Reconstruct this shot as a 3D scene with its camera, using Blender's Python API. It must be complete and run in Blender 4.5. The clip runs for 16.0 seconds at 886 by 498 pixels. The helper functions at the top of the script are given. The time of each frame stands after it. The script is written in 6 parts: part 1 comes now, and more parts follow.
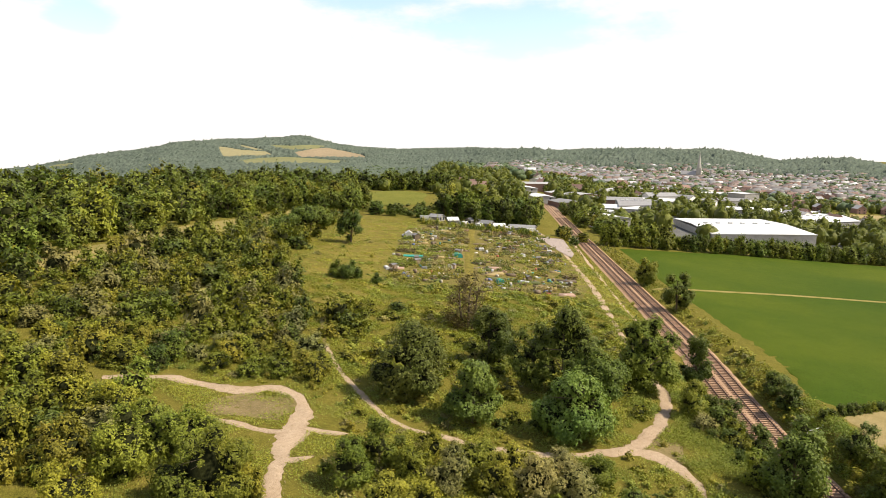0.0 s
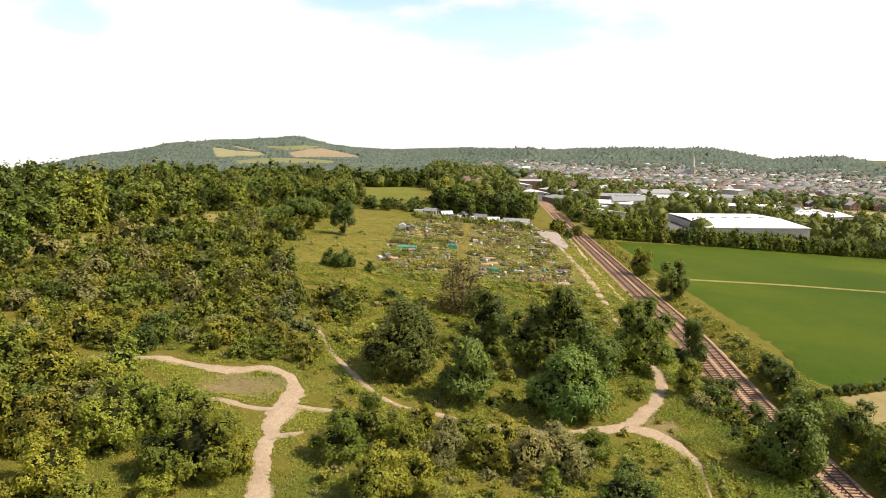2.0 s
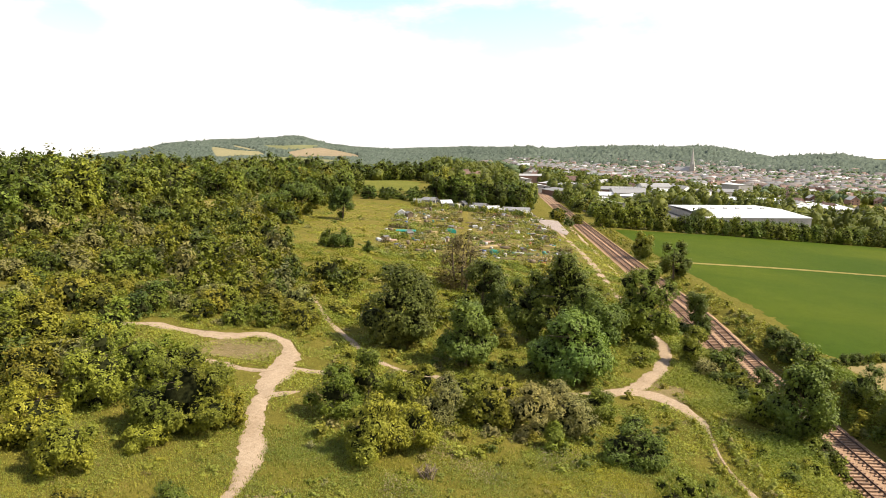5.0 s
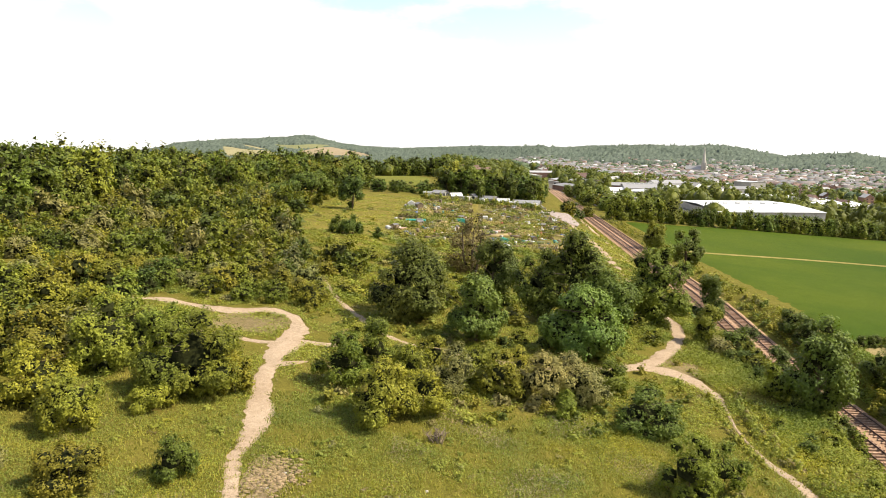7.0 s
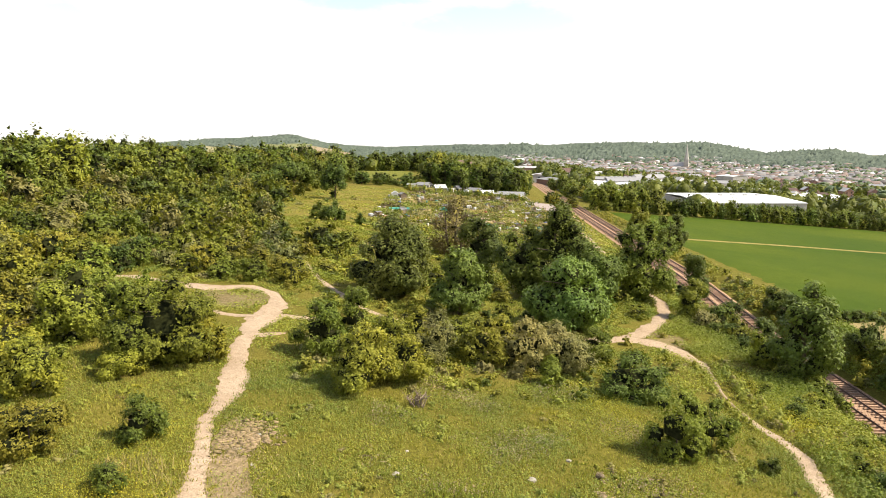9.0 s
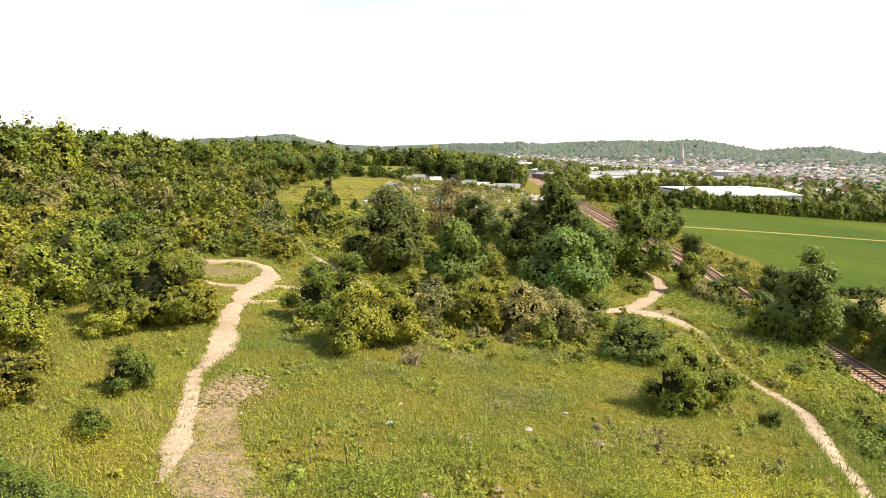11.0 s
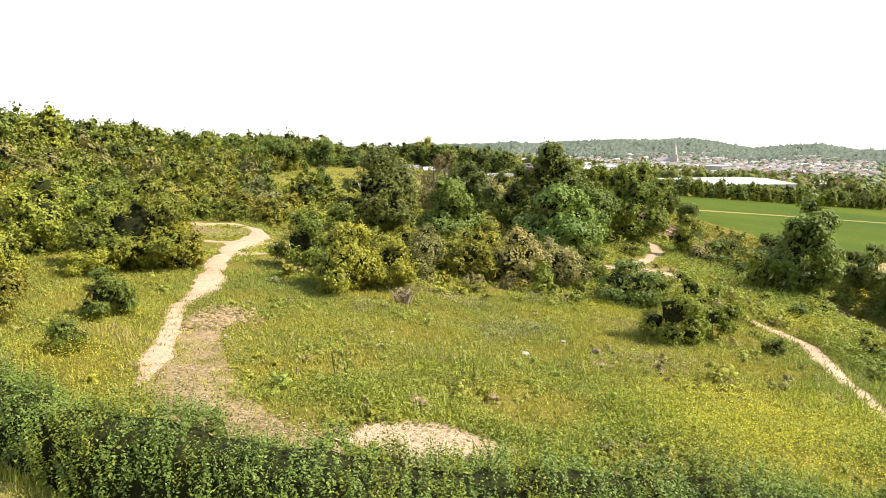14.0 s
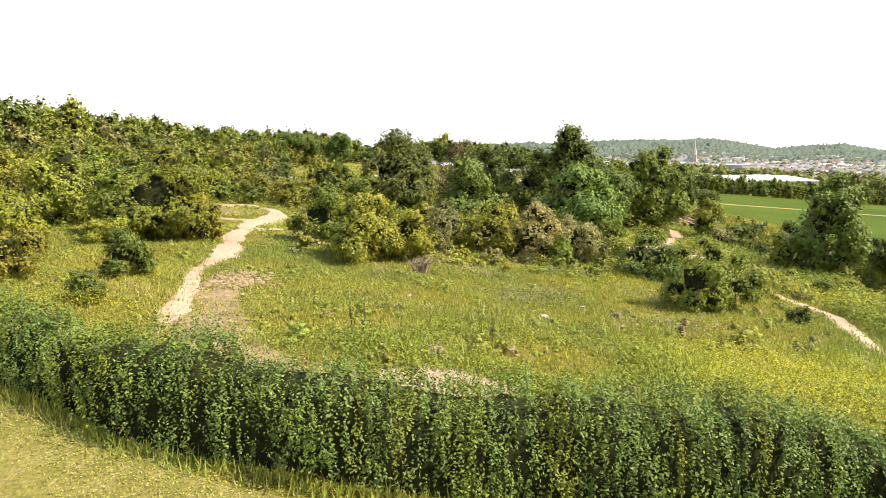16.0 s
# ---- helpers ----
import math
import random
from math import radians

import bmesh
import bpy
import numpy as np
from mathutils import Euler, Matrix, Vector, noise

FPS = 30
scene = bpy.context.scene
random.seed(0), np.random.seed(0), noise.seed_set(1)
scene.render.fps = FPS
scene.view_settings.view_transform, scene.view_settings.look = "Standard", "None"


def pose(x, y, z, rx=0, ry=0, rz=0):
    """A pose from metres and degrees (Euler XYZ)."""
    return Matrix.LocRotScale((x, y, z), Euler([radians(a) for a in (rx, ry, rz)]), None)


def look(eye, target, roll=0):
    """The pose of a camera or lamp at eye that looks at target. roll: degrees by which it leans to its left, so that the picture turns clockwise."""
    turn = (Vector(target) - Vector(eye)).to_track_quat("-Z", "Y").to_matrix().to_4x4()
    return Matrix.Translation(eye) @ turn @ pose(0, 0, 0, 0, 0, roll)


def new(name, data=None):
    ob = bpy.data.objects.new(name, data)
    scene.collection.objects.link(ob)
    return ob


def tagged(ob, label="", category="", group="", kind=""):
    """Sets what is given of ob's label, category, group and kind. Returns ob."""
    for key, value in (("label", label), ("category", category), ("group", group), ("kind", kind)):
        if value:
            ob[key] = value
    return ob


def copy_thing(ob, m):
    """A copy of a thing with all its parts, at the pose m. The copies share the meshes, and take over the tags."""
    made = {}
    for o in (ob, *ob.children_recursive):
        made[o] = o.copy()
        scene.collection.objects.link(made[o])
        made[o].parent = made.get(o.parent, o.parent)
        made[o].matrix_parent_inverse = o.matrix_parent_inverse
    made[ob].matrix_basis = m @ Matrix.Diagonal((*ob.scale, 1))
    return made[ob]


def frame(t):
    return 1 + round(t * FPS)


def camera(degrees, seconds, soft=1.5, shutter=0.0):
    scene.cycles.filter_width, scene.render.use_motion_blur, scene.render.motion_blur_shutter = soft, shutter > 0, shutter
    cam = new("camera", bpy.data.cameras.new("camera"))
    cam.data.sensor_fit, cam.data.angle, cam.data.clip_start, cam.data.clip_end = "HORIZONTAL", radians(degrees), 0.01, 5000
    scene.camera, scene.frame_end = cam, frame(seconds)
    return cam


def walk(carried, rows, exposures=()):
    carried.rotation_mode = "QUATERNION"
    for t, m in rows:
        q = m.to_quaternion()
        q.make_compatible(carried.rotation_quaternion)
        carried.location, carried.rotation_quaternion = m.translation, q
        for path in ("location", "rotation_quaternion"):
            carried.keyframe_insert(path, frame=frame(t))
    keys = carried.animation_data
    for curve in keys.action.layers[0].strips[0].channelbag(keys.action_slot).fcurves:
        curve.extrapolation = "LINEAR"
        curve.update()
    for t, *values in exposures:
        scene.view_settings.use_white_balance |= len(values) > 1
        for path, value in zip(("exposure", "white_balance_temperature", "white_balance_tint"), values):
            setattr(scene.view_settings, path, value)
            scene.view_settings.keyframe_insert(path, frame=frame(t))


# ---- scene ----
# ------------------------------------------------------------ camera
cam = camera(67.1, 16.0, soft=0.85)
PATH = [
    (0, -0.89, -3.77, 30.10, 81.27, 0.67, 0.00),
    (0.5, -0.84, -3.72, 29.44, 81.32, 0.60, 0.34),
    (1, -0.80, -3.61, 28.77, 81.35, 0.53, 0.13),
    (1.5, -0.75, -3.45, 28.11, 81.33, 0.47, -0.47),
    (2, -0.63, -3.29, 27.43, 81.33, 0.50, -0.45),
    (2.5, -0.52, -3.16, 26.79, 81.35, 0.49, -0.44),
    (3, -0.47, -3.03, 26.15, 81.36, 0.47, -0.45),
    (3.5, -0.47, -2.82, 25.42, 81.37, 0.40, -0.53),
    (4, -0.49, -2.56, 24.68, 81.35, 0.34, -0.74),
    (6.5, -0.59, -1.95, 21.15, 81.29, 0.35, 0.25),
    (7, -0.53, -1.83, 20.49, 81.30, 0.35, 0.37),
    (7.5, -0.46, -1.66, 19.83, 81.24, 0.28, 0.26),
    (8, -0.37, -1.27, 19.07, 81.26, 0.16, -0.62),
    (8.5, -0.27, -1.06, 18.38, 81.26, 0.11, -0.90),
    (9, -0.18, -0.95, 17.67, 81.24, 0.07, -0.91),
    (11.5, -0.05, -0.54, 14.13, 81.19, -0.17, -1.34),
    (12, -0.06, -0.46, 13.45, 81.15, -0.23, -1.45),
    (12.5, -0.01, -0.41, 12.74, 81.16, -0.34, -1.68),
    (13, 0.02, -0.30, 12.01, 81.20, -0.44, -1.82),
    (13.5, 0.04, -0.15, 11.28, 81.25, -0.50, -1.80),
    (14, 0.08, 0.01, 10.56, 81.32, -0.60, -1.71),
    (14.5, 0.09, 0.16, 9.83, 81.37, -0.70, -1.73),
    (15, 0.11, 0.28, 9.14, 81.41, -0.75, -1.64),
    (15.5, 0.08, 0.23, 8.69, 81.41, -0.77, -1.30),
    (16, 0.00, 0.00, 8.60, 81.42, -0.62, -0.24),
]
# Each row: seconds, place, then tilt, lean and heading in degrees.
walk(cam, [(t, pose(x, y, z, rx, 0, rz) @ pose(0, 0, 0, 0, 0, lean)) for t, x, y, z, rx, lean, rz in PATH],
     exposures=[(0.0, 0.68, 6900, 13), (4.0, 0.75, 6900, 13), (7.0, 0.93, 6800, 12), (9.0, 1.02, 6800, 12), (12.5, 1.26, 6650, 12), (16.0, 1.36, 6650, 13)])

# ------------------------------------------------------------ sky and sun
world = bpy.data.worlds.new("sky")
scene.world = world
world.use_nodes = True
wn, wl = world.node_tree.nodes, world.node_tree.links
wn.clear()
sky = wn.new("ShaderNodeTexSky")
sky.sky_type = "NISHITA"
sky.sun_disc = False
sky.sun_elevation = radians(48)
sky.sun_rotation = radians(97)
sky.air_density, sky.dust_density, sky.ozone_density = 1.0, 0.6, 1.0
wcoord = wn.new("ShaderNodeTexCoord")
wnoise = wn.new("ShaderNodeTexNoise")
wnoise.inputs["Scale"].default_value = 7.0
wnoise.inputs["Detail"].default_value = 7
wnoise.inputs["Roughness"].default_value = 0.6
wmap = wn.new("ShaderNodeMapping")
wmap.inputs["Scale"].default_value = (1.0, 1.0, 2.6)
wl.new(wcoord.outputs["Generated"], wmap.inputs["Vector"])
wl.new(wmap.outputs["Vector"], wnoise.inputs["Vector"])


def sky_gap(az, el, wide, high):
    """How far a direction lies from a gap in the cloud, 1 at its rim."""
    a, e = radians(az), radians(el)
    m = wn.new("ShaderNodeMapping")
    m.vector_type = "POINT"
    m.inputs["Location"].default_value = (-math.sin(a) * math.cos(e) / wide, -math.cos(a) * math.cos(e) / wide, -math.sin(e) / high)
    m.inputs["Scale"].default_value = (1 / wide, 1 / wide, 1 / high)
    d = wn.new("ShaderNodeVectorMath")
    d.operation = "LENGTH"
    wl.new(wcoord.outputs["Generated"], m.inputs["Vector"])
    wl.new(m.outputs["Vector"], d.inputs[0])
    return d.outputs["Value"]


def math_node(kind, a, b):
    m = wn.new("ShaderNodeMath")
    m.operation = kind
    for s, v in zip(m.inputs, (a, b)):
        if isinstance(v, (int, float)):
            s.default_value = v
        else:
            wl.new(v, s)
    return m.outputs["Value"]


rim = sky_gap(6.5, 9.6, 0.22, 0.045)
# The last three gaps, high out of view, are added to lessen skylight.
for gap in ((-4, 12.8, 0.16, 0.04), (-27.5, 8.8, 0.045, 0.03), (-35, 11.6, 0.13, 0.04), (30, 22, 0.3, 0.12), (-70, 30, 0.4, 0.15), (120, 35, 0.5, 0.2), (200, 25, 0.4, 0.15), (60, 68, 0.55, 0.2), (-60, 62, 0.5, 0.2), (160, 60, 0.5, 0.2)):
    rim = math_node("MINIMUM", rim, sky_gap(*gap))
# overhead, out of view, the broken cloud is opened to blue to cut sky fill and deepen shade
whigh = wn.new("ShaderNodeMapRange")
for key, value in (("From Min", 0.30), ("From Max", 0.62), ("To Min", 2.2), ("To Max", 0.55)):
    whigh.inputs[key].default_value = value
wsep = wn.new("ShaderNodeSeparateXYZ")
wl.new(wcoord.outputs["Generated"], wsep.inputs["Vector"])
wl.new(wsep.outputs["Z"], whigh.inputs["Value"])
rim = math_node("MINIMUM", rim, whigh.outputs["Result"])
ragged = math_node("ADD", rim, math_node("MULTIPLY", math_node("SUBTRACT", wnoise.outputs["Fac"], 0.5), 2.2))
wramp = wn.new("ShaderNodeMapRange")
wramp.interpolation_type = "SMOOTHSTEP"
wramp.inputs["From Min"].default_value = 0.45
wramp.inputs["From Max"].default_value = 1.2
wramp.inputs["To Min"].default_value = 0.06
wl.new(ragged, wramp.inputs["Value"])
wgain = wn.new("ShaderNodeMix")
wgain.data_type, wgain.blend_type = "RGBA", "MULTIPLY"
wgain.inputs["Factor"].default_value = 1.0
wgain.inputs["B"].default_value = (1.75, 1.75, 1.75, 1)
wl.new(sky.outputs["Color"], wgain.inputs["A"])
wmix = wn.new("ShaderNodeMix")
wmix.data_type = "RGBA"
wmix.inputs["B"].default_value = (7.5, 7.5, 7.45, 1)
wbg = wn.new("ShaderNodeBackground")
wbg.inputs["Strength"].default_value = 0.09
wout = wn.new("ShaderNodeOutputWorld")
wl.new(wramp.outputs["Result"], wmix.inputs["Factor"])
wl.new(wgain.outputs["Result"], wmix.inputs["A"])
wl.new(wmix.outputs["Result"], wbg.inputs["Color"])
wl.new(wbg.outputs["Background"], wout.inputs["Surface"])

sun_data = bpy.data.lights.new("sun", "SUN")
sun_data.energy = 5.0
sun_data.angle = radians(0.6)
sun_data.color = (1.0, 0.94, 0.80)
sun = new("sun", sun_data)
sun.matrix_world = look((90, -12, 100), (0, 0, 0))

# ------------------------------------------------------------ materials


def node_mat(name, rough=0.8, metal=0.0):
    m = bpy.data.materials.new(name)
    m.use_nodes = True
    n, l = m.node_tree.nodes, m.node_tree.links
    b = n["Principled BSDF"]
    b.inputs["Roughness"].default_value = rough
    b.inputs["Metallic"].default_value = metal
    b.inputs["Specular IOR Level"].default_value = 0.25
    return m, n, l, b


def ramp_node(n, stops):
    r = n.new("ShaderNodeValToRGB")
    e = r.color_ramp.elements
    while len(e) < len(stops):
        e.new(0.5)
    for k, (p, c) in zip(e, stops):
        k.position, k.color = p, (*c, 1)
    return r


def noise_node(n, l, scale, detail=4, vec=None, rough=0.55):
    t = n.new("ShaderNodeTexNoise")
    t.inputs["Scale"].default_value = scale
    t.inputs["Detail"].default_value = detail
    t.inputs["Roughness"].default_value = rough
    if vec is None:
        g = n.new("ShaderNodeNewGeometry")
        vec = g.outputs["Position"]
    l.new(vec, t.inputs["Vector"])
    return t


def mixer(n, l, kind, fac, a, b):
    m = n.new("ShaderNodeMix")
    m.data_type = "RGBA"
    m.blend_type = kind
    for key, v in (("Factor", fac), ("A", a), ("B", b)):
        if isinstance(v, (int, float)):
            m.inputs[key].default_value = v
        elif isinstance(v, tuple):
            m.inputs[key].default_value = (*v, 1)
        else:
            l.new(v, m.inputs[key])
    return m.outputs["Result"]


def bump(n, l, b, height, strength=0.4, distance=0.05):
    k = n.new("ShaderNodeBump")
    k.inputs["Strength"].default_value = strength
    k.inputs["Distance"].default_value = distance
    l.new(height, k.inputs["Height"])
    l.new(k.outputs["Normal"], b.inputs["Normal"])


def earth_mat(name, stops_big, stops_small, big=0.06, small=1.3, mix=0.5, rough=0.95, relief=0.5, fine=9.0):
    """Ground cover: two scales of colour and a fine relief."""
    m, n, l, b = node_mat(name, rough)
    t1, t2, t3 = noise_node(n, l, big, 6), noise_node(n, l, small, 6, rough=0.65), noise_node(n, l, fine, 3, rough=0.7)
    b.inputs["Specular IOR Level"].default_value = 0.04
    r1, r2 = ramp_node(n, stops_big), ramp_node(n, stops_small)
    l.new(t1.outputs["Fac"], r1.inputs["Fac"])
    l.new(t2.outputs["Fac"], r2.inputs["Fac"])
    c = mixer(n, l, "MIX", mix, r1.outputs["Color"], r2.outputs["Color"])
    g = ramp_node(n, [(0.34, (0.62, 0.62, 0.62)), (0.66, (1.32, 1.32, 1.32))])
    l.new(t3.outputs["Fac"], g.inputs["Fac"])
    c = mixer(n, l, "MULTIPLY", 0.8, c, g.outputs["Color"])
    l.new(c, b.inputs["Base Color"])
    bump(n, l, b, t3.outputs["Fac"], relief, 0.12)
    return m


def leaf_mat(name, dark, light, glow=0.2, spread=0.10, rough=0.48, grain=4.5, gap_shade=0.5, gloss=0.12):
    """Leaves: every leaf and every plant has its own shade; a little light passes through."""
    m, n, l, b = node_mat(name, rough)
    b.inputs["Specular IOR Level"].default_value = gloss
    geo, info = n.new("ShaderNodeNewGeometry"), n.new("ShaderNodeObjectInfo")
    mid = tuple(0.3 * u + 0.7 * v for u, v in zip(dark, light))
    r = ramp_node(n, [(0.0, tuple(0.84 * v for v in mid)), (0.6, mid), (1.0, tuple(1.04 * v for v in light))])
    l.new(geo.outputs["Random Per Island"], r.inputs["Fac"])
    h = n.new("ShaderNodeHueSaturation")
    mr = n.new("ShaderNodeMapRange")
    mr.inputs["To Min"].default_value, mr.inputs["To Max"].default_value = 0.505 - spread * 0.08, 0.505 + spread * 0.20
    l.new(info.outputs["Random"], mr.inputs["Value"])
    mv = n.new("ShaderNodeMapRange")
    mv.inputs["To Min"].default_value, mv.inputs["To Max"].default_value = 1 - 2.2 * spread, 1 + 2.0 * spread
    wob = n.new("ShaderNodeMath")
    wob.operation = "FRACT"
    mul = n.new("ShaderNodeMath")
    mul.operation = "MULTIPLY"
    mul.inputs[1].default_value = 7.31
    l.new(info.outputs["Random"], mul.inputs[0])
    l.new(mul.outputs["Value"], wob.inputs[0])
    l.new(wob.outputs["Value"], mv.inputs["Value"])
    l.new(mr.outputs["Result"], h.inputs["Hue"])
    l.new(mv.outputs["Result"], h.inputs["Value"])
    l.new(r.outputs["Color"], h.inputs["Color"])
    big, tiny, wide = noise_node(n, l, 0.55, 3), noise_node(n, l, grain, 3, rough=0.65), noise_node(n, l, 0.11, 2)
    c = h.outputs["Color"]
    # The fine noise puts shaded gaps and lit flecks between leaves into the colour.
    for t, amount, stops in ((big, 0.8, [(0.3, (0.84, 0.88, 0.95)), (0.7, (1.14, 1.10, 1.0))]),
                             (tiny, gap_shade, [(0.36, (0.42, 0.44, 0.5)), (0.64, (1.42, 1.42, 1.40))]),
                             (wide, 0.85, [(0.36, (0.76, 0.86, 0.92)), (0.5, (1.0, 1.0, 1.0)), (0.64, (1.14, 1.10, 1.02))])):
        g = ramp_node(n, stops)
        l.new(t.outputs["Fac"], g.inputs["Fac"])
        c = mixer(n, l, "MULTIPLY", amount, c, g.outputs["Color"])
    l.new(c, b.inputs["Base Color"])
    bump(n, l, b, tiny.outputs["Fac"], 0.7, 0.7 / grain)
    if glow:
        tr = n.new("ShaderNodeBsdfTranslucent")
        mx = n.new("ShaderNodeMixShader")
        mx.inputs["Fac"].default_value = glow
        l.new(mixer(n, l, "MULTIPLY", 1.0, c, (1.08, 1.15, 0.62)), tr.inputs["Color"])
        l.new(b.outputs["BSDF"], mx.inputs[1])
        l.new(tr.outputs["BSDF"], mx.inputs[2])
        l.new(mx.outputs["Shader"], n["Material Output"].inputs["Surface"])
    return m


def plain_mat(name, color, rough=0.7, metal=0.0, vary=0.25, scale=2.0, per_object=0.0):
    m, n, l, b = node_mat(name, rough, metal)
    t = noise_node(n, l, scale, 6)
    g = ramp_node(n, [(0.3, (1 - vary,) * 3), (0.7, (1 + vary,) * 3)])
    l.new(t.outputs["Fac"], g.inputs["Fac"])
    c = mixer(n, l, "MULTIPLY", 1.0, color, g.outputs["Color"])
    if per_object:
        info = n.new("ShaderNodeObjectInfo")
        r = ramp_node(n, [(0, (1 - per_object,) * 3), (1, (1 + per_object,) * 3)])
        l.new(info.outputs["Random"], r.inputs["Fac"])
        c = mixer(n, l, "MULTIPLY", 1.0, c, r.outputs["Color"])
    l.new(c, b.inputs["Base Color"])
    bump(n, l, b, t.outputs["Fac"], 0.25, 0.02)
    return m


def island_mat(name, stops, rough=0.8, constant=True):
    """For joined small pieces: each piece takes one of the colours."""
    m, n, l, b = node_mat(name, rough)
    geo = n.new("ShaderNodeNewGeometry")
    r = ramp_node(n, stops)
    r.color_ramp.interpolation = "CONSTANT" if constant else "LINEAR"
    l.new(geo.outputs["Random Per Island"], r.inputs["Fac"])
    l.new(r.outputs["Color"], b.inputs["Base Color"])
    return m


M_GROUND = earth_mat("meadow_ground", [(0.25, (0.082, 0.078, 0.0125)), (0.5, (0.125, 0.106, 0.020)), (0.75, (0.160, 0.120, 0.033))],
                     [(0.3, (0.068, 0.070, 0.010)), (0.55, (0.118, 0.103, 0.018)), (0.8, (0.175, 0.130, 0.042))], 0.06, 0.7, 0.6, 0.95, 0.9, 6.0)
M_LAWN = earth_mat("dry_lawn", [(0.3, (0.10, 0.098, 0.020)), (0.7, (0.17, 0.14, 0.045))],
                   [(0.3, (0.075, 0.082, 0.013)), (0.5, (0.14, 0.122, 0.030)), (0.75, (0.24, 0.185, 0.08))], 0.3, 2.2, 0.6)
M_PATH = earth_mat("chalk_path", [(0.3, (0.27, 0.197, 0.130)), (0.7, (0.36, 0.278, 0.192))],
                   [(0.25, (0.20, 0.135, 0.080)), (0.6, (0.325, 0.244, 0.166)), (0.85, (0.42, 0.338, 0.25))], 0.3, 2.4, 0.5, 0.95, 0.3, 14)
M_GRAVEL = earth_mat("worn_gravel", [(0.3, (0.13, 0.098, 0.035)), (0.7, (0.235, 0.165, 0.085))],
                     [(0.3, (0.096, 0.090, 0.030)), (0.55, (0.182, 0.140, 0.065)), (0.8, (0.265, 0.200, 0.120))], 0.5, 3.5, 0.6, 0.95, 0.4, 16)
M_CROP = earth_mat("green_crop", [(0.3, (0.028, 0.052, 0.003)), (0.5, (0.045, 0.066, 0.004)), (0.7, (0.078, 0.092, 0.006))],
                   [(0.3, (0.025, 0.052, 0.004)), (0.7, (0.052, 0.078, 0.008))], 0.02, 0.25, 0.4, 0.9, 0.25, 5)
M_STRAW = earth_mat("straw_field", [(0.3, (0.20, 0.155, 0.065)), (0.7, (0.28, 0.215, 0.10))],
                    [(0.3, (0.15, 0.125, 0.045)), (0.7, (0.29, 0.225, 0.115))], 0.02, 0.4, 0.4)
M_YELLOW = earth_mat("yellow_meadow", [(0.3, (0.10, 0.092, 0.016)), (0.7, (0.18, 0.14, 0.035))],
                     [(0.3, (0.062, 0.068, 0.011)), (0.55, (0.14, 0.112, 0.024)), (0.8, (0.21, 0.155, 0.05))], 0.06, 0.4, 0.6, 0.95, 0.9, 2.2)
M_BALLAST = earth_mat("rail_ballast", [(0.3, (0.29, 0.178, 0.108)), (0.7, (0.37, 0.238, 0.150))],
                      [(0.3, (0.23, 0.142, 0.086)), (0.7, (0.39, 0.265, 0.172))], 0.2, 3.0, 0.5, 0.95, 0.6, 12)
M_SOIL = earth_mat("allotment_soil", [(0.3, (0.085, 0.080, 0.018)), (0.7, (0.15, 0.118, 0.040))],
                   [(0.3, (0.065, 0.062, 0.015)), (0.55, (0.15, 0.12, 0.035)), (0.8, (0.24, 0.185, 0.085))], 0.05, 0.35, 0.6)
M_BARK = plain_mat("bark", (0.10, 0.075, 0.05), 0.9, 0, 0.4, 6)
M_TWIG = plain_mat("dry_twig", (0.19, 0.145, 0.10), 0.9, 0, 0.3, 6)
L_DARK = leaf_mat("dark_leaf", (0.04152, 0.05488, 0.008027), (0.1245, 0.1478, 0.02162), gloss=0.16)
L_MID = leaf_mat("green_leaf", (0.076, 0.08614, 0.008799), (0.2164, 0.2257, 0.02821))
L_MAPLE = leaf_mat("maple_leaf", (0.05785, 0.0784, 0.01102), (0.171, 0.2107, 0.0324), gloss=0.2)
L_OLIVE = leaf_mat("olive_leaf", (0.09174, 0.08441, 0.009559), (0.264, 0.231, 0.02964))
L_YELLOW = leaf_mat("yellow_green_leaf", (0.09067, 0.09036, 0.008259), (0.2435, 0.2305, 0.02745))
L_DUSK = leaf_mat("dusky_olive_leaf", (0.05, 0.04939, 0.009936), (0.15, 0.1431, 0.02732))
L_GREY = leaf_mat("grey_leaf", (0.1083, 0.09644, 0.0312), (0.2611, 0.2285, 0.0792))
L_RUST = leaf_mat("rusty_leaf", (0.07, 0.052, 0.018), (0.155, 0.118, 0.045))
L_HEDGE = leaf_mat("hedge_leaf", (0.04164, 0.06093, 0.01015), (0.1527, 0.2031, 0.03659), 0.20, 0.04, 0.36, gap_shade=0.2, gloss=0.16)
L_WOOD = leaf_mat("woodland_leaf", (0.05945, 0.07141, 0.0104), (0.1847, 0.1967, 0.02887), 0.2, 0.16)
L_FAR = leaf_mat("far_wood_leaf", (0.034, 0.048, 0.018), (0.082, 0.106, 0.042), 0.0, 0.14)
L_GRASS = leaf_mat("grass_blade", (0.1764, 0.1686, 0.02652), (0.3626, 0.3254, 0.0676), 0.3, 0.05, gap_shade=0.25)
L_STRAW = leaf_mat("dry_blade", (0.22, 0.18, 0.06), (0.42, 0.34, 0.15), 0.3, 0.05, gap_shade=0.25)
L_WEED = leaf_mat("weed_leaf", (0.1288, 0.1431, 0.02236), (0.2944, 0.3136, 0.05941), 0.3, 0.06, gap_shade=0.25)
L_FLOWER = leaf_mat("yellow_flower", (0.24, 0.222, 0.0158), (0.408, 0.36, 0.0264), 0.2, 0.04)
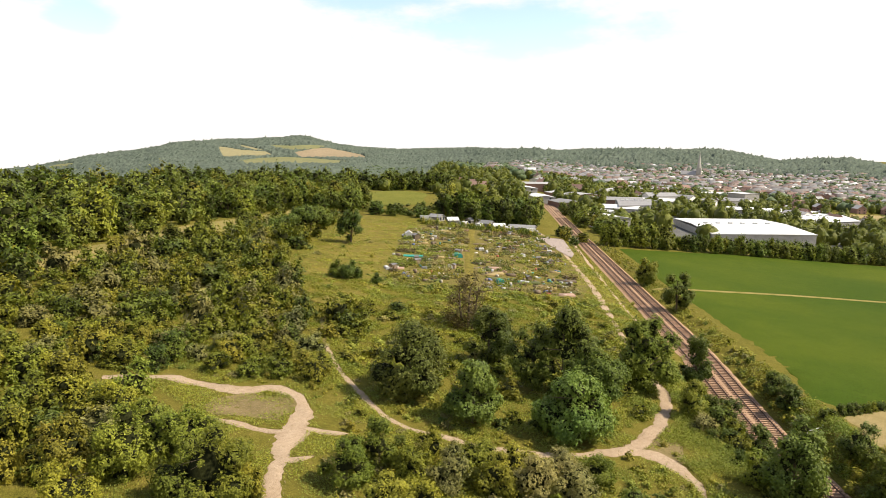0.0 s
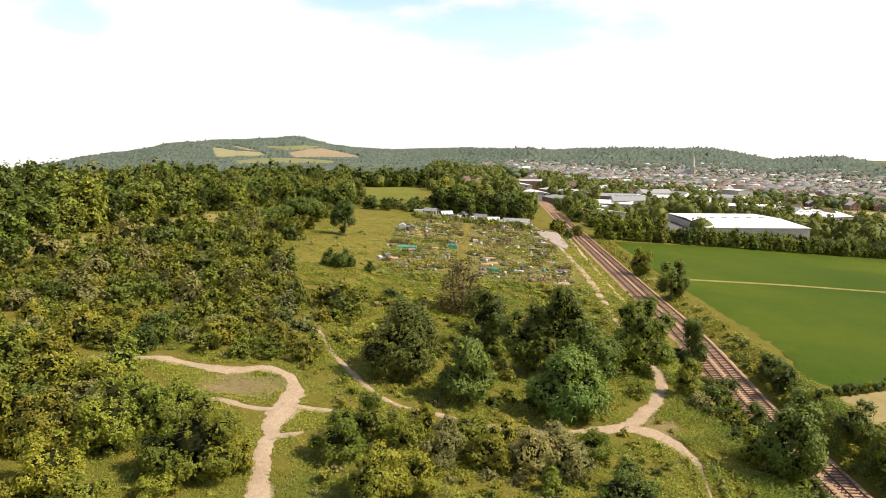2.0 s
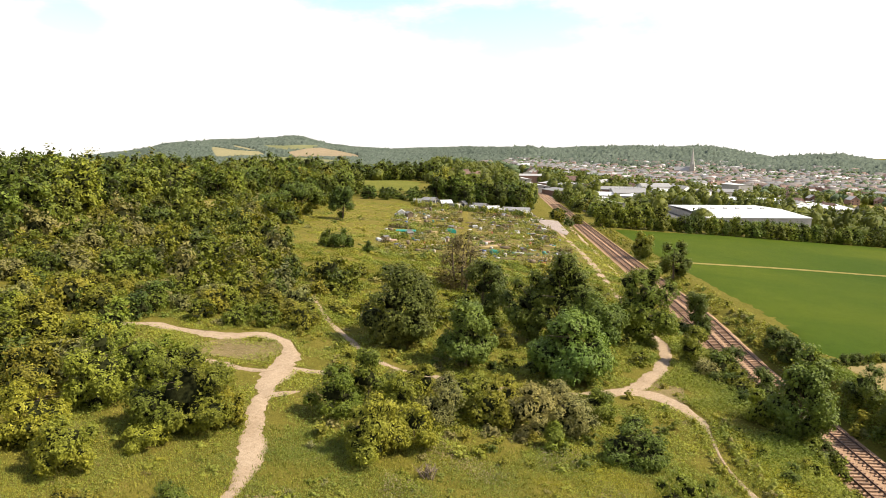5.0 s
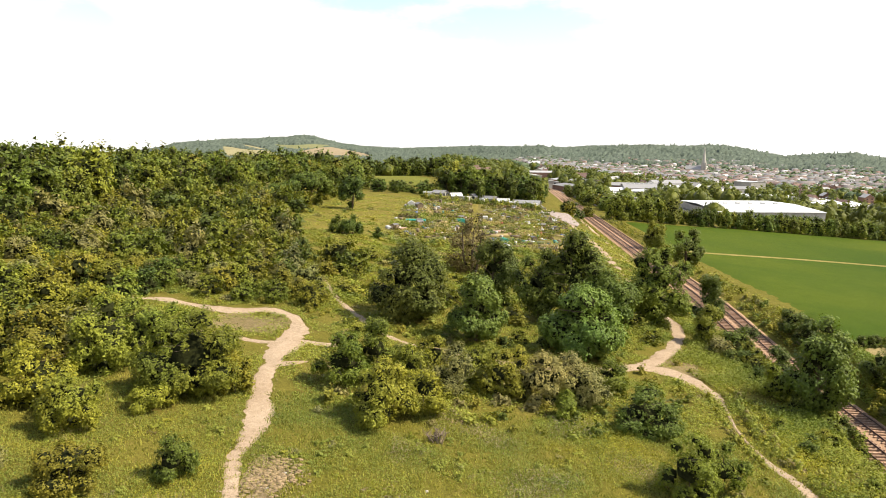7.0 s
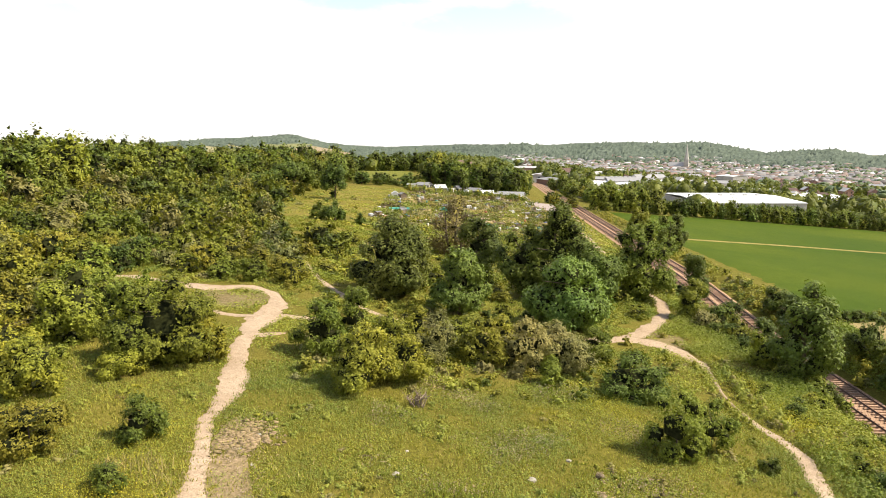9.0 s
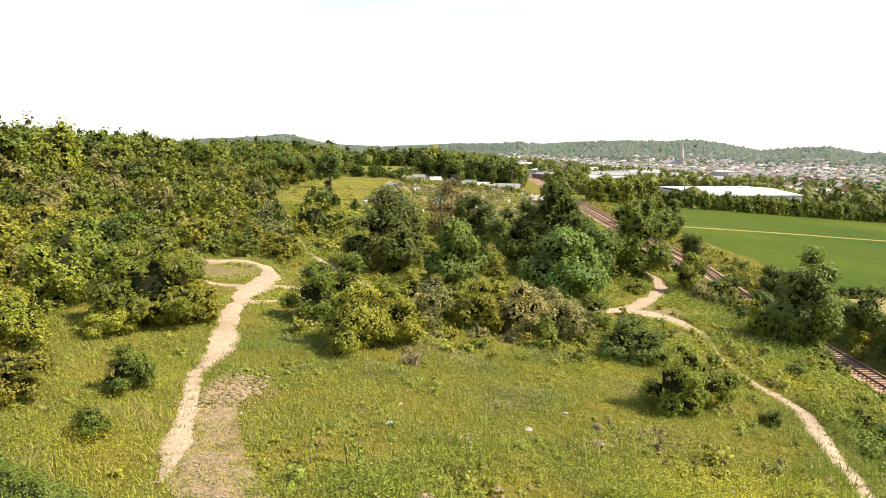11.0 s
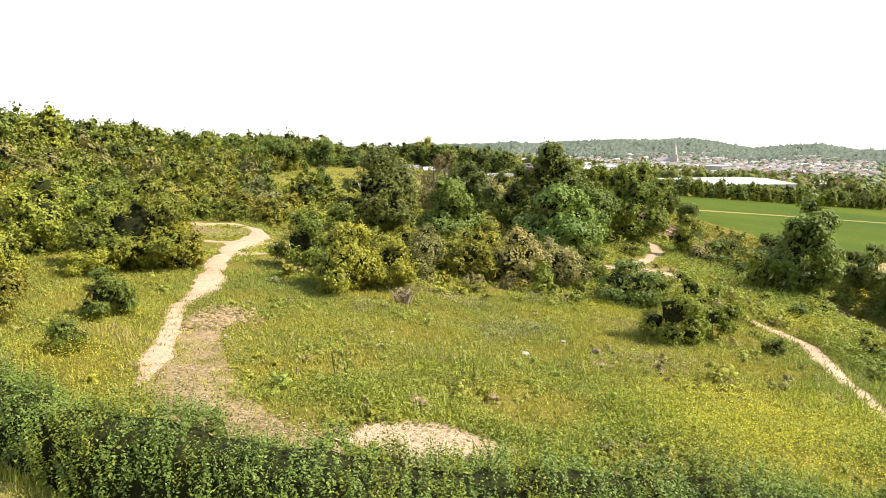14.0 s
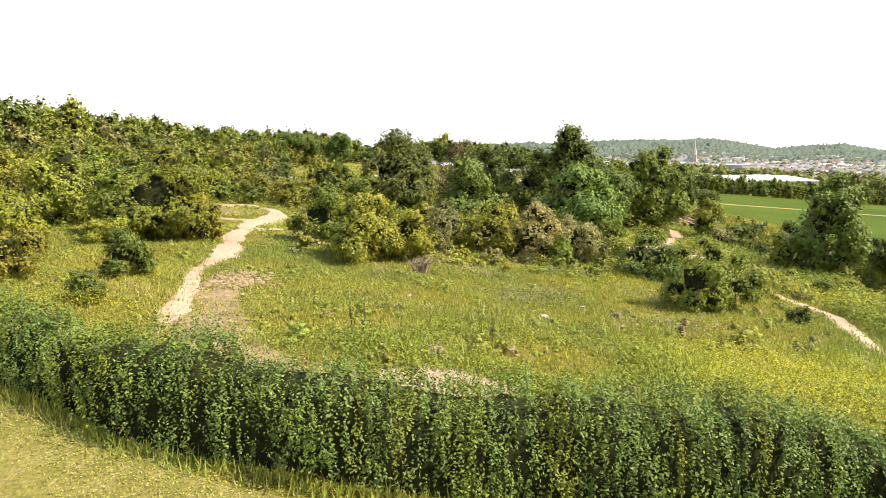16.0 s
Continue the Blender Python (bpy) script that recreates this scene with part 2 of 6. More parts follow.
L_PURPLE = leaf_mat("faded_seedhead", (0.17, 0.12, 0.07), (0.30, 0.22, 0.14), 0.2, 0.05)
# Crown and hedge cores: the shade inside foliage is put into this colour.
M_INNER = plain_mat("twig_shade", (0.018, 0.020, 0.007), 0.95, 0, 0.5, 5)
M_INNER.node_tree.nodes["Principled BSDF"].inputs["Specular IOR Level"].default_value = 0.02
# Distance haze is put into this colour: far woods bluer and greyer than near.
M_CANOPY = earth_mat("hazed_wood_canopy", [(0.3, (0.050, 0.068, 0.050)), (0.7, (0.098, 0.118, 0.090))], [(0.3, (0.036, 0.050, 0.038)), (0.7, (0.125, 0.146, 0.108))], 0.006, 0.05, 0.55, 0.9, 0.9, 0.16)
M_STUBBLE = earth_mat("tan_stubble", [(0.3, (0.205, 0.158, 0.095)), (0.7, (0.275, 0.212, 0.135))], [(0.3, (0.17, 0.140, 0.085)), (0.7, (0.27, 0.205, 0.128))], 0.01, 0.08)
M_HAY = earth_mat("hay_meadow", [(0.3, (0.165, 0.140, 0.040)), (0.7, (0.235, 0.185, 0.070))], [(0.3, (0.115, 0.112, 0.028)), (0.7, (0.26, 0.20, 0.085))], 0.04, 0.3, 0.5)
M_FARSTRAW = earth_mat("far_straw", [(0.3, (0.20, 0.178, 0.088)), (0.7, (0.27, 0.235, 0.128))], [(0.3, (0.18, 0.165, 0.08)), (0.7, (0.28, 0.24, 0.135))], 0.01, 0.08)
M_PALE = earth_mat("pale_pasture", [(0.3, (0.13, 0.135, 0.06)), (0.7, (0.20, 0.185, 0.09))], [(0.3, (0.11, 0.125, 0.05)), (0.7, (0.19, 0.175, 0.085))], 0.01, 0.08)

# ------------------------------------------------------------ the lie of the land


def ss(a, b, v):
    s = np.clip((v - a) / (b - a), 0, 1)
    return s * s * (3 - 2 * s)


def rail_x(y):
    return 36.0 + 0.066 * y


def rail_z(y):
    return -4.5 - 2.0 * ss(115, 70, y)


SKY_AZ = [-60, -38, -33, -30.6, -28, -24, -22, -20, -17.8, -13.4, -12.7, -11.2, -8.8, -7, -4, 0.7, 3, 6.4, 7.8, 10.2, 14.2, 19, 21.2, 23.2, 25.2, 26.6, 28.3, 31, 33.4, 60]
SKY_EL = [-2.6, -2.4, -1.95, -1.58, -1.0, -0.42, 0.04, 0.24, 0.41, 0.61, 0.75, 0.69, 0.1, -0.12, -0.25, -0.11, -0.06, -0.16, -0.08, -0.16, 0.04, 0.03, 0.06, -0.12, -0.5, -0.72, -0.54, -0.48, -0.95, -1.3]


def land(x, y):
    """Height of the ground: a slope that falls to the valley, the railway cutting, the far downs and ridges."""
    x, y = np.asarray(x, float), np.asarray(y, float)
    r, az = np.hypot(x, y), np.degrees(np.arctan2(x, np.maximum(y, 1e-3)))
    g = (1 - 0.5 * ss(130, 300, y) * ss(0, -40, x)) * (1 - ss(0, -40, x) * ss(390, 740, r))
    z = 1 - 45 * np.tanh(x / 450) * g * (1 - 0.42 * ss(-55, -130, x))
    u = x - rail_x(y)
    cut = np.where(u < 0, ss(-3.4, -10, u), ss(3.3, 7.6, u))
    cut = 1 - (1 - cut) * ss(420, 330, y)
    z = z - 42 * ss(0, -50, x) * ss(390, 740, r)
    z = (rail_z(y) - 0.35) * (1 - cut) + z * cut
    right = ss(-2, 8, az)
    rc = 4300 + (2700 - 4300) * right
    crest = 30 + np.tan(np.radians(np.interp(az, SKY_AZ, SKY_EL))) * rc - 12
    low = np.minimum(-40, crest - 45)
    z = z + (low - z) * ss(900, 1700, r) * (1 - right * 0.9)
    up = ss(rc * 0.66, rc, r) * (1 - 0.8 * ss(rc * 1.02, rc * 1.25, r))
    return z + (crest - z) * up


def lines(lo, hi, a, b, step, grow):
    """Grid lines: even between a and b, wider and wider outside."""
    mid = list(np.arange(a, b + 1e-6, step))
    left, right, s = [], [], step
    p = a
    while p > lo:
        s *= grow
        p -= s
        left.append(p)
    p, s = mid[-1], step
    while p < hi:
        s *= grow
        p += s
        right.append(p)
    return np.array(left[::-1] + mid + right)


def mesh_np(name, verts, faces, mats, mat_index=None, smooth=False):
    """A mesh from numpy arrays; faces all have the same number of corners."""
    verts, faces = np.asarray(verts, np.float32), np.asarray(faces, np.int32)
    me = bpy.data.meshes.new(name)
    nf, k = faces.shape
    me.vertices.add(len(verts))
    me.vertices.foreach_set("co", verts.ravel())
    me.loops.add(nf * k)
    me.loops.foreach_set("vertex_index", faces.ravel())
    me.polygons.add(nf)
    me.polygons.foreach_set("loop_start", np.arange(nf, dtype=np.int32) * k)
    me.polygons.foreach_set("loop_total", np.full(nf, k, np.int32))
    for m in mats:
        me.materials.append(m)
    if mat_index is not None:
        me.polygons.foreach_set("material_index", np.asarray(mat_index, np.int32))
    if smooth:
        me.polygons.foreach_set("use_smooth", np.ones(nf, bool))
    me.update(calc_edges=True)
    me.validate()
    return me


def grid_faces(nx, ny):
    i = np.arange(nx - 1)[:, None] * ny + np.arange(ny - 1)[None, :]
    return np.stack([i, i + ny, i + ny + 1, i + 1], -1).reshape(-1, 4)


GX, GY = lines(-4700, 4700, -50, 64, 1.3, 1.085), lines(-400, 4700, -14, 130, 1.3, 1.06)
XX, YY = np.meshgrid(GX, GY, indexing="ij")
ZZ = land(XX, YY)
near = ss(200, 90, np.hypot(XX, YY))
ZZ = ZZ + near * 0.10 * (np.sin(XX * 0.9 + 1.3 * np.sin(YY * 0.5)) * np.sin(YY * 0.8 + XX * 0.2))
ground = new("ground", mesh_np("ground", np.stack([XX, YY, ZZ], -1).reshape(-1, 3), grid_faces(len(GX), len(GY)), [M_GROUND], smooth=True))
tagged(ground, "rough dry yellow-green meadow on a gentle slope", "ground", kind="structure")


def land_n(x, y):
    """Ground height with its small waves."""
    k = ss(200, 90, np.hypot(x, y))
    return land(x, y) + k * 0.10 * (np.sin(x * 0.9 + 1.3 * np.sin(y * 0.5)) * np.sin(y * 0.8 + x * 0.2))


def smooth_line(pts, step):
    """A Catmull-Rom line through the points, resampled."""
    p = np.array([pts[0]] + list(pts) + [pts[-1]], float)
    out = []
    for i in range(1, len(p) - 2):
        n = max(2, int(np.linalg.norm(p[i + 1] - p[i]) / step))
        t = np.linspace(0, 1, n, endpoint=False)[:, None]
        a, b, c, d = p[i - 1], p[i], p[i + 1], p[i + 2]
        out.append(0.5 * (2 * b + (c - a) * t + (2 * a - 5 * b + 4 * c - d) * t ** 2 + (3 * b - a - 3 * c + d) * t ** 3))
    return np.vstack(out + [p[-2][None]])


TRACKS = []          # lines that plants keep off: points and half width


def strip(name, pts, width, mat, label, lift=0.03, step=0.4, seed=1, rag=0.22, across=6, keep=True, cat="path"):
    """A worn way that lies on the ground, with ragged edges."""
    c = smooth_line([q[:2] for q in pts], step)
    w = np.interp(np.linspace(0, 1, len(c)), np.linspace(0, 1, len(pts)), [q[2] if len(q) > 2 else width for q in pts])
    d = np.gradient(c, axis=0)
    nrm = np.stack([d[:, 1], -d[:, 0]], 1) / (np.linalg.norm(d, axis=1)[:, None] + 1e-9)
    g = np.random.default_rng(seed)

    def wob():
        a = g.normal(0, 1, len(c))
        k = np.ones(5) / 5
        return np.convolve(a, k, "same") * rag * 1.6 + g.normal(0, rag * 0.25, len(c))
    lo, hi = -w / 2 * (1 + wob()), w / 2 * (1 + wob())
    f = np.linspace(0, 1, across)
    off = lo[:, None] * (1 - f) + hi[:, None] * f
    P = c[:, None, :] + nrm[:, None, :] * off[:, :, None]
    edge = np.where((f == 0) | (f == 1), -0.02, lift)
    z = land_n(P[..., 0], P[..., 1]) + edge + 0.02 * (w[:, None] > 0)
    ob = new(name, mesh_np(name, np.concatenate([P, z[..., None]], -1).reshape(-1, 3), grid_faces(len(c), across), [mat], smooth=True))
    if keep:
        TRACKS.append((c, w / 2))
    return tagged(ob, label, cat, kind="structure")


def patch(name, outline, mat, label, lift=0.05, step=1.0, rag=0.0, seed=1, cat="field", sunk=False):
    """A field or bare spot: an outline filled with a fine sheet that follows the land."""
    o = np.array(outline, float)
    if rag:
        o = smooth_line(list(o) + [o[0]], max(0.4, step * 0.6))[:-1]
        g = np.random.default_rng(seed)
        mid = o.mean(0)
        o = mid + (o - mid) * (1 + np.convolve(g.normal(0, rag, len(o) + 4), np.ones(5) / 3, "valid"))[:, None]
    bm = bmesh.new()
    bm.faces.new([bm.verts.new((x, y, 0)) for x, y in o])
    lo, hi = o.min(0), o.max(0)
    for ax in (0, 1):
        for v in np.arange(lo[ax] + step, hi[ax], step):
            co, no = [0, 0, 0], [0, 0, 0]
            co[ax], no[ax] = v, 1
            bmesh.ops.bisect_plane(bm, geom=bm.verts[:] + bm.edges[:] + bm.faces[:], plane_co=co, plane_no=no)
    for v in bm.verts:
        v.co.z = float(land_n(v.co.x, v.co.y)) + (-0.02 if sunk and v.is_boundary else lift)
    for f in bm.faces:
        f.smooth = True
        if f.normal.z < 0:
            f.normal_flip()
    me = bpy.data.meshes.new(name)
    bm.to_mesh(me)
    bm.free()
    me.materials.append(mat)
    return tagged(new(name, me), label, cat, kind="structure")


# worn paths
strip("path_main", [(-10.5, 23.6, 0.3), (-10.55, 25.0, 1.5), (-10.85, 26.4, 1.0), (-11.3, 28.6, 0.95), (-12.1, 31.9, 1.05), (-12.75, 34.2, 1.3), (-13.15, 35.5, 2.1), (-12.9, 36.7, 1.5),
                    (-13.1, 39.4, 1.5), (-13.95, 44.0, 1.55), (-14.6, 47.5, 1.9), (-15.1, 51.3, 2.7), (-15.45, 54.0, 2.5), (-15.2, 57.6, 1.9), (-15.2, 61, 1.7), (-15.5, 63.6, 1.7), (-17.2, 67, 2.1), (-20.2, 68.2, 2.0),
                    (-23, 66.4, 1.8), (-27.5, 67.2, 1.7), (-31.6, 68.2, 1.6), (-34.5, 67.3, 1.6), (-38, 66.2, 1.3)],
      1.8, M_PATH, "winding worn path of pale sandy earth", seed=2)
strip("path_inner", [(-24.4, 58.9, 0.15), (-22, 58.3, 1), (-19.2, 57.7, 1.1), (-15.8, 57.0, 1.2)], 1, M_PATH, "short pale side path inside the loop", seed=3, lift=0.045)
strip("path_side", [(-15, 58.8, 1.2), (-12.6, 58.4, 1.3), (-10, 58.3, 0.2)], 1, M_PATH, "short pale spur of trodden earth", seed=4, lift=0.05)
strip("path_spur", [(-15, 51.6, 1.2), (-13.6, 52, 1.1), (-12.4, 53, 0.15)], 1, M_PATH, "pale trodden spur beside the main path", seed=5, lift=0.055)
strip("path_cross", [(-16.8, 85, 0.6), (-13.5, 76, 0.7), (-11.2, 71.5, 0.7), (-7.7, 65, 0.9), (-4.5, 61.6, 0.8), (0, 59.9, 0.9), (4.3, 58.6, 0.9), (8.7, 58.4, 1.3),
                     (13.3, 59.4, 1.5), (18.3, 61.4, 1.9), (22, 65.6, 1.8), (25.4, 71.5, 1.7), (27.6, 77, 1.6), (28.5, 81, 1.5), (28.6, 86, 1.2)],
      1.4, M_PATH, "sandy footpath across the scrub to a fork", seed=6)
strip("path_bank", [(17.5, 61.2, 1.6), (20.9, 61.0, 2.9), (23.0, 58, 1.9), (23.5, 54.6, 0.7), (22.7, 50.5, 0.3), (22, 46.5, 0.25), (21.9, 42.5, 0.35), (22.6, 39.4, 1.1),
                    (22.5, 37, 1.2), (21.3, 33, 0.9), (20.4, 29.5, 0.8), (19.4, 26, 0.7), (18.6, 21, 0.6)],
      1.3, M_PATH, "narrow sandy path along the top of the bank", seed=7, lift=0.04)
strip("path_allotment", [(36.1, 252, 3), (37.5, 226, 3.4), (36.2, 186, 1.8), (34.4, 150, 1.5), (32.4, 129, 1.5), (30.4, 109, 1.3), (29.4, 96, 1.0)],
      1.6, M_PATH, "pale track beside the allotments", seed=8, lift=0.06, step=1.5)
strip("path_lineside", [(49.5, 272, 1.6), (42.9, 190, 1.5), (38.6, 140, 1.2), (37.2, 114, 0.9)], 1.3, M_PATH, "sandy strip beside the railway line", seed=9, lift=0.08, step=1.5)
strip("track_meadow", [(-16.8, 85, 0.6), (-19.5, 97, 0.7), (-21, 112, 0.7), (-28, 121, 0.5)], 0.6, M_STRAW, "faint trodden track through the meadow", seed=10, lift=0.05, step=1.0)

M_PASTURE = earth_mat("bright_pasture", [(0.3, (0.095, 0.105, 0.016)), (0.7, (0.145, 0.138, 0.027))], [(0.3, (0.07, 0.085, 0.012)), (0.7, (0.155, 0.142, 0.032))], 0.05, 0.3, 0.5)
M_WORN = earth_mat("worn_soil", [(0.3, (0.16, 0.118, 0.055)), (0.7, (0.25, 0.172, 0.105))], [(0.3, (0.15, 0.118, 0.05)), (0.55, (0.22, 0.163, 0.09)), (0.8, (0.30, 0.222, 0.15))], 0.5, 2.2, 0.6, 0.95, 0.2, 9)
# fields and bare spots
patch("field_crop", [(54.5, 100), (49.6, 82), (52, 80.6), (62, 86), (100, 101), (230, 148), (420, 225), (330, 262), (240, 264), (180, 263), (112, 251), (61.5, 231), (56.5, 160)],
      M_CROP, "smooth bright green crop field", 0.14, 4, sunk=True)
strip("field_path", [(51, 158, 1.6), (63, 161.5, 1.6), (91, 169, 1.6), (120, 174, 1.5), (170, 184, 1.5), (240, 200, 1.5)], 1.6, M_HAY, "dry footpath across the green crop",
      seed=12, lift=0.3, step=3, keep=False, rag=0.12)
patch("field_pasture", [(47.0, 75), (49, 60), (48.5, 40), (47, 10), (180, 40), (230, 140), (62, 84), (52, 79)], M_STRAW, "dry straw-coloured pasture", 0.10, 5)
patch("meadow_yellow", [(-34, 150), (-27, 116), (-17, 112), (-12.5, 126), (-13.5, 165), (-11, 215), (-18, 250), (-32, 262), (-35, 205), (-31, 180)], M_YELLOW,
      "dry yellow meadow grass", 0.10, 3, 0.05, 3)
patch("meadow_wood_edge", [(-80, 104), (-58, 108), (-55, 150), (-52, 172), (-49, 205), (-43, 240), (-60, 258), (-66, 223), (-74, 179), (-75, 150)], M_HAY,
      "dry pasture strip along the wood", 0.12, 4, 0.03, 4)
patch("meadow_far", [(-48, 355), (-40, 318), (-23, 306), (-12, 330), (-12, 395), (-30, 412), (-44, 390)], M_PASTURE, "bright green pasture between trees", 0.25, 6, 0.05, 9)
patch("worn_fork", [(20.0, 62.0), (22.6, 66.2), (25.0, 69.5), (25.4, 66.0), (24.6, 62.5), (23.6, 59.6)], M_GRAVEL, "thin trodden grass in the path fork", 0.03, 0.6, 0.03, 14, "bare soil")
patch("bare_soil", [(-11.9, 32.4), (-11.6, 35.4), (-10.1, 34.9), (-9.3, 32.8), (-10.0, 31.3)], M_WORN, "scuffed patch of bare pale soil", 0.03, 0.3, 0.10, 5, "bare soil")
patch("worn_bend", [(-7.6, 19.0), (-9.2, 22), (-10.6, 25), (-11.2, 30.5), (-9.9, 31.5), (-8.6, 28.2), (-7.0, 24.6), (-4.9, 21.6), (-2.4, 19.6), (-4.5, 17.6)], M_WORN, "worn gravelly bend with thin grass", 0.03, 0.4, 0.015, 6, "bare soil")
patch("chalk_spot", [(-3.0, 20.4), (-1.6, 21.7), (0.4, 22.1), (2.0, 21.4), (3.6, 20.5), (2.2, 19.4), (0, 19.0)], M_PATH, "bare chalky spot behind the hedge", 0.07, 0.4, 0.06, 7, "bare soil")
patch("loop_grass", [(-16.9, 60), (-16.6, 64.5), (-18.4, 66.2), (-21, 66.4), (-24.5, 63.8), (-24.5, 60)], M_GRAVEL, "thin worn grass inside the path loop", 0.04, 0.7, 0.05, 8, "bare soil")
patch("lawn_front", [(-70, 44), (-34, 27), (-20, 20.5), (-12.5, 17.3), (-5, 13.6), (2, 11.5), (14, 11), (26, 12), (34, 14), (34, -60), (-70, -60)], M_LAWN, "short dry grass before the hedge", 0.05, 2.5)
patch("allotment_ground", [(-15, 126), (-13.5, 204), (-10, 236), (36, 250), (37, 210), (33.5, 150), (29, 136), (8, 132)], M_SOIL, "patchwork of allotment beds and dry grass", 0.12, 4)

# ------------------------------------------------------------ plants


def unit(v):
    return v / (np.linalg.norm(v, axis=-1, keepdims=True) + 1e-9)


def leaves_np(P, N, size, g, long=1.6, fold=0.25):
    """Folded leaf shapes of four corners at P, facing about N."""
    n = len(P)
    a = unit(np.cross(N, g.normal(0, 1, (n, 3))))
    b = np.cross(N, a)
    s = (size * g.uniform(0.65, 1.35, n))[:, None]
    tip, tail = P + a * s * 0.5 * long, P - a * s * 0.5 * long
    l, r = P + b * s * 0.5 - N * s * fold, P - b * s * 0.5 - N * s * fold
    v = np.stack([tail, l, tip, r], 1).reshape(-1, 3)
    return v, np.arange(4 * n).reshape(-1, 4)


def blades_np(P, N, size, g, long=2.0):
    """Narrow three-cornered leaves at P, facing about N."""
    n = len(P)
    a = unit(np.cross(N, g.normal(0, 1, (n, 3))))
    b = np.cross(N, a)
    s = (size * g.uniform(0.6, 1.4, n))[:, None]
    v = np.stack([P - a * s * 0.5 * long + b * s * 0.5, P - a * s * 0.3 * long - b * s * 0.5, P + a * s * 0.5 * long], 1).reshape(-1, 3)
    return v, np.arange(3 * n).reshape(-1, 3)


BALLS = {}


def ball(level=1):
    """Corners and faces of a round lump."""
    if level not in BALLS:
        bm = bmesh.new()
        bmesh.ops.create_icosphere(bm, subdivisions=level, radius=1)
        v = np.array([q.co for q in bm.verts])
        f = np.array([[q.index for q in p.verts] for p in bm.faces])
        bm.free()
        BALLS[level] = (v, f)
    return BALLS[level]


def crown_np(g, w, h, base, n, leaf, lobes, shape="round", up=0.35, ragged=0.18, core=0.62, leafy=0):
    """Foliage of many leaves in sprays on lumpy lobes, round a twig mass with the inner shade put into its colour (or
    of close leaves, if leafy). Returns corners, faces, and which faces are that dark mass.
    """
    cz, rz, rx = base + (h - base) / 2, (h - base) / 2, w / 2
    lobes = int(lobes * 1.9)
    C, R = [], []
    for k in range(lobes):
        d = unit(g.normal(0, 1, 3) + [0, 0, 0.15])
        if base <= 0.25 and k % 3 == 1:
            d = unit(d * [1.3, 1.3, 1] - [0, 0, abs(d[2]) + 0.55])
        q = g.uniform(0.60, 0.84) if k else 0
        c = np.array([d[0] * rx * q, d[1] * rx * q, cz + d[2] * rz * q])
        f = np.clip((c[2] - base) / (h - base), 0, 1)
        if shape == "cone":
            c[:2] *= 1.22 - 1.05 * f
        if shape == "dome":
            c[:2] *= 1.14 - 0.50 * f
        if shape == "peak":
            c[:2] *= 1.20 - 0.80 * f
        size = g.uniform(0.21, 0.37) if k else (0.46 if leafy or shape in ("cone", "peak") else 0.66)
        if shape == "cone":
            size *= 1.25 - 0.75 * f
        C.append(c)
        R.append([rx * size, rx * size, min(rz, rx * 1.1) * size * 0.9])
    C, R = np.array(C), np.array(R)
    area = R[:, 0] * R[:, 2]
    area[0] *= 0.4
    per = 12                                   # leaves sit in sprays that stand out from the lobes
    ns = int(n * 1.9 / per)
    pick = g.choice(lobes, ns, p=area / area.sum())
    out = unit((C[pick] - [0, 0, cz]) / [rx, rx, rz] + 1e-6)
    d0 = unit(g.normal(0, 0.8, (ns, 3)) + out * 0.55 + [0, 0, 0.25])
    tip = C[pick] + d0 * R[pick] * (0.95 + ragged * 0.6 * np.clip(g.normal(0, 1, (ns, 1)), -2, 1.2))
    inside = np.zeros(ns, bool)
    for k in range(lobes):
        inside |= (((tip - C[k]) / R[k]) ** 2).sum(1) < 0.60
    tip, d0 = tip[~inside], d0[~inside]
    ns = len(tip)
    way = unit(d0 * 0.7 + g.normal(0, 0.4, d0.shape) + [0, 0, 0.35])
    long = leaf * 3.0
    along = g.uniform(-1.5, 0.6, (ns, per, 1)) * long
    P = (tip[:, None] + way[:, None] * along + np.clip(g.normal(0, leaf * 0.7, (ns, per, 3)), -1.3 * leaf, 1.3 * leaf)).reshape(-1, 3)
    d = np.repeat(d0, per, 0)
    P[:, 2] = np.maximum(P[:, 2], 0.05)
    N = unit(d * 1.0 + g.normal(0, 0.40, d.shape) + [0, 0, up])
    V, F = blades_np(P, N, leaf, g, 1.55)
    bv, bf = ball(leafy or 1)
    vs, fs, at = [V], [F], len(V)
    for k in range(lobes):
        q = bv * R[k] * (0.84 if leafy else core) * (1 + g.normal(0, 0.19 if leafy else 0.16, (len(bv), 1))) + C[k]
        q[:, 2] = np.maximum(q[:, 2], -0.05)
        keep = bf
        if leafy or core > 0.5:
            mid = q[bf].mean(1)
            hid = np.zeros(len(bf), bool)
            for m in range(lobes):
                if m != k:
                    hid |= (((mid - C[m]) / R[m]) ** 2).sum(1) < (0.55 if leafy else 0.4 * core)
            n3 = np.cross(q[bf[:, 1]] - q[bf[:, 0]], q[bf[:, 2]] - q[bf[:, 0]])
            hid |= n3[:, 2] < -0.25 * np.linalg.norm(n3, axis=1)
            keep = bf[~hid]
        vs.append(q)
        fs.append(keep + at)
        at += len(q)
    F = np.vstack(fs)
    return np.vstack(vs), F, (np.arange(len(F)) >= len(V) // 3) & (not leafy)


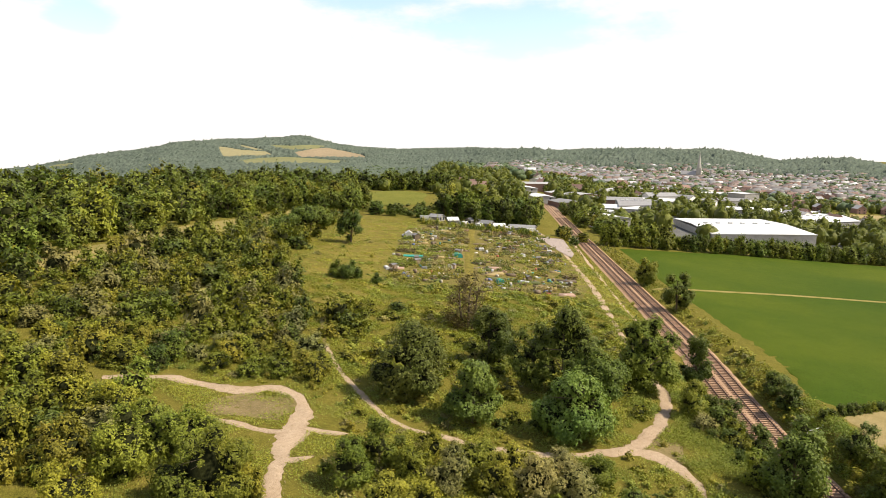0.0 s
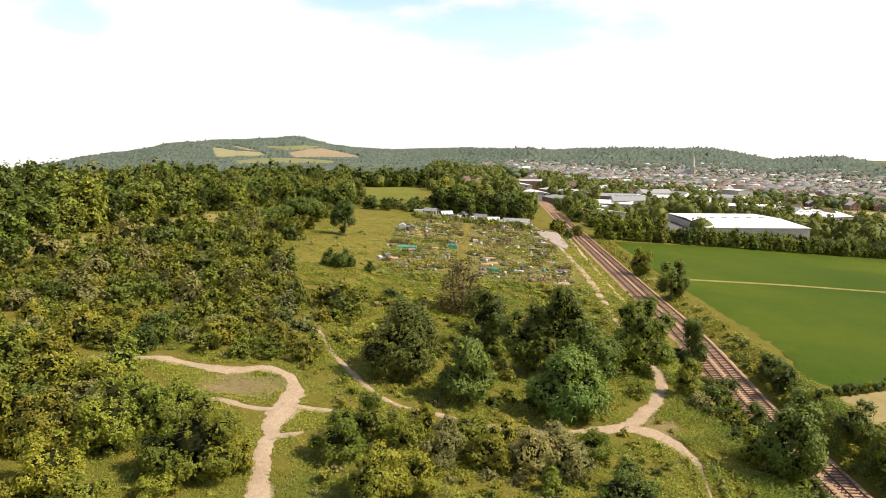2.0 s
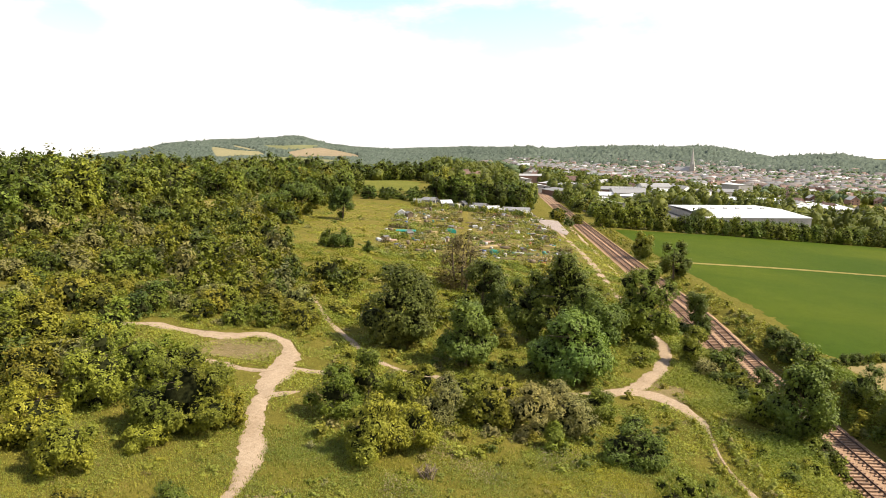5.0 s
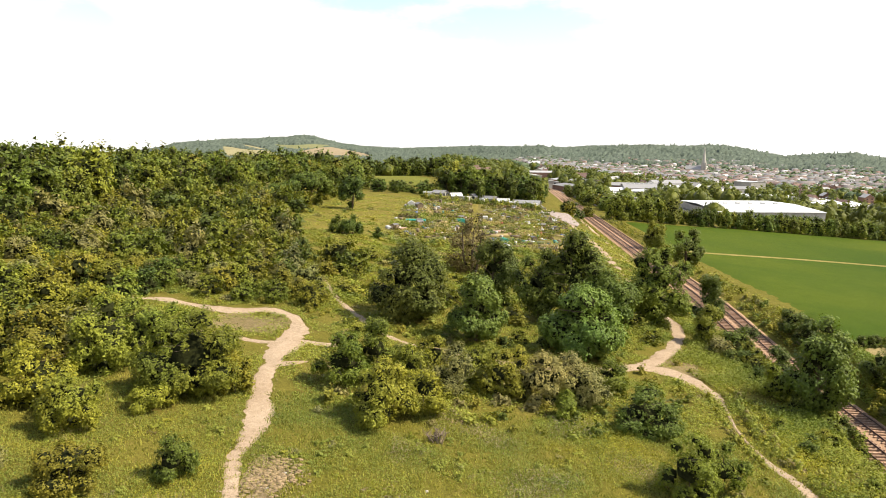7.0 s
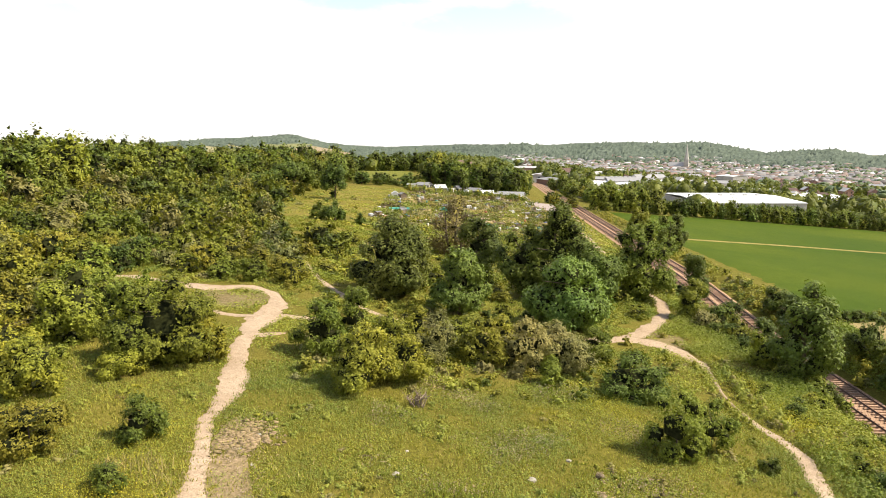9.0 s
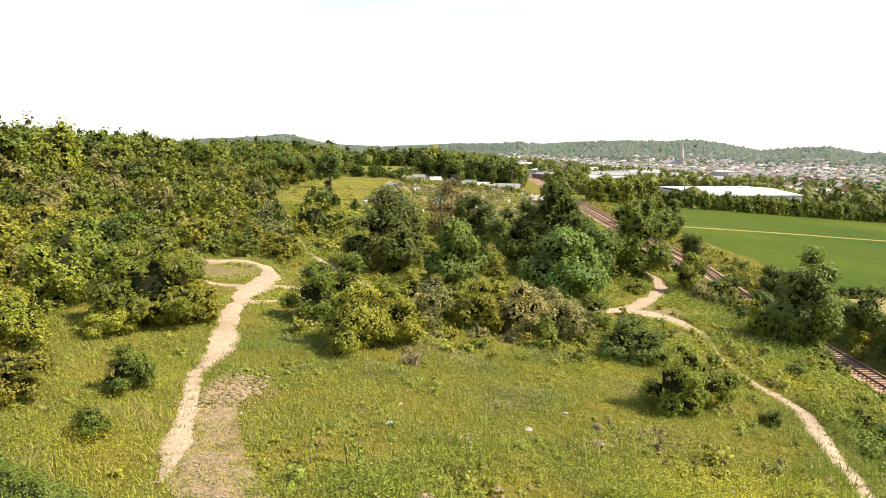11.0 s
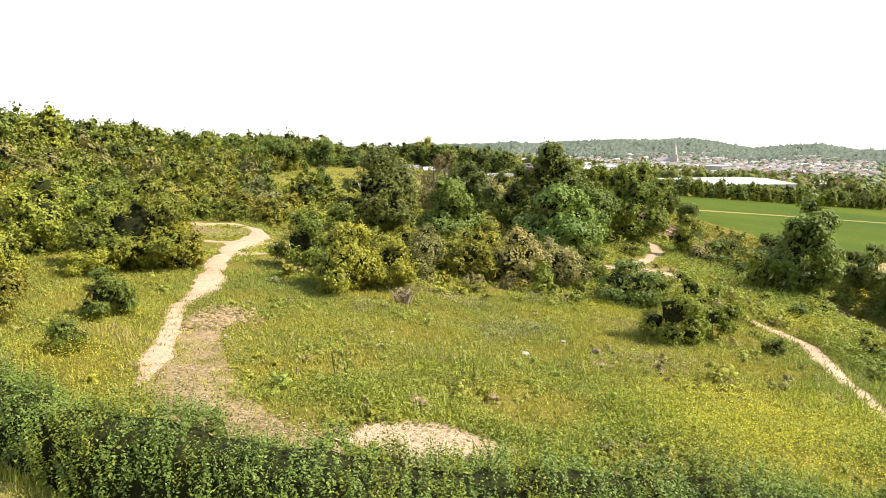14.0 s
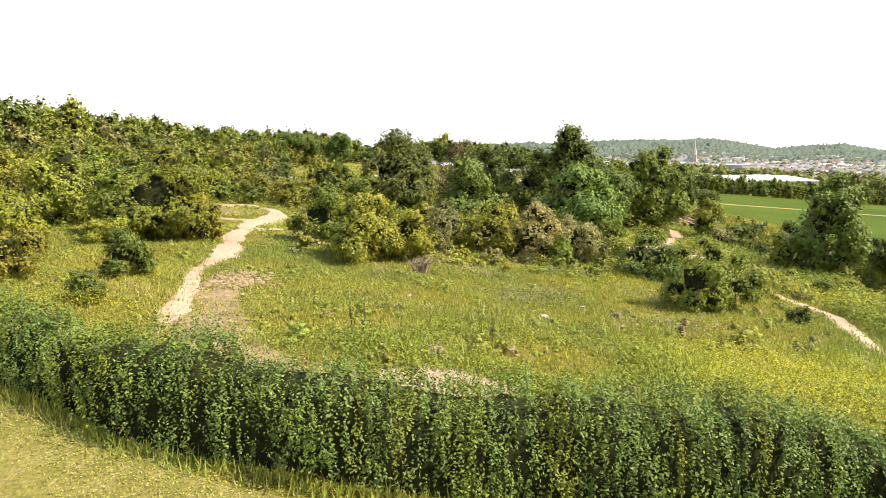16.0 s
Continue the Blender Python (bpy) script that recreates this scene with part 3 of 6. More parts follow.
def tube(bm, a, b, ra, rb, seg=7):
    """A tapered limb from a to b."""
    a, b = Vector(a), Vector(b)
    q = (b - a).to_track_quat("Z", "Y")
    ring = []
    for p, r in ((a, ra), (b, rb)):
        ring.append([bm.verts.new(p + q @ Vector((math.cos(k * math.tau / seg) * r, math.sin(k * math.tau / seg) * r, 0))) for k in range(seg)])
    for k in range(seg):
        bm.faces.new((ring[0][k], ring[0][(k + 1) % seg], ring[1][(k + 1) % seg], ring[1][k]))
    bm.faces.new(ring[1])
    bm.faces.new(ring[0][::-1])


def trunk_mesh(g, w, h, base, r, limbs=6, stems=1):
    bm = bmesh.new()
    for s in range(stems):
        off = Vector((g.uniform(-1, 1), g.uniform(-1, 1), 0)) * (0.12 * w if stems > 1 else 0)
        top = Vector((off.x * 2 + g.uniform(-0.05, 0.05) * w, off.y * 2 + g.uniform(-0.05, 0.05) * w, h * 0.72))
        mid = (off + top) / 2 + Vector((g.uniform(-1, 1), g.uniform(-1, 1), 0)) * 0.03 * w
        tube(bm, off + Vector((0, 0, -0.3)), mid, r, r * 0.7)
        tube(bm, mid, top, r * 0.7, r * 0.25)
        for k in range(limbs):
            f = g.uniform(0.3, 0.9)
            p = off.lerp(top, f)
            an = g.uniform(0, math.tau)
            q = p + Vector((math.cos(an) * w * 0.33, math.sin(an) * w * 0.33, g.uniform(0.05, 0.25) * h))
            tube(bm, p, q, r * 0.38, r * 0.1, 5)
    me = bpy.data.meshes.new("trunk")
    bm.to_mesh(me)
    bm.free()
    me.materials.append(M_BARK)
    return me


def plant(name, seed, w, h, mat, n, leaf, lobes, label, cat, group, base=0.0, shape="round", trunk=0.0, stems=1, ragged=0.18, core=0.74, dense=1.0, fine=1.0, limbs=6, leafy=0):
    """A tree or bush at the origin: an Empty with a trunk and a crown."""
    g = np.random.default_rng(seed)
    root = new(name)
    v, f, shade_core = crown_np(g, w, h, base, int(n * dense), leaf * fine, lobes, shape, ragged=ragged, core=core, leafy=leafy)
    c = new("crown" if trunk > 0.09 else "foliage", mesh_np("crown", v, f, [mat, M_INNER], shade_core))
    c.parent = root
    t = new("trunk" if trunk > 0.09 else "woody_base", trunk_mesh(g, w, h, base, trunk or 0.05, limbs, stems))
    t.parent = root
    return tagged(root, label, cat, group)


def stand(ob, x, y, turn=0.0, sx=1.0, sz=1.0, sink=0.0):
    ob.matrix_basis = Matrix.Translation((x, y, float(land_n(x, y)) - sink)) @ Matrix.Rotation(turn, 4, "Z") @ Matrix.Diagonal((sx, sx, sz, 1))
    return ob


def place_copy(ob, x, y, turn, sx, sz, sink=0.0):
    m = Matrix.Translation((x, y, float(land_n(x, y)) - sink)) @ Matrix.Rotation(turn, 4, "Z") @ Matrix.Diagonal((sx, sx, sz, 1))
    c = copy_thing(ob, Matrix.Identity(4))
    c.matrix_basis = m
    return c


def off_tracks(x, y, gap):
    for c, w in TRACKS:
        if np.min(np.hypot(c[:, 0] - x, c[:, 1] - y) - w) < gap:
            return False
    return True


rnd = random.Random(11)
# the larger trees of the middle ground: place, width, height, kind
TREES = [
    ("tree", -4.6, 70.5, 10.0, 8.8, L_DUSK, 3600, 0.36, 17, 0.2, "dome", "broad olive-green tree amid scrub"),
    ("tree", 5.7, 84.5, 7.4, 8.2, L_DARK, 3000, 0.34, 13, 0.5, "peak", "dark green rounded tree in scrub"),
    ("tree", 2.4, 64.0, 6.6, 6.8, L_MAPLE, 3400, 0.33, 13, 0.1, "peak", "bright green maple with layered leaves"),
    ("tree", 14.4, 75.0, 8.4, 11.4, L_DARK, 3600, 0.36, 16, 0.5, "peak", "tall dark green maple beside the path"),
    ("tree", 17.4, 70.2, 6.2, 7.4, L_DARK, 2400, 0.34, 10, 0.4, "round", "dark green tree leaning on its neighbour"),
    ("tree", 10.6, 76.5, 6.4, 8.6, L_DARK, 2400, 0.34, 10, 0.4, "round", "dark shady tree in the group"),
    ("tree", 13.2, 62.6, 9.0, 7.6, L_MAPLE, 4200, 0.34, 18, 0.0, "peak", "broad bright green maple above the path"),
    ("tree", 26.3, 81.0, 8.4, 10.8, L_MID, 3600, 0.36, 17, -0.3, "dome", "tall green tree at the path fork"),
    ("tree", 37.4, 93.0, 5.2, 8.2, L_DARK, 2600, 0.34, 12, 0.1, "peak", "dark narrow tree by the railway"),
    ("tree", 49.9, 137.5, 6.2, 9.2, L_DARK, 1800, 0.42, 11, -0.2, "dome", "dark slender tree at the field edge"),
]
TREES += [
    ("tree", 51.8, 166.0, 6.0, 7.2, L_MID, 1500, 0.45, 10, -0.2, "dome", "small green tree at the field edge"),
    ("tree", 31.4, 53.6, 6.0, 9.9, L_DARK, 3600, 0.32, 16, 0.0, "dome", "dark tree on the railway bank"),
    ("tree", -26.3, 178.0, 7.6, 9.0, L_DARK, 1500, 0.5, 11, 0.5, "round", "lone dark tree in the dry meadow"),
    ("tree", -19.5, 130.5, 4.6, 4.8, L_DARK, 1100, 0.4, 7, 0.1, "cone", "small dark pointed tree in the meadow"),
    ("tree", -22.4, 131.5, 3.6, 3.6, L_DARK, 800, 0.4, 6, 0.1, "cone", "small dark pointed tree in the meadow"),
    ("tree", -14.3, 128.5, 2.0, 2.6, L_DARK, 500, 0.3, 5, 0.1, "cone", "young dark conifer by the allotments"),
    ("tree", -38.5, 183.0, 11.6, 9.2, L_DARK, 1800, 0.55, 12, 0.6, "round", "wide dark tree at the edge of the wood"),
    ("tree", -44.0, 176.0, 8.0, 7.0, L_DARK, 1300, 0.5, 9, 0.5, "round", "dark tree beside the wide one"),
    ("tree", 3.0, 102.5, 8.0, 9.6, L_RUST, 2000, 0.32, 16, -0.5, "dome", "tall thin tree with sparse rusty leaves"),
]
for i, (nm, x, y, w, h, mat, n, leaf, lobes, base, shape, label) in enumerate(TREES):
    sparse = mat is L_RUST
    t = plant(nm, 40 + i, w, h, mat, n, leaf, lobes, label, "tree", "trees of the common", base, shape, 0.13 + 0.012 * h, 3 if sparse else 1,
              0.30 if sparse else 0.15, 0.15 if sparse else 0.68, 2.5, 0.56)
    stand(t, x, y, i * 1.3)
BUSHES = [
    (-18.9, 44.6, 8.2, 6.2, L_MID, 5200, 0.25, 17, "large rounded green thorn bush"),
    (-15.9, 44.6, 3.0, 3.6, L_OLIVE, 1300, 0.25, 7, "olive thorn bush with reddish fruit"),
    (-26.4, 47.4, 6.4, 5.4, L_MID, 2600, 0.27, 12, "green bush with mixed leaves"),
    (-31.0, 46.0, 6.0, 4.6, L_OLIVE, 2200, 0.27, 10, "yellowish bush of the scrub"),
    (-27.6, 40.6, 5.4, 4.0, L_YELLOW, 2200, 0.25, 10, "rounded yellow-green bush in grass"),
    (-20.2, 40.6, 3.4, 1.9, L_OLIVE, 1200, 0.20, 7, "low olive-brown bush in grass"),
    (-5.0, 42.6, 5.4, 4.5, L_OLIVE, 3200, 0.22, 12, "rounded olive thorn bush"),
    (-2.2, 44.8, 4.2, 4.0, L_OLIVE, 1900, 0.23, 9, "olive thorn bush behind another"),
    (-8.8, 48.8, 5.0, 4.3, L_MID, 2200, 0.24, 10, "green rounded bush beside the path"),
    (-6.4, 52.4, 4.4, 4.6, L_MID, 1800, 0.25, 9, "upright green bush in a thicket"),
    (-3.2, 50.4, 4.6, 3.6, L_YELLOW, 1900, 0.24, 9, "yellow-green bush in a thicket"),
    (0.4, 50.0, 4.6, 4.2, L_GREY, 1900, 0.23, 9, "grey-green bush in a thicket"),
]
BUSHES += [
    (-22.4, 49.8, 5.6, 4.8, L_MID, 2400, 0.26, 12, "green bush beside the large thorn bush"),
    (-26.6, 52.4, 6.0, 4.6, L_MID, 2400, 0.26, 12, "green bush at the edge of the loop"),
    (-30.6, 54.6, 6.0, 4.8, L_OLIVE, 2200, 0.27, 11, "olive bush at the edge of the loop"),
    (-23.8, 54.2, 4.4, 3.2, L_OLIVE, 1700, 0.25, 9, "low olive bush inside the path loop"),
    (3.8, 49.8, 4.0, 4.0, L_YELLOW, 1600, 0.23, 8, "pale yellow-green bush in a thicket"),
    (7.0, 49.2, 5.0, 4.2, L_GREY, 2000, 0.23, 10, "grey-brown spreading bush in a thicket"),
    (10.6, 49.8, 4.8, 3.9, L_GREY, 1800, 0.23, 9, "grey-green bush at the thicket end"),
    (2.2, 53.2, 4.6, 3.4, L_MID, 1700, 0.24, 9, "green bramble bush before the path"),
    (6.0, 53.0, 4.4, 3.3, L_OLIVE, 1600, 0.24, 9, "olive bush before the sandy path"),
    (9.8, 53.6, 4.6, 3.2, L_GREY, 1600, 0.24, 9, "grey-green bush before the sandy path"),
    (13.4, 53.2, 3.8, 2.8, L_MID, 1400, 0.24, 8, "low green bush before the path fork"),
    (-1.8, 54.4, 4.0, 3.0, L_YELLOW, 1400, 0.24, 8, "yellow-green bush before the path"),
    (31.0, 50.8, 3.6, 2.0, L_MID, 1500, 0.24, 9, "green bush at the foot of the bank tree"),
    (34.6, 55.6, 3.6, 3.0, L_DARK, 1500, 0.26, 9, "dark bush below the bank tree"),
    (8.6, 46.4, 2.2, 2.2, L_MID, 900, 0.22, 6, "small green upright bush"),
    (14.6, 46.2, 6.4, 3.2, L_DARK, 2600, 0.22, 11, "dark low spreading thorn bush"),
]
BUSHES += [
    (14.2, 36.0, 4.0, 4.1, L_MID, 2400, 0.18, 10, "dark green bush in the meadow"),
    (16.9, 37.4, 3.4, 2.9, L_MID, 1500, 0.18, 8, "olive bush beside the green one"),
    (-15.4, 32.2, 2.9, 2.3, L_DARK, 1700, 0.16, 8, "dark glossy low bush in grass"),
    (-14.6, 27.0, 1.9, 1.8, L_DARK, 1100, 0.14, 6, "small dark bush above the hedge"),
    (-20.0, 30.4, 4.6, 2.6, L_OLIVE, 1900, 0.18, 9, "grey-olive spreading bush by the path"),
    (-23.5, 36.8, 4.4, 4.0, L_YELLOW, 2000, 0.22, 9, "yellow-green bush at the scrub edge"),
    (-25.0, 29.0, 4.8, 2.6, L_GREY, 1900, 0.2, 9, "low greyish bush above the hedge"),
    (19.3, 34.8, 1.3, 1.1, L_DARK, 600, 0.14, 5, "small dark shrub in the meadow"),
    (29.2, 73.0, 4.2, 5.2, L_MID, 1900, 0.26, 8, "pointed young green tree by the fork"),
    (34.6, 74.6, 4.4, 5.6, L_DARK, 1500, 0.26, 8, "dark bush on the bank"),
    (34.8, 67.6, 5.0, 5.8, L_DARK, 1700, 0.26, 8, "dark bush above the railway"),
    (35.2, 61.2, 5.2, 5.6, L_DARK, 1700, 0.26, 8, "dark bush above the railway"),
]
BUSHES += [
    (47.6, 88.5, 4.6, 3.6, L_DARK, 1500, 0.28, 8, "dark bush beyond the railway"),
    (47.0, 83.8, 4.0, 3.4, L_DARK, 1300, 0.28, 8, "dark bush beyond the railway"),
    (46.6, 67.4, 4.6, 5.2, L_DARK, 1700, 0.26, 9, "dark pointed bush beyond the railway"),
    (46.2, 61.5, 4.2, 4.4, L_MID, 1500, 0.26, 8, "pale green bush beyond the railway"),
]
for i, (x, y, w, h, mat, n, leaf, lobes, label) in enumerate(BUSHES):
    b = plant("bush", 90 + i, w, h, mat, n, leaf, lobes, label, "bush", "bushes of the common", -0.1 * h, "dome", 0.05, 1, 0.13, 0.64, 2.3, 0.50)
    stand(b, x, y, i * 0.9)

# scrub: a few kinds of bush, repeated with other turns and sizes
KINDS = [
    (L_MID, "green scrub bush in dense thicket"), (L_OLIVE, "olive scrub bush in dense thicket"), (L_YELLOW, "yellow-green scrub bush in thicket"),
    (L_GREY, "grey-brown thorn bush in scrub"), (L_DARK, "dark green scrub bush in thicket"), (L_OLIVE, "olive rounded bush in the scrub")]
THICK = [plant("bush", 220 + i, 4.4, 3.6, mat, 500, 0.46, 7, label, "bush", "scrub", -0.4, "dome", 0.05, 1, 0.12, 0.64, 1.0, 0.64, 3) for i, (mat, label) in enumerate(KINDS)]
PROTO = [plant("bush", 200 + i, 4.4, 3.6, mat, 740, 0.46, 8, label, "bush", "scrub", -0.4, "dome", 0.05, 1, 0.12, 0.66, 1.5, 0.40, 3) for i, (mat, label) in enumerate(KINDS)]
USED = set()


def joined(name, protos, spots, label, cat):
    """Many plants as one mesh of kind stuff: spots of (which, x, y, turn, size, height)."""
    vs, fs, mi, at = [], [], [], 0
    mats = []
    for p in protos:
        for ch in p.children:
            for m in ch.data.materials:
                if m not in mats:
                    mats.append(m)
    for k, x, y, turn, s, t, sink in spots:
        z = float(land_n(x, y)) - sink
        ca, sa = math.cos(turn), math.sin(turn)
        ch = [q for q in protos[k].children if q.name.split(".")[0] in ("crown", "foliage")][0]
        me = ch.data
        v = np.empty(len(me.vertices) * 3, np.float32)
        me.vertices.foreach_get("co", v)
        v = v.reshape(-1, 3)
        f = np.empty(len(me.loops), np.int32)
        me.loops.foreach_get("vertex_index", f)
        f = f.reshape(-1, 3)
        vs.append(np.stack([x + s * (v[:, 0] * ca - v[:, 1] * sa), y + s * (v[:, 0] * sa + v[:, 1] * ca), z + t * v[:, 2]], 1))
        fs.append(f + at)
        slot = np.empty(len(f), np.int32)
        me.polygons.foreach_get("material_index", slot)
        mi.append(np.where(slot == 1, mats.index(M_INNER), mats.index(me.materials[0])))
        at += len(v)
    ob = new(name, mesh_np(name, np.vstack(vs), np.vstack(fs), mats, np.concatenate(mi)))
    return tagged(ob, label, cat, kind="stuff")


def scatter(protos, weights, zone, spacing, size, tall, used, seed, gap=1.0, limit=400, sink=0.2, ok=None, into=None):
    """Copies of the given plants over a rectangle, on a jittered grid."""
    g = random.Random(seed)
    x0, y0, x1, y1 = zone
    count = 0
    y = y0
    while y < y1:
        x = x0 + g.random() * spacing
        while x < x1:
            px, py = x + g.uniform(-0.42, 0.42) * spacing, y + g.uniform(-0.42, 0.42) * spacing
            x += spacing
            s = g.uniform(*size)
            t = s * g.uniform(*tall)
            k = g.choices(range(len(protos)), weights)[0]
            turn = g.uniform(0, math.tau)
            if (ok and not ok(px, py)) or not off_tracks(px, py, gap + 1.4 * s) or count >= limit:
                continue
            count += 1
            p = protos[k]
            if into is not None:
                into.append((k, px, py, turn, s, t, sink))
                continue
            if p.name not in used:
                used.add(p.name)
                stand(p, px, py, turn, s, t, sink)
            else:
                place_copy(p, px, py, turn, s, t, sink)
        y += spacing * 0.9
    return count


def left_scrub(x, y):
    edge = np.interp(y, [60, 98, 112, 150, 200, 240], [-120, -86, -65, -60, -53, -44])
    open_meadow = np.interp(y, [95, 112, 125, 150, 180, 240], [-12, -22, -33, -36, -36, -40])
    return edge < x < open_meadow


THICKET = []
scatter(PROTO, (3, 3, 1.6, 4.2, 0.8, 2), (-62, 71, -10, 83), 3.4, (0.62, 1.05), (0.75, 1.05), USED, 1, 0.5, 66, ok=left_scrub)
scatter(PROTO, (4, 3, 2.2, 2.6, 0.8, 2), (-66, 83, -10, 120), 3.9, (0.5, 1.30), (0.8, 1.25), USED, 31, 0.5, 190, ok=left_scrub, into=THICKET)
scatter(PROTO, (4, 2, 1, 1.0, 1.6, 2), (-110, 92, -66, 150), 4.2, (0.6, 1.6), (0.8, 1.3), USED, 2, 0.5, 110, ok=left_scrub, into=THICKET)
scatter(PROTO, (4, 2, 1, 0.6, 1.6, 2), (-66, 120, -30, 238), 4.5, (0.55, 1.6), (0.8, 1.3), USED, 3, 0.5, 180, ok=left_scrub, into=THICKET)
scatter(PROTO, (3, 3, 2, 1, 1.5, 2), (-62, 40, -31, 72), 4.0, (0.75, 1.25), (0.85, 1.2), USED, 4, 0.6, 70)
scatter(PROTO, (3, 2, 3.5, 1, 1, 1), (-20, 73, 27, 128), 3.9, (0.28, 0.80), (0.6, 0.95), USED, 5, 0.6, 125, into=THICKET)
scatter(PROTO, (2, 2, 3, 1, 2, 1), (-11, 53, 11, 72), 3.8, (0.30, 0.55), (0.6, 1.0), USED, 6, 0.5, 22)
scatter(PROTO, (2, 1, 3, 0.5, 2, 1), (24.5, 26, 35, 66), 2.7, (0.24, 0.46), (0.6, 0.95), USED, 7, 0.5, 46)
scatter(PROTO, (2, 1, 2, 1, 2, 1), (20, 84, 34, 130), 5.0, (0.30, 0.7), (0.6, 1.0), USED, 8, 0.6, 20, into=THICKET)
scatter(PROTO, (2, 2, 1, 1, 2, 1), (-45, 18, -20, 40), 4.4, (0.55, 0.95), (0.7, 1.0), USED, 9, 0.5, 18, ok=lambda x, y: y > 24 - 0.5 * (x + 12) and x < -26)
LOW = []


def clumped(x, y):
    return math.sin(x * 0.31 + 2 * math.sin(y * 0.13)) + math.sin(y * 0.27 + 1.7 * math.sin(x * 0.19)) > -0.35


SMALL = [plant("bush", 260 + i, 4.4, 3.4, mat, 64, 0.58, 4, "low bush dotted on the meadow", "bush", "low bushes", -0.4, "dome", 0.05, 1, 0.2, 0.66, 1.0, 0.9, 2, 1)
         for i, mat in enumerate((L_MID, L_OLIVE, L_WEED, L_GREY, L_DARK, L_YELLOW))]
for i, s_ob in enumerate(SMALL):
    stand(s_ob, -9 + 6.2 * i, 92 + 5 * (i % 3), i, 0.3, 0.25, 0.1)
scatter(SMALL, (3, 3, 3.5, 1.5, 1, 2), (-14, 74, 34, 132), 2.6, (0.16, 0.56), (0.5, 0.9), USED, 15, 0.3, 330, into=LOW, ok=clumped)
scatter(SMALL, (2, 3, 2, 2, 2, 2), (-13, 129, 30, 136.5), 1.7, (0.26, 0.46), (0.6, 1.0), USED, 51, 0.2, 110, into=LOW)
scatter(SMALL, (3, 2, 1, 1, 4, 1), (-9, 239.5, 34, 243), 1.5, (0.34, 0.52), (1.3, 2.0), USED, 52, 0.1, 90, into=LOW)
scatter(SMALL, (3, 2, 1, 2, 4, 0.5), (43.5, 36, 51, 74), 1.7, (0.25, 0.6), (0.7, 1.1), USED, 53, 0.2, 90, into=LOW)
for k in range(260):
    y = 56 + 190 * rnd.random()
    u = rnd.uniform(3.7, 7.2) if k % 3 else rnd.uniform(-8.5, -3.8)
    s = rnd.uniform(0.10, 0.30) * (1.5 if y < 110 and u > 0 else 1)
    LOW.append((rnd.choice((0, 1, 1, 3, 3, 4)), 36.0 + 0.066 * y + u, y, rnd.uniform(0, 6), s, s * rnd.uniform(0.7, 1.2), 0.1))
scatter(SMALL, (3, 3, 3, 1, 2, 1), (-36, 112, -14, 240), 4.6, (0.14, 0.50), (0.5, 0.9), USED, 16, 0.4, 90, into=LOW)
scatter(SMALL, (3, 3, 3, 1, 2, 1), (33, 100, 44, 240), 3.8, (0.14, 0.34), (0.5, 0.8), USED, 17, 0.4, 70, into=LOW)
BRAMBLE = []
scatter(SMALL, (2, 2, 4, 1, 1, 3), (-11, 52.5, 24, 73), 1.7, (0.16, 0.36), (0.6, 1.1), USED, 41, 0.2, 200, into=BRAMBLE)
scatter(SMALL, (2, 3, 3, 2, 1, 3), (-10, 43.5, 13, 57), 1.9, (0.20, 0.42), (0.7, 1.2), USED, 42, 0.2, 120, into=BRAMBLE)
scatter(SMALL, (2, 2, 3, 2, 1, 3), (-32, 66, -8, 74), 1.8, (0.16, 0.36), (0.6, 1.0), USED, 43, 0.1, 60, into=BRAMBLE)
joined("bramble_thicket", SMALL, BRAMBLE, "brambles and tall weeds between path and trees", "bramble")
joined("low_scrub", SMALL, LOW, "low bushes and brambles dotted over the meadow", "scrub")
scatter(PROTO, (2, 0.5, 0.3, 0.3, 4, 0.5), (29, 54, 35.8, 82), 2.7, (0.42, 0.85), (0.8, 1.25), USED, 18, 0.6, 26)
scatter(PROTO, (2, 0.5, 0.5, 0.3, 4, 0.5), (44.5, 36, 50.0, 70), 2.9, (0.40, 0.8), (0.8, 1.2), USED, 19, 0.4, 22)
scatter(PROTO, (3, 1, 1, 1, 2, 1), (-9, 244.5, 34, 250), 3.2, (0.4, 0.8), (0.7, 1.0), USED, 20, 0.0, 22, into=THICKET)
for i, t_ob in enumerate(THICK):
    stand(t_ob, -40 + 4.5 * i, 86 + 3 * (i % 2), i, 0.8, 0.8, 0.2)
joined("scrub_thicket", THICK, THICKET, "dense thicket of mixed green and olive scrub", "scrub")

# woods on the hillside, behind the allotments and round the field
WKIND = [(L_WOOD, "round"), (L_WOOD, "dome"), (L_MID, "dome"), (L_DARK, "round"), (L_OLIVE, "dome"), (L_DARK, "peak")]
TPROTO = [plant("tree", 300 + i, 8.5, 12.0, mat, 420, 0.85, 13, "leafy woodland tree of the hillside", "tree", "woodland", 0.2, shape, 0.3, 1, 0.13, 0.68, 2.3, 0.60, 3)
          for i, (mat, shape) in enumerate(WKIND)]
TUSED = set()
WOOD = []
EVEN = (3, 3, 2, 2, 1.5, 0.6)


def hill_edge(y):
    return np.interp(y, [100, 127, 155, 179, 223, 255, 300, 420], [-80, -77, -77, -76, -68, -62, -53, -40])


def hill_wood(x, y):
    return hill_edge(y) - 24 < x < hill_edge(y) and x > -0.70 * y - 22


def deep_wood(x, y):
    return hill_edge(y) - 105 < x < hill_edge(y) - 22 and x > -0.72 * y - 30


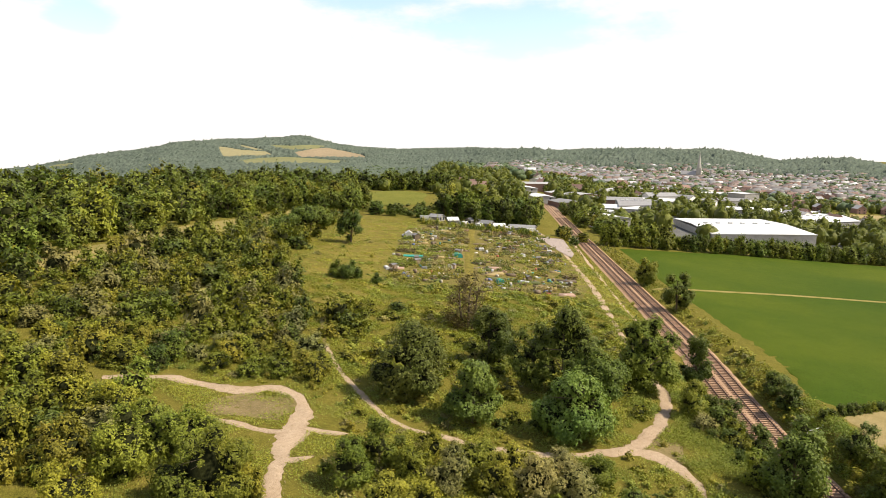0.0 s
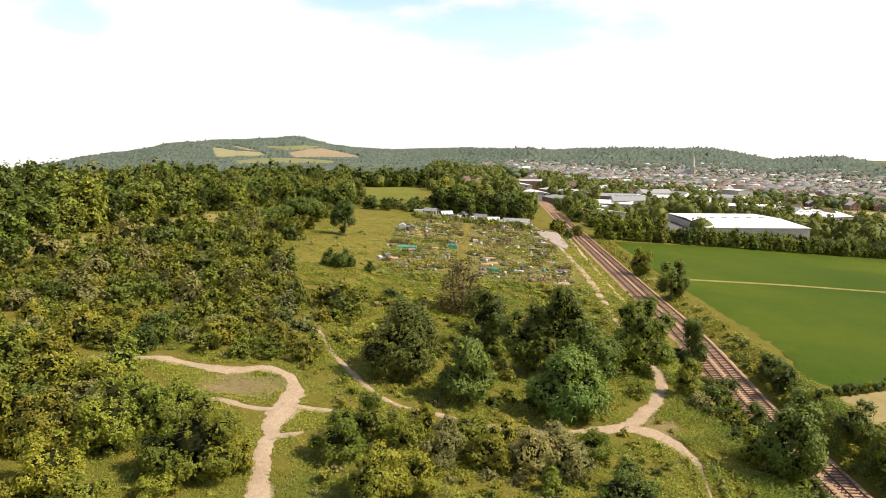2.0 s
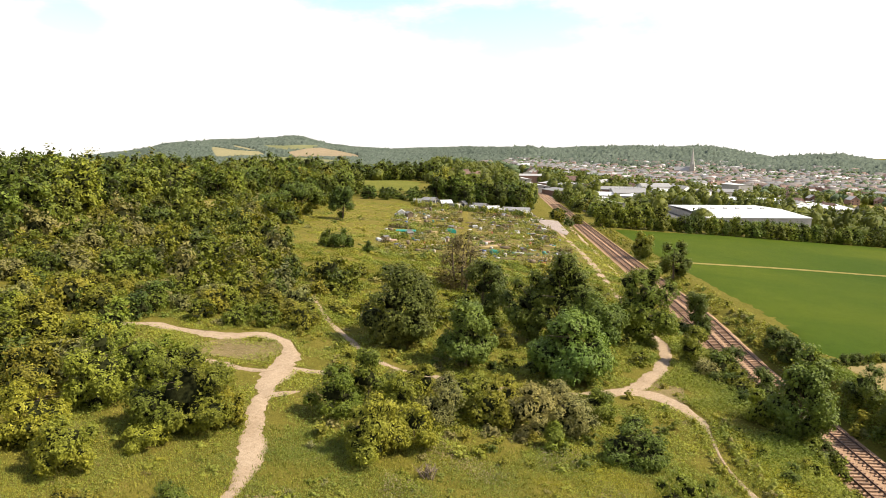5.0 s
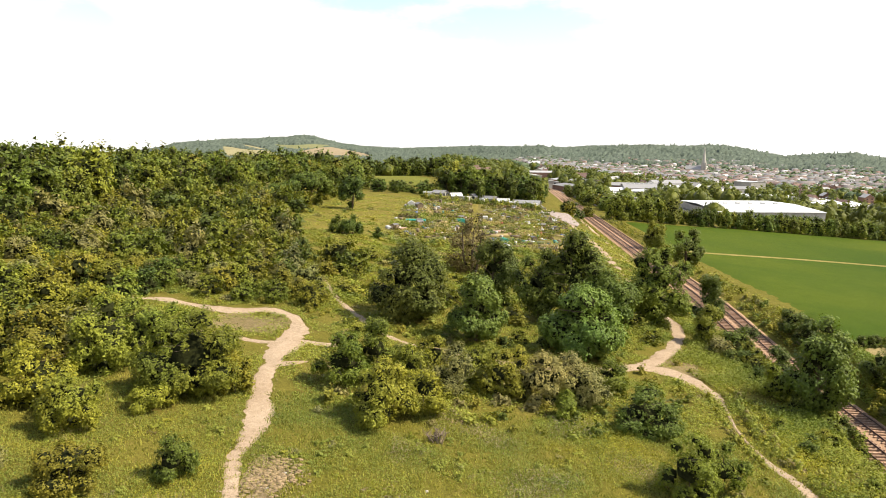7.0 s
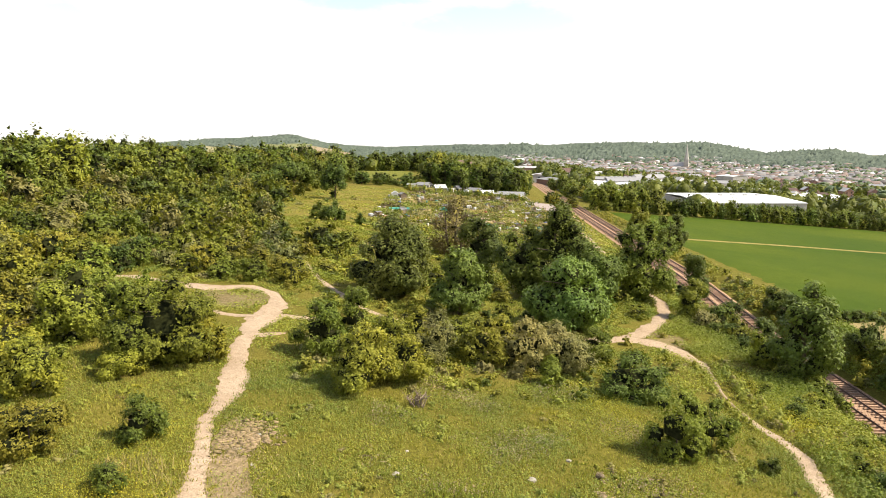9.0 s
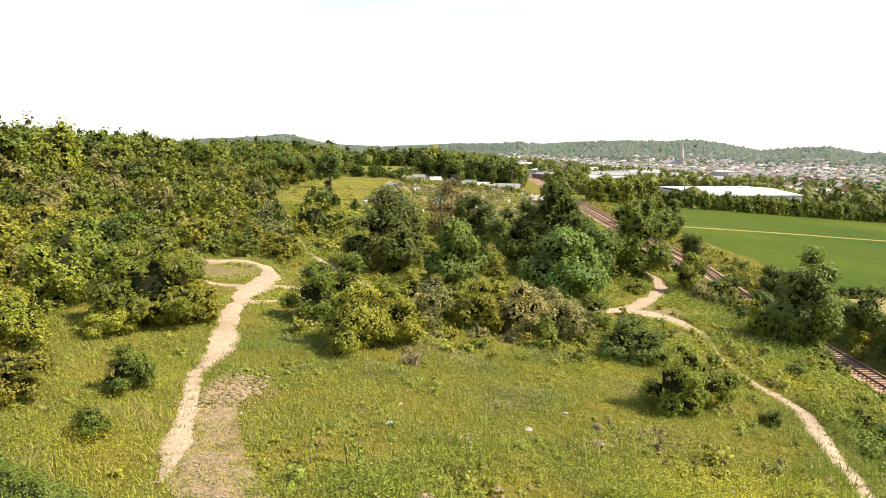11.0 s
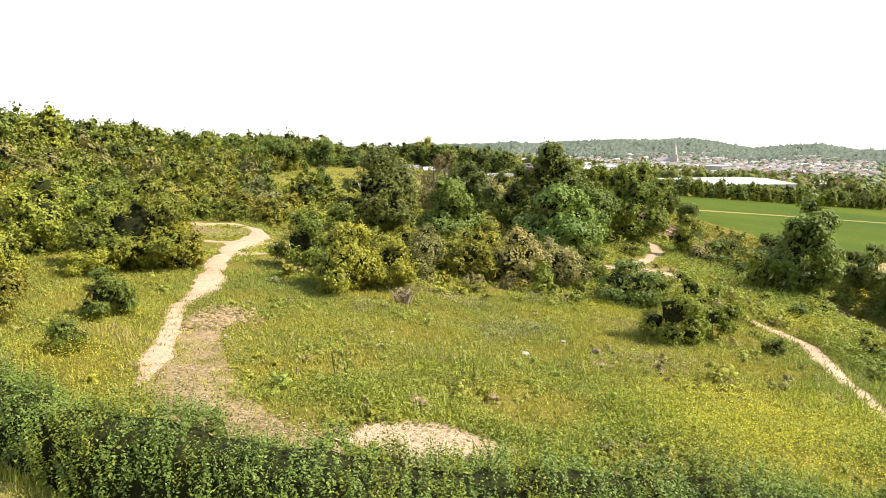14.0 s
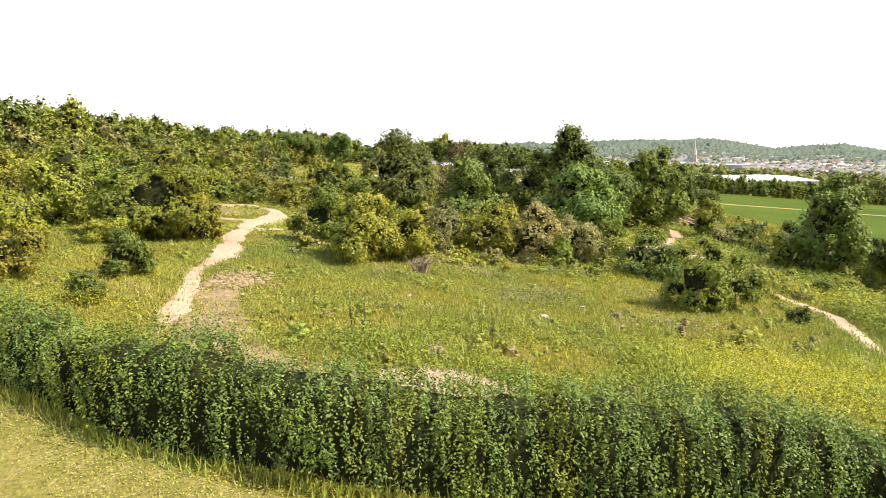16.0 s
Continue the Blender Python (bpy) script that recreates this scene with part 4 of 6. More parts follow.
scatter(TPROTO, EVEN, (-150, 104, -50, 300), 6.8, (0.65, 1.25), (0.82, 1.08), TUSED, 21, -3, 125, 0.5, hill_wood)
scatter(TPROTO, EVEN, (-230, 140, -60, 300), 7.6, (0.85, 1.25), (0.88, 1.15), TUSED, 22, -3, 190, 0.5, deep_wood, WOOD)
scatter(TPROTO, EVEN, (-150, 300, -30, 430), 9.5, (0.8, 1.3), (0.8, 1.15), TUSED, 25, -3, 100, 0.5, lambda x, y: (hill_wood(x, y) or deep_wood(x, y)) and not (x > -54 and 300 < y < 415), WOOD)
scatter(TPROTO, (1, 1, 0.3, 4, 0.3, 0.3), (-1, 262, 40, 300), 7.0, (0.75, 1.2), (0.85, 1.2), TUSED, 23, -3, 30, 0.5)
scatter(TPROTO, EVEN, (-34, 262, 2, 304), 6.5, (0.4, 0.75), (0.6, 0.85), TUSED, 24, -3, 20, 0.5)
scatter(TPROTO, EVEN, (62, 262, 76, 420), 6.5, (0.5, 0.85), (0.7, 1.1), TUSED, 27, -3, 40, 0.5)
scatter(TPROTO, (1, 2, 2, 3, 1, 0), (43, 236, 50, 262), 6.0, (0.35, 0.6), (0.7, 1.0), TUSED, 26, -3, 6, 0.5)
scatter(TPROTO, EVEN, (-70, 425, 6, 520), 10.0, (0.8, 1.25), (0.8, 1.1), TUSED, 28, -3, 60, 0.5, None, WOOD)
scatter(TPROTO, EVEN, (-64, 262, -37, 345), 7.5, (0.75, 1.15), (0.8, 1.05), TUSED, 29, -3, 34, 0.5)
for x, y, k, w in ((-69, 150, 0, 0.55), (-62, 163, 3, 0.5), (-66, 128, 4, 0.5), (-58, 187, 1, 0.6), (-60, 205, 2, 0.5), (-55, 221, 0, 0.55), (-62, 146, 1, 0.6)):
    place_copy(TPROTO[k], x, y, x, w, w * 0.9, 0.3)
DEEP = [plant("tree", 320 + i, 8.5, 12.0, mat, 300, 0.85, 10, "leafy woodland tree deep in the hillside wood", "tree", "woodland", 0.2, shape, 0.3, 1, 0.13, 0.76, 1.4, 0.80, 3)
        for i, (mat, shape) in enumerate(WKIND)]
for i, t_ob in enumerate(DEEP):
    stand(t_ob, -100 + 2 * i, 178 + 9 * i, i, 1, 1, 0.5)
joined("hillside_wood", DEEP, WOOD, "dense leafy wood covering the hillside", "woodland")

# the row of trees behind the green field, and hedges at its near corner
for i in range(80):
    f = i / 79
    x, y = 58 + 132 * f + rnd.uniform(-1.0, 1.0), 236 + 31 * f ** 0.8 + rnd.uniform(-1.5, 1.5)
    s = rnd.uniform(0.46, 0.68) * (1.3 if 0.03 < f < 0.2 else 1)
    place_copy(TPROTO[rnd.choice((1, 2, 2, 0, 3))], x, y, rnd.uniform(0, 6), s, s * rnd.uniform(0.95, 1.25), 0.3)
for i in range(26):
    f = i / 25
    place_copy(PROTO[rnd.choice((0, 4, 4))], 47.8 + 40 * f + rnd.uniform(-0.3, 0.3), 77.6 + 22 * f ** 1.05 + rnd.uniform(-0.3, 0.3), rnd.uniform(0, 6), rnd.uniform(0.36, 0.5), rnd.uniform(0.4, 0.55), 0.2)
for i in range(16):
    y = 92 + i * 9 + rnd.uniform(-3, 3)
    place_copy(PROTO[rnd.choice((0, 1, 2))], float(rail_x(y)) + rnd.uniform(5.5, 7.0), y, rnd.uniform(0, 6), rnd.uniform(0.22, 0.42), rnd.uniform(0.2, 0.4), 0.2)

for i in range(17):
    y = 57 + 1.75 * i + rnd.uniform(-0.6, 0.6)
    w = rnd.uniform(0.6, 0.95)
    place_copy(PROTO[rnd.choice((0, 4, 4))], float(rail_x(y)) - rnd.uniform(4.6, 5.8), y, rnd.uniform(0, 6), w, w * rnd.uniform(0.9, 1.25), 0.2)

# ------------------------------------------------------------ railway


def part(name, me, parent, label=""):
    o = new(name, me)
    o.parent = parent
    if label:
        o["label"] = label
    return o


def bm_mesh(name, bm, *mats):
    me = bpy.data.meshes.new(name)
    bm.to_mesh(me)
    bm.free()
    for m in mats:
        me.materials.append(m)
    return me


def add_box(bm, x0, y0, z0, x1, y1, z1, mat=0, taper=0.0):
    v = [bm.verts.new((x + (taper if x == x0 else -taper) * (z == z1), y + (taper if y == y0 else -taper) * (z == z1), z)) for z in (z0, z1) for x, y in ((x0, y0), (x1, y0), (x1, y1), (x0, y1))]
    for q in ((0, 3, 2, 1), (4, 5, 6, 7), (0, 1, 5, 4), (1, 2, 6, 5), (2, 3, 7, 6), (3, 0, 4, 7)):
        f = bm.faces.new([v[k] for k in q])
        f.material_index = mat


M_RAIL = plain_mat("rusty_rail", (0.10, 0.060, 0.045), 0.6, 0.0, 0.3, 3)
M_SLEEPER = plain_mat("old_sleeper", (0.26, 0.162, 0.105), 0.9, 0, 0.35, 4, 0.25)
ys = np.concatenate([np.arange(20, 150, 2.0), np.arange(150, 420, 6.0)])
prof = [(-3.7, -0.34), (-2.9, -0.05), (-0.2, 0.02), (0.2, 0.02), (2.9, -0.02), (3.7, -0.32)]
bv = [(float(rail_x(y)) + u, y, float(rail_z(y)) - 0.16 + w) for y in ys for u, w in prof]
ballast = new("ballast", mesh_np("ballast", bv, grid_faces(len(ys), len(prof))[:, ::-1], [M_BALLAST]))
tagged(ballast, "brown stone ballast bed of the railway", "ballast", kind="structure")
sl = bmesh.new()
add_box(sl, -1.2, -0.125, -0.06, 1.2, 0.125, 0.05, 0, 0.012)
sleeper_me = bm_mesh("sleeper", sl, M_SLEEPER)
turn_line = -math.atan(0.066)
for side in (-1.5, 1.5):
    root = new("railway_track")
    tagged(root, "straight railway track with rusty rails on sleepers", "railway track", "double railway line")
    for off in (-0.72, 0.72):
        bm = bmesh.new()
        section = [(-0.06, -0.10), (0.06, -0.10), (0.02, -0.05), (0.036, 0.05), (-0.036, 0.05), (-0.02, -0.05)]
        rings = [[bm.verts.new((float(rail_x(y)) + side + off + a, y, float(rail_z(y)) + 0.08 + b)) for a, b in section] for y in ys]
        for r1, r2 in zip(rings, rings[1:]):
            for k in range(6):
                bm.faces.new((r1[k], r1[(k + 1) % 6], r2[(k + 1) % 6], r2[k]))
        part("rail", bm_mesh("rail", bm, M_RAIL), root)
    rest = bmesh.new()
    y, k = 46.0, 0
    while y < 330:
        m = Matrix.Translation((float(rail_x(y)) + side, y, float(rail_z(y)) - 0.07)) @ Matrix.Rotation(turn_line, 4, "Z")
        if k < 150:
            o = part("sleeper", sleeper_me, root)
            o.matrix_basis = m
        else:
            at = len(rest.verts)
            add_box(rest, -1.2, -0.125, -0.06, 1.2, 0.125, 0.05)
            rest.verts.ensure_lookup_table()
            bmesh.ops.transform(rest, matrix=m, verts=rest.verts[at:])
        y += 0.66
        k += 1
    tagged(part("far_sleeper", bm_mesh("far_sleeper", rest, M_SLEEPER), root), kind="stuff")

# white field gate by the railway
M_GATE = plain_mat("weathered_white_paint", (0.62, 0.61, 0.57), 0.6, 0, 0.15, 5)
gate = new("field_gate")
for nm, q in (("gate_post", (-1.6, -0.06, -0.2, -1.48, 0.06, 1.3)), ("gate_post", (1.48, -0.06, -0.2, 1.6, 0.06, 1.3)), ("gate_rail", (-1.48, -0.03, 0.3, 1.48, 0.03, 0.4)),
              ("gate_rail", (-1.48, -0.03, 0.65, 1.48, 0.03, 0.75)), ("gate_rail", (-1.48, -0.03, 1.0, 1.48, 0.03, 1.1))):
    bm = bmesh.new()
    add_box(bm, *q)
    part(nm, bm_mesh(nm, bm, M_GATE), gate)
tagged(gate, "white barred gate in the field hedge", "gate")
stand(gate, 46.2, 75.9, 0.5)

# ------------------------------------------------------------ the hedge
g = np.random.default_rng(77)
HEDGE = smooth_line([(-40, 33.5), (-26, 26), (-16, 21.2), (-10.5, 17.9), (-5, 15.6), (0, 15.0), (6, 15.0), (12, 15.3), (20, 16.4), (30, 18.5)], 0.25)
hd = np.gradient(HEDGE, axis=0)
hn = unit(np.stack([hd[:, 1], -hd[:, 0], 0 * hd[:, 0]], 1))          # towards the camera's side


def hedge_top(i):
    return 1.98 + 0.24 * np.sin(i * 0.045) + 0.18 * np.sin(i * 0.13 + 1) + 0.12 * np.sin(i * 0.31)


def hedge_half(i):
    return 1.35 + 0.18 * np.sin(i * 0.07 + 2) + 0.14 * np.sin(i * 0.23)


PLANTS = len(HEDGE)
tall, stout, tint = g.normal(0, 1, PLANTS), g.normal(0, 1, PLANTS), g.random(PLANTS)


def hedge_points(n, lo=0.0, hi=1.0, jit=0.16, gather=0.92):
    """Points and outward directions on the hedge's skin, gathered on the plants that make it up."""
    s = g.random(n) * (len(HEDGE) - 4)
    s = np.where(g.random(n) < 0.75, (len(HEDGE) - 4) * (0.30 + 0.62 * g.random(n)), s)      # thicker where it stands near
    one = (s / 1.5 + 0.6 * np.sin(s * 0.9)).astype(int)
    s = s + (one * 1.5 + 0.75 - s) * (1 - gather)
    i, fr = s.astype(int), (s % 1)[:, None]
    a = math.pi * (lo + (hi - lo) * np.clip(g.random(n) ** 1.05, 0, 0.8))
    top, half = hedge_top(s) * (1 + 0.07 * tall[one]), hedge_half(s) * (1 + 0.09 * stout[one])
    ca, sa = np.cos(a), np.sin(a)
    u = np.sign(ca) * np.abs(ca) ** 0.62 * half
    z = np.abs(sa) ** 0.95 * top
    lump = 1 + 0.10 * np.sin(s * 0.33 + 2 * a) * np.sin(s * 0.12 + 5 * a) + 0.10 * np.sin(one * 2.4 + 6 * a) + g.normal(0, jit * 0.55, n)
    p = np.concatenate([HEDGE[i] * (1 - fr) + HEDGE[i + 1] * fr, np.zeros((n, 1))], 1) + hn[i] * (u * lump)[:, None]
    p[:, 2] = land_n(p[:, 0], p[:, 1]) + z * (0.93 + 0.07 * lump) + g.normal(0, 0.05, n)
    d = unit(hn[i] * ca[:, None] + np.array([0, 0, 1]) * sa[:, None])
    return p, d, one


hedge = new("hedge")
vs, fs, mi, at = [], [], [], 0
P, D, I = hedge_points(50000, 0.0, 1.0, 0.22)
tuft = np.sin(P[:, 0] * 3.1 + 1.3 * np.sin(P[:, 2] * 4)) + np.sin(P[:, 2] * 5.3 + P[:, 0] * 1.3) + np.sin(P[:, 1] * 4.1 + P[:, 0] * 0.7) + g.normal(0, 0.45, len(P))
P, D, I = P[tuft > -0.6], D[tuft > -0.6], I[tuft > -0.6]
V, F = blades_np(P, unit(D * 0.7 + g.normal(0, 0.5, D.shape) + [0.2, 0, 0.4]), 0.052, g, 1.7)
vs.append(V), fs.append(F), mi.append(np.where(tint[I] + g.normal(0, 0.12, len(I)) > 1.05, 1, np.where(tint[I] + g.normal(0, 0.15, len(I)) < 0.22, 2, 0)))
at = len(V)
# upright leafy shoots, leaves in rows along them
ns, rows = 9200, 9
P, D, I = hedge_points(ns, 0.03, 0.97, 0.12, 0.86)
lean = np.stack([0.12 * np.sin(I * 1.7), 0.10 * np.sin(I * 2.3 + 2), np.ones(ns)], 1)
up = unit(lean + np.stack([g.normal(0, 0.10, ns), g.normal(0, 0.10, ns), 0 * I], 1) + D * 0.22)
ln = g.uniform(0.32, 0.72, ns) * (1 + 0.2 * tall[I])
P = P - up * 0.12
for r in range(rows):
    way = unit(np.cross(up, unit(np.stack([np.cos(r * 2.4 + I), np.sin(r * 2.4 + I), 0 * I], 1) + g.normal(0, 0.3, (ns, 3)))))
    q = P + up * (ln * (r + 0.3) / rows)[:, None] + way * 0.035
    nrm = unit(way * 0.6 + up * 0.6 + D * 0.3 + g.normal(0, 0.42, (ns, 3)))
    V, F = leaves_np(q, nrm, 0.052 * (1.15 - 0.5 * r / rows), g, 1.9, 0.15)
    F = np.vstack([F[:, [0, 1, 2]], F[:, [0, 2, 3]]])
    vs.append(V), fs.append(F + at), mi.append(np.tile(np.where(tint[I] + g.normal(0, 0.12, len(I)) > 1.05, 1, np.where(tint[I] + g.normal(0, 0.15, len(I)) < 0.22, 2, 0)), 2))
    at += len(V)
part("foliage", mesh_np("hedge_foliage", np.vstack(vs), np.vstack(fs), [L_HEDGE, L_WEED, L_MID], np.concatenate(mi)), hedge)
# inner twig core, its near-black colour standing in for shade between the shoots
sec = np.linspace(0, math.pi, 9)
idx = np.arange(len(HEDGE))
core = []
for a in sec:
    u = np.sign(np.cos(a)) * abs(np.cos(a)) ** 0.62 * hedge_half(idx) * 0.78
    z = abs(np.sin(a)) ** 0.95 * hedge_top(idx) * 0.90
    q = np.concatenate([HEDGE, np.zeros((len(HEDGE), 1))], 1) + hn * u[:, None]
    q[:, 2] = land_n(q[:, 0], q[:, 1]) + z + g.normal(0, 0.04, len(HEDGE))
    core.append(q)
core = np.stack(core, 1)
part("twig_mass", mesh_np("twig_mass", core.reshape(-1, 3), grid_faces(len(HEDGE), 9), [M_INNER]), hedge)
tagged(hedge, "long dense green hedge with upright leafy shoots", "hedge")

# ------------------------------------------------------------ grass, weeds and flowers of the near meadow


def free_mask(x, y, gap=0.0):
    ok = np.ones(len(x), bool)
    for c, w in TRACKS:
        c, w = c[::2], w[::2]
        lo, hi = c.min(0) - 3, c.max(0) + 3
        sel = np.where(ok & (x > lo[0]) & (x < hi[0]) & (y > lo[1]) & (y < hi[1]))[0]
        for k in range(0, len(sel), 4000):
            s = sel[k:k + 4000]
            d = np.hypot(x[s, None] - c[:, 0], y[s, None] - c[:, 1]) - w * 0.92
            ok[s[d.min(1) < gap]] = False
    return ok


def bare_amount(x, y):
    """How bare the ground is: 1 on the chalk spot, less on the worn bend, the scuffed soil and inside the loop."""
    wave = 0.35 * np.sin(1.9 * x + 1.1 * np.sin(1.3 * y)) + 0.3 * np.sin(2.3 * y + 0.8 * np.sin(1.7 * x))
    line = np.interp(y, [17, 19.5, 22, 25, 30.5], [-3.5, -4.9, -7.0, -8.9, -10.3])
    wide = np.interp(y, [17, 20, 25, 31], [2.8, 2.2, 1.7, 0.9])
    a = np.exp(-(np.abs(x - line) / wide) ** 3) * ss(33.5, 30.0, y) * ss(16.5, 18.5, y)
    b = np.exp(-(((x + 10.4) / 1.3) ** 2 + ((y - 33.3) / 2.4) ** 2) ** 2)
    c = np.exp(-(((x - 0.4) / 2.7) ** 2 + ((y - 20.7) / 1.3) ** 2) ** 2)
    d = np.exp(-(((x + 20.5) / 4.0) ** 2 + ((y - 63) / 3.2) ** 2) ** 2)
    return np.clip(np.maximum.reduce([a * (0.8 + 0.5 * wave), b * (0.8 + 0.4 * wave), c, d * 0.5]), 0, 1)


def behind_hedge(x, y):
    return y > np.interp(x, HEDGE[:, 0], HEDGE[:, 1]) + 0.9


def field_points(n, x0, x1, y0, y1, clump=0.0, seed=0, gap=0.0, bare=True):
    q = np.random.default_rng(seed)
    x, y = q.uniform(x0, x1, n), q.uniform(y0, y1, n)
    keep = free_mask(x, y, gap) & behind_hedge(x, y) & (np.abs(x - rail_x(y)) > 3.9) & (x - rail_x(y) < 9.0)
    if bare:
        keep &= q.random(n) > bare_amount(x, y)
    if clump:
        s = np.sin(x * 0.7 + 2 * np.sin(y * 0.31)) + np.sin(y * 0.9 + 1.7 * np.sin(x * 0.43)) + q.normal(0, 0.5, n)
        keep &= s > clump
    return x[keep], y[keep], q


def weeds(name, n, zone, size, height, mat, label, seed, clump=0.0, tilt=0.45, gap=0.0, long=1.8):
    x, y, q = field_points(n, *zone, clump, seed, gap)
    z = land_n(x, y) + height * q.random(len(x))
    N = unit(q.normal(0, tilt, (len(x), 3)) + [0, 0, 1])
    v, f = blades_np(np.stack([x, y, z], 1), N, size, q, long)
    return tagged(new(name, mesh_np(name, v, f, [mat])), label, "plants", kind="stuff")


def blades(name, n, zone, height, mat, label, seed, clump=0.0, per=4, gap=0.0, spread=0.10):
    x, y, q = field_points(n, *zone, clump, seed, gap)
    x, y = np.repeat(x, per) + q.normal(0, spread, len(x) * per), np.repeat(y, per) + q.normal(0, spread, len(y) * per)
    m = len(x)
    base = np.stack([x, y, land_n(x, y) - 0.02], 1)
    side = unit(np.stack([q.normal(0, 1, m), q.normal(0, 1, m), np.zeros(m)], 1)) * (0.025 + 0.02 * q.random(m))[:, None]
    h = height * q.uniform(0.5, 1.3, m)
    tip = base + np.stack([q.normal(0, 0.35, m) * h, q.normal(0, 0.35, m) * h, h], 1)
    v = np.stack([base - side, base + side, tip], 1).reshape(-1, 3)
    return tagged(new(name, mesh_np(name, v, np.arange(3 * m).reshape(-1, 3), [mat])), label, "grass", kind="stuff")


NEAR, MID = (-30, 26, 16, 46), (-34, 32, 44, 76)
weeds("meadow_weeds", 300000, NEAR, 0.050, 0.15, L_WEED, "low green weeds of the meadow", 1, -0.7, gap=0.05)
weeds("meadow_leaves", 190000, NEAR, 0.050, 0.12, L_GRASS, "low yellowish leaves of the meadow", 2, -0.3, gap=-0.1)
weeds("green_weeds", 100000, NEAR, 0.06, 0.26, L_MID, "patches of darker green weeds", 22, 0.8, gap=0.05)
blades("meadow_grass", 22000, NEAR, 0.22, L_GRASS, "thin yellow-green meadow grass", 3, gap=-0.1)
blades("dry_grass", 6000, NEAR, 0.30, L_STRAW, "dry straw-coloured grass tufts", 4, 1.2, gap=-0.15)
weeds("faded_flowers", 22000, (-4, 14, 29, 46), 0.06, 0.45, L_PURPLE, "faded brownish flower heads", 5, 0.9)
weeds("middle_weeds", 150000, MID, 0.09, 0.3, L_WEED, "green weeds between the paths", 6, -0.3, 0.6, 0.05)
weeds("middle_leaves", 90000, MID, 0.09, 0.25, L_OLIVE, "olive weeds between the paths", 7, 0.3, 0.6, 0.0)
weeds("far_weeds", 150000, (-40, 36, 74, 132), 0.14, 0.35, L_OLIVE, "yellow-green low growth of the common", 8, -0.6, 0.7)
weeds("far_leaves", 80000, (-40, 36, 74, 132), 0.17, 0.5, L_MID, "green low growth of the common", 9, 0.9, 0.7)
weeds("far_herbs", 90000, (-16, 36, 74, 136), 0.13, 0.4, L_WEED, "bright green herbs of the common", 28, 0.1, 0.6)
weeds("bank_weeds", 70000, (22.5, 38, 22, 84), 0.10, 0.7, L_WEED, "tall yellow-green weeds on the bank", 10, -0.6, 0.7, 0.1)
weeds("bank_leaves", 60000, (23, 38, 22, 84), 0.10, 0.9, L_MID, "green brambles on the bank", 11, 0.1, 0.7, 0.1)
weeds("dry_meadow", 40000, (-36, -9, 112, 245), 0.18, 0.3, L_GRASS, "dry yellow grass of the far meadow", 25, -0.2, 0.6)
weeds("lineside_weeds", 26000, (44, 60, 54, 230), 0.22, 0.5, L_OLIVE, "rough dry growth beside the railway", 23, -0.2, 0.7)
weeds("lineside_grass", 30000, (30, 52, 84, 190), 0.22, 0.35, L_GRASS, "dry grass along the railway", 24, -0.4, 0.6)
weeds("far_bank_weeds", 60000, (40, 53, 24, 84), 0.13, 0.5, L_WEED, "green weeds on the far bank of the cutting", 29, -0.6, 0.7)
weeds("far_bank_leaves", 30000, (40, 53, 24, 84), 0.14, 0.8, L_MID, "brambles on the far bank of the cutting", 30, 0.0, 0.7)
# lusher growth behind the hedge
weeds("lush_weeds", 40000, (-7, 9, 18.5, 28), 0.065, 0.5, L_MID, "lush green weeds behind the hedge", 12, 0.3, 0.6)
weeds("lush_leaves", 40000, (-6, 20, 17, 27), 0.06, 0.45, L_WEED, "lush yellow-green weeds behind the hedge", 13, -0.2, 0.6)
blades("tall_stalks", 2200, (-7, 22, 18, 30), 0.8, L_WEED, "tall thin weed stalks", 14, 0.7, 3)
# crumbs of bare earth that soften the edges of paths and worn spots
q = np.random.default_rng(44)
pts = []
for c, w in TRACKS:
    m = int(len(c) * 7)
    i = q.integers(0, len(c), m)
    pts.append(c[i] + unit(q.normal(0, 1, (m, 2))) * (w[i] * q.uniform(0.8, 1.55, m))[:, None])
pts.append(np.stack([q.normal(-8.8, 0.9, 1300), q.normal(25.4, 3.0, 1300)], 1))
pts.append(np.stack([q.normal(-5.8, 1.3, 1000), q.normal(20.8, 0.7, 1000)], 1))
pts.append(np.stack([q.normal(-10.3, 0.8, 1500), q.normal(33.2, 1.4, 1500)], 1))
pts.append(np.stack([q.normal(0.5, 1.7, 2500), q.normal(20.8, 0.8, 2500)], 1))
pts.append(np.stack([q.normal(-20.5, 2.4, 1600), q.normal(63.2, 1.8, 1600)], 1))
pts = np.vstack(pts)
v, f = blades_np(np.stack([pts[:, 0], pts[:, 1], land_n(pts[:, 0], pts[:, 1]) + 0.05 + 0.03 * q.random(len(pts))], 1), unit(q.normal(0, 0.12, (len(pts), 3)) + [0, 0, 1]), 0.075, q, 1.6)
tagged(new("earth_crumbs", mesh_np("earth_crumbs", v, f, [M_PATH, M_GRAVEL], q.random(len(f)) > 0.35)), "scattered pale earth and stones", "earth", kind="stuff")


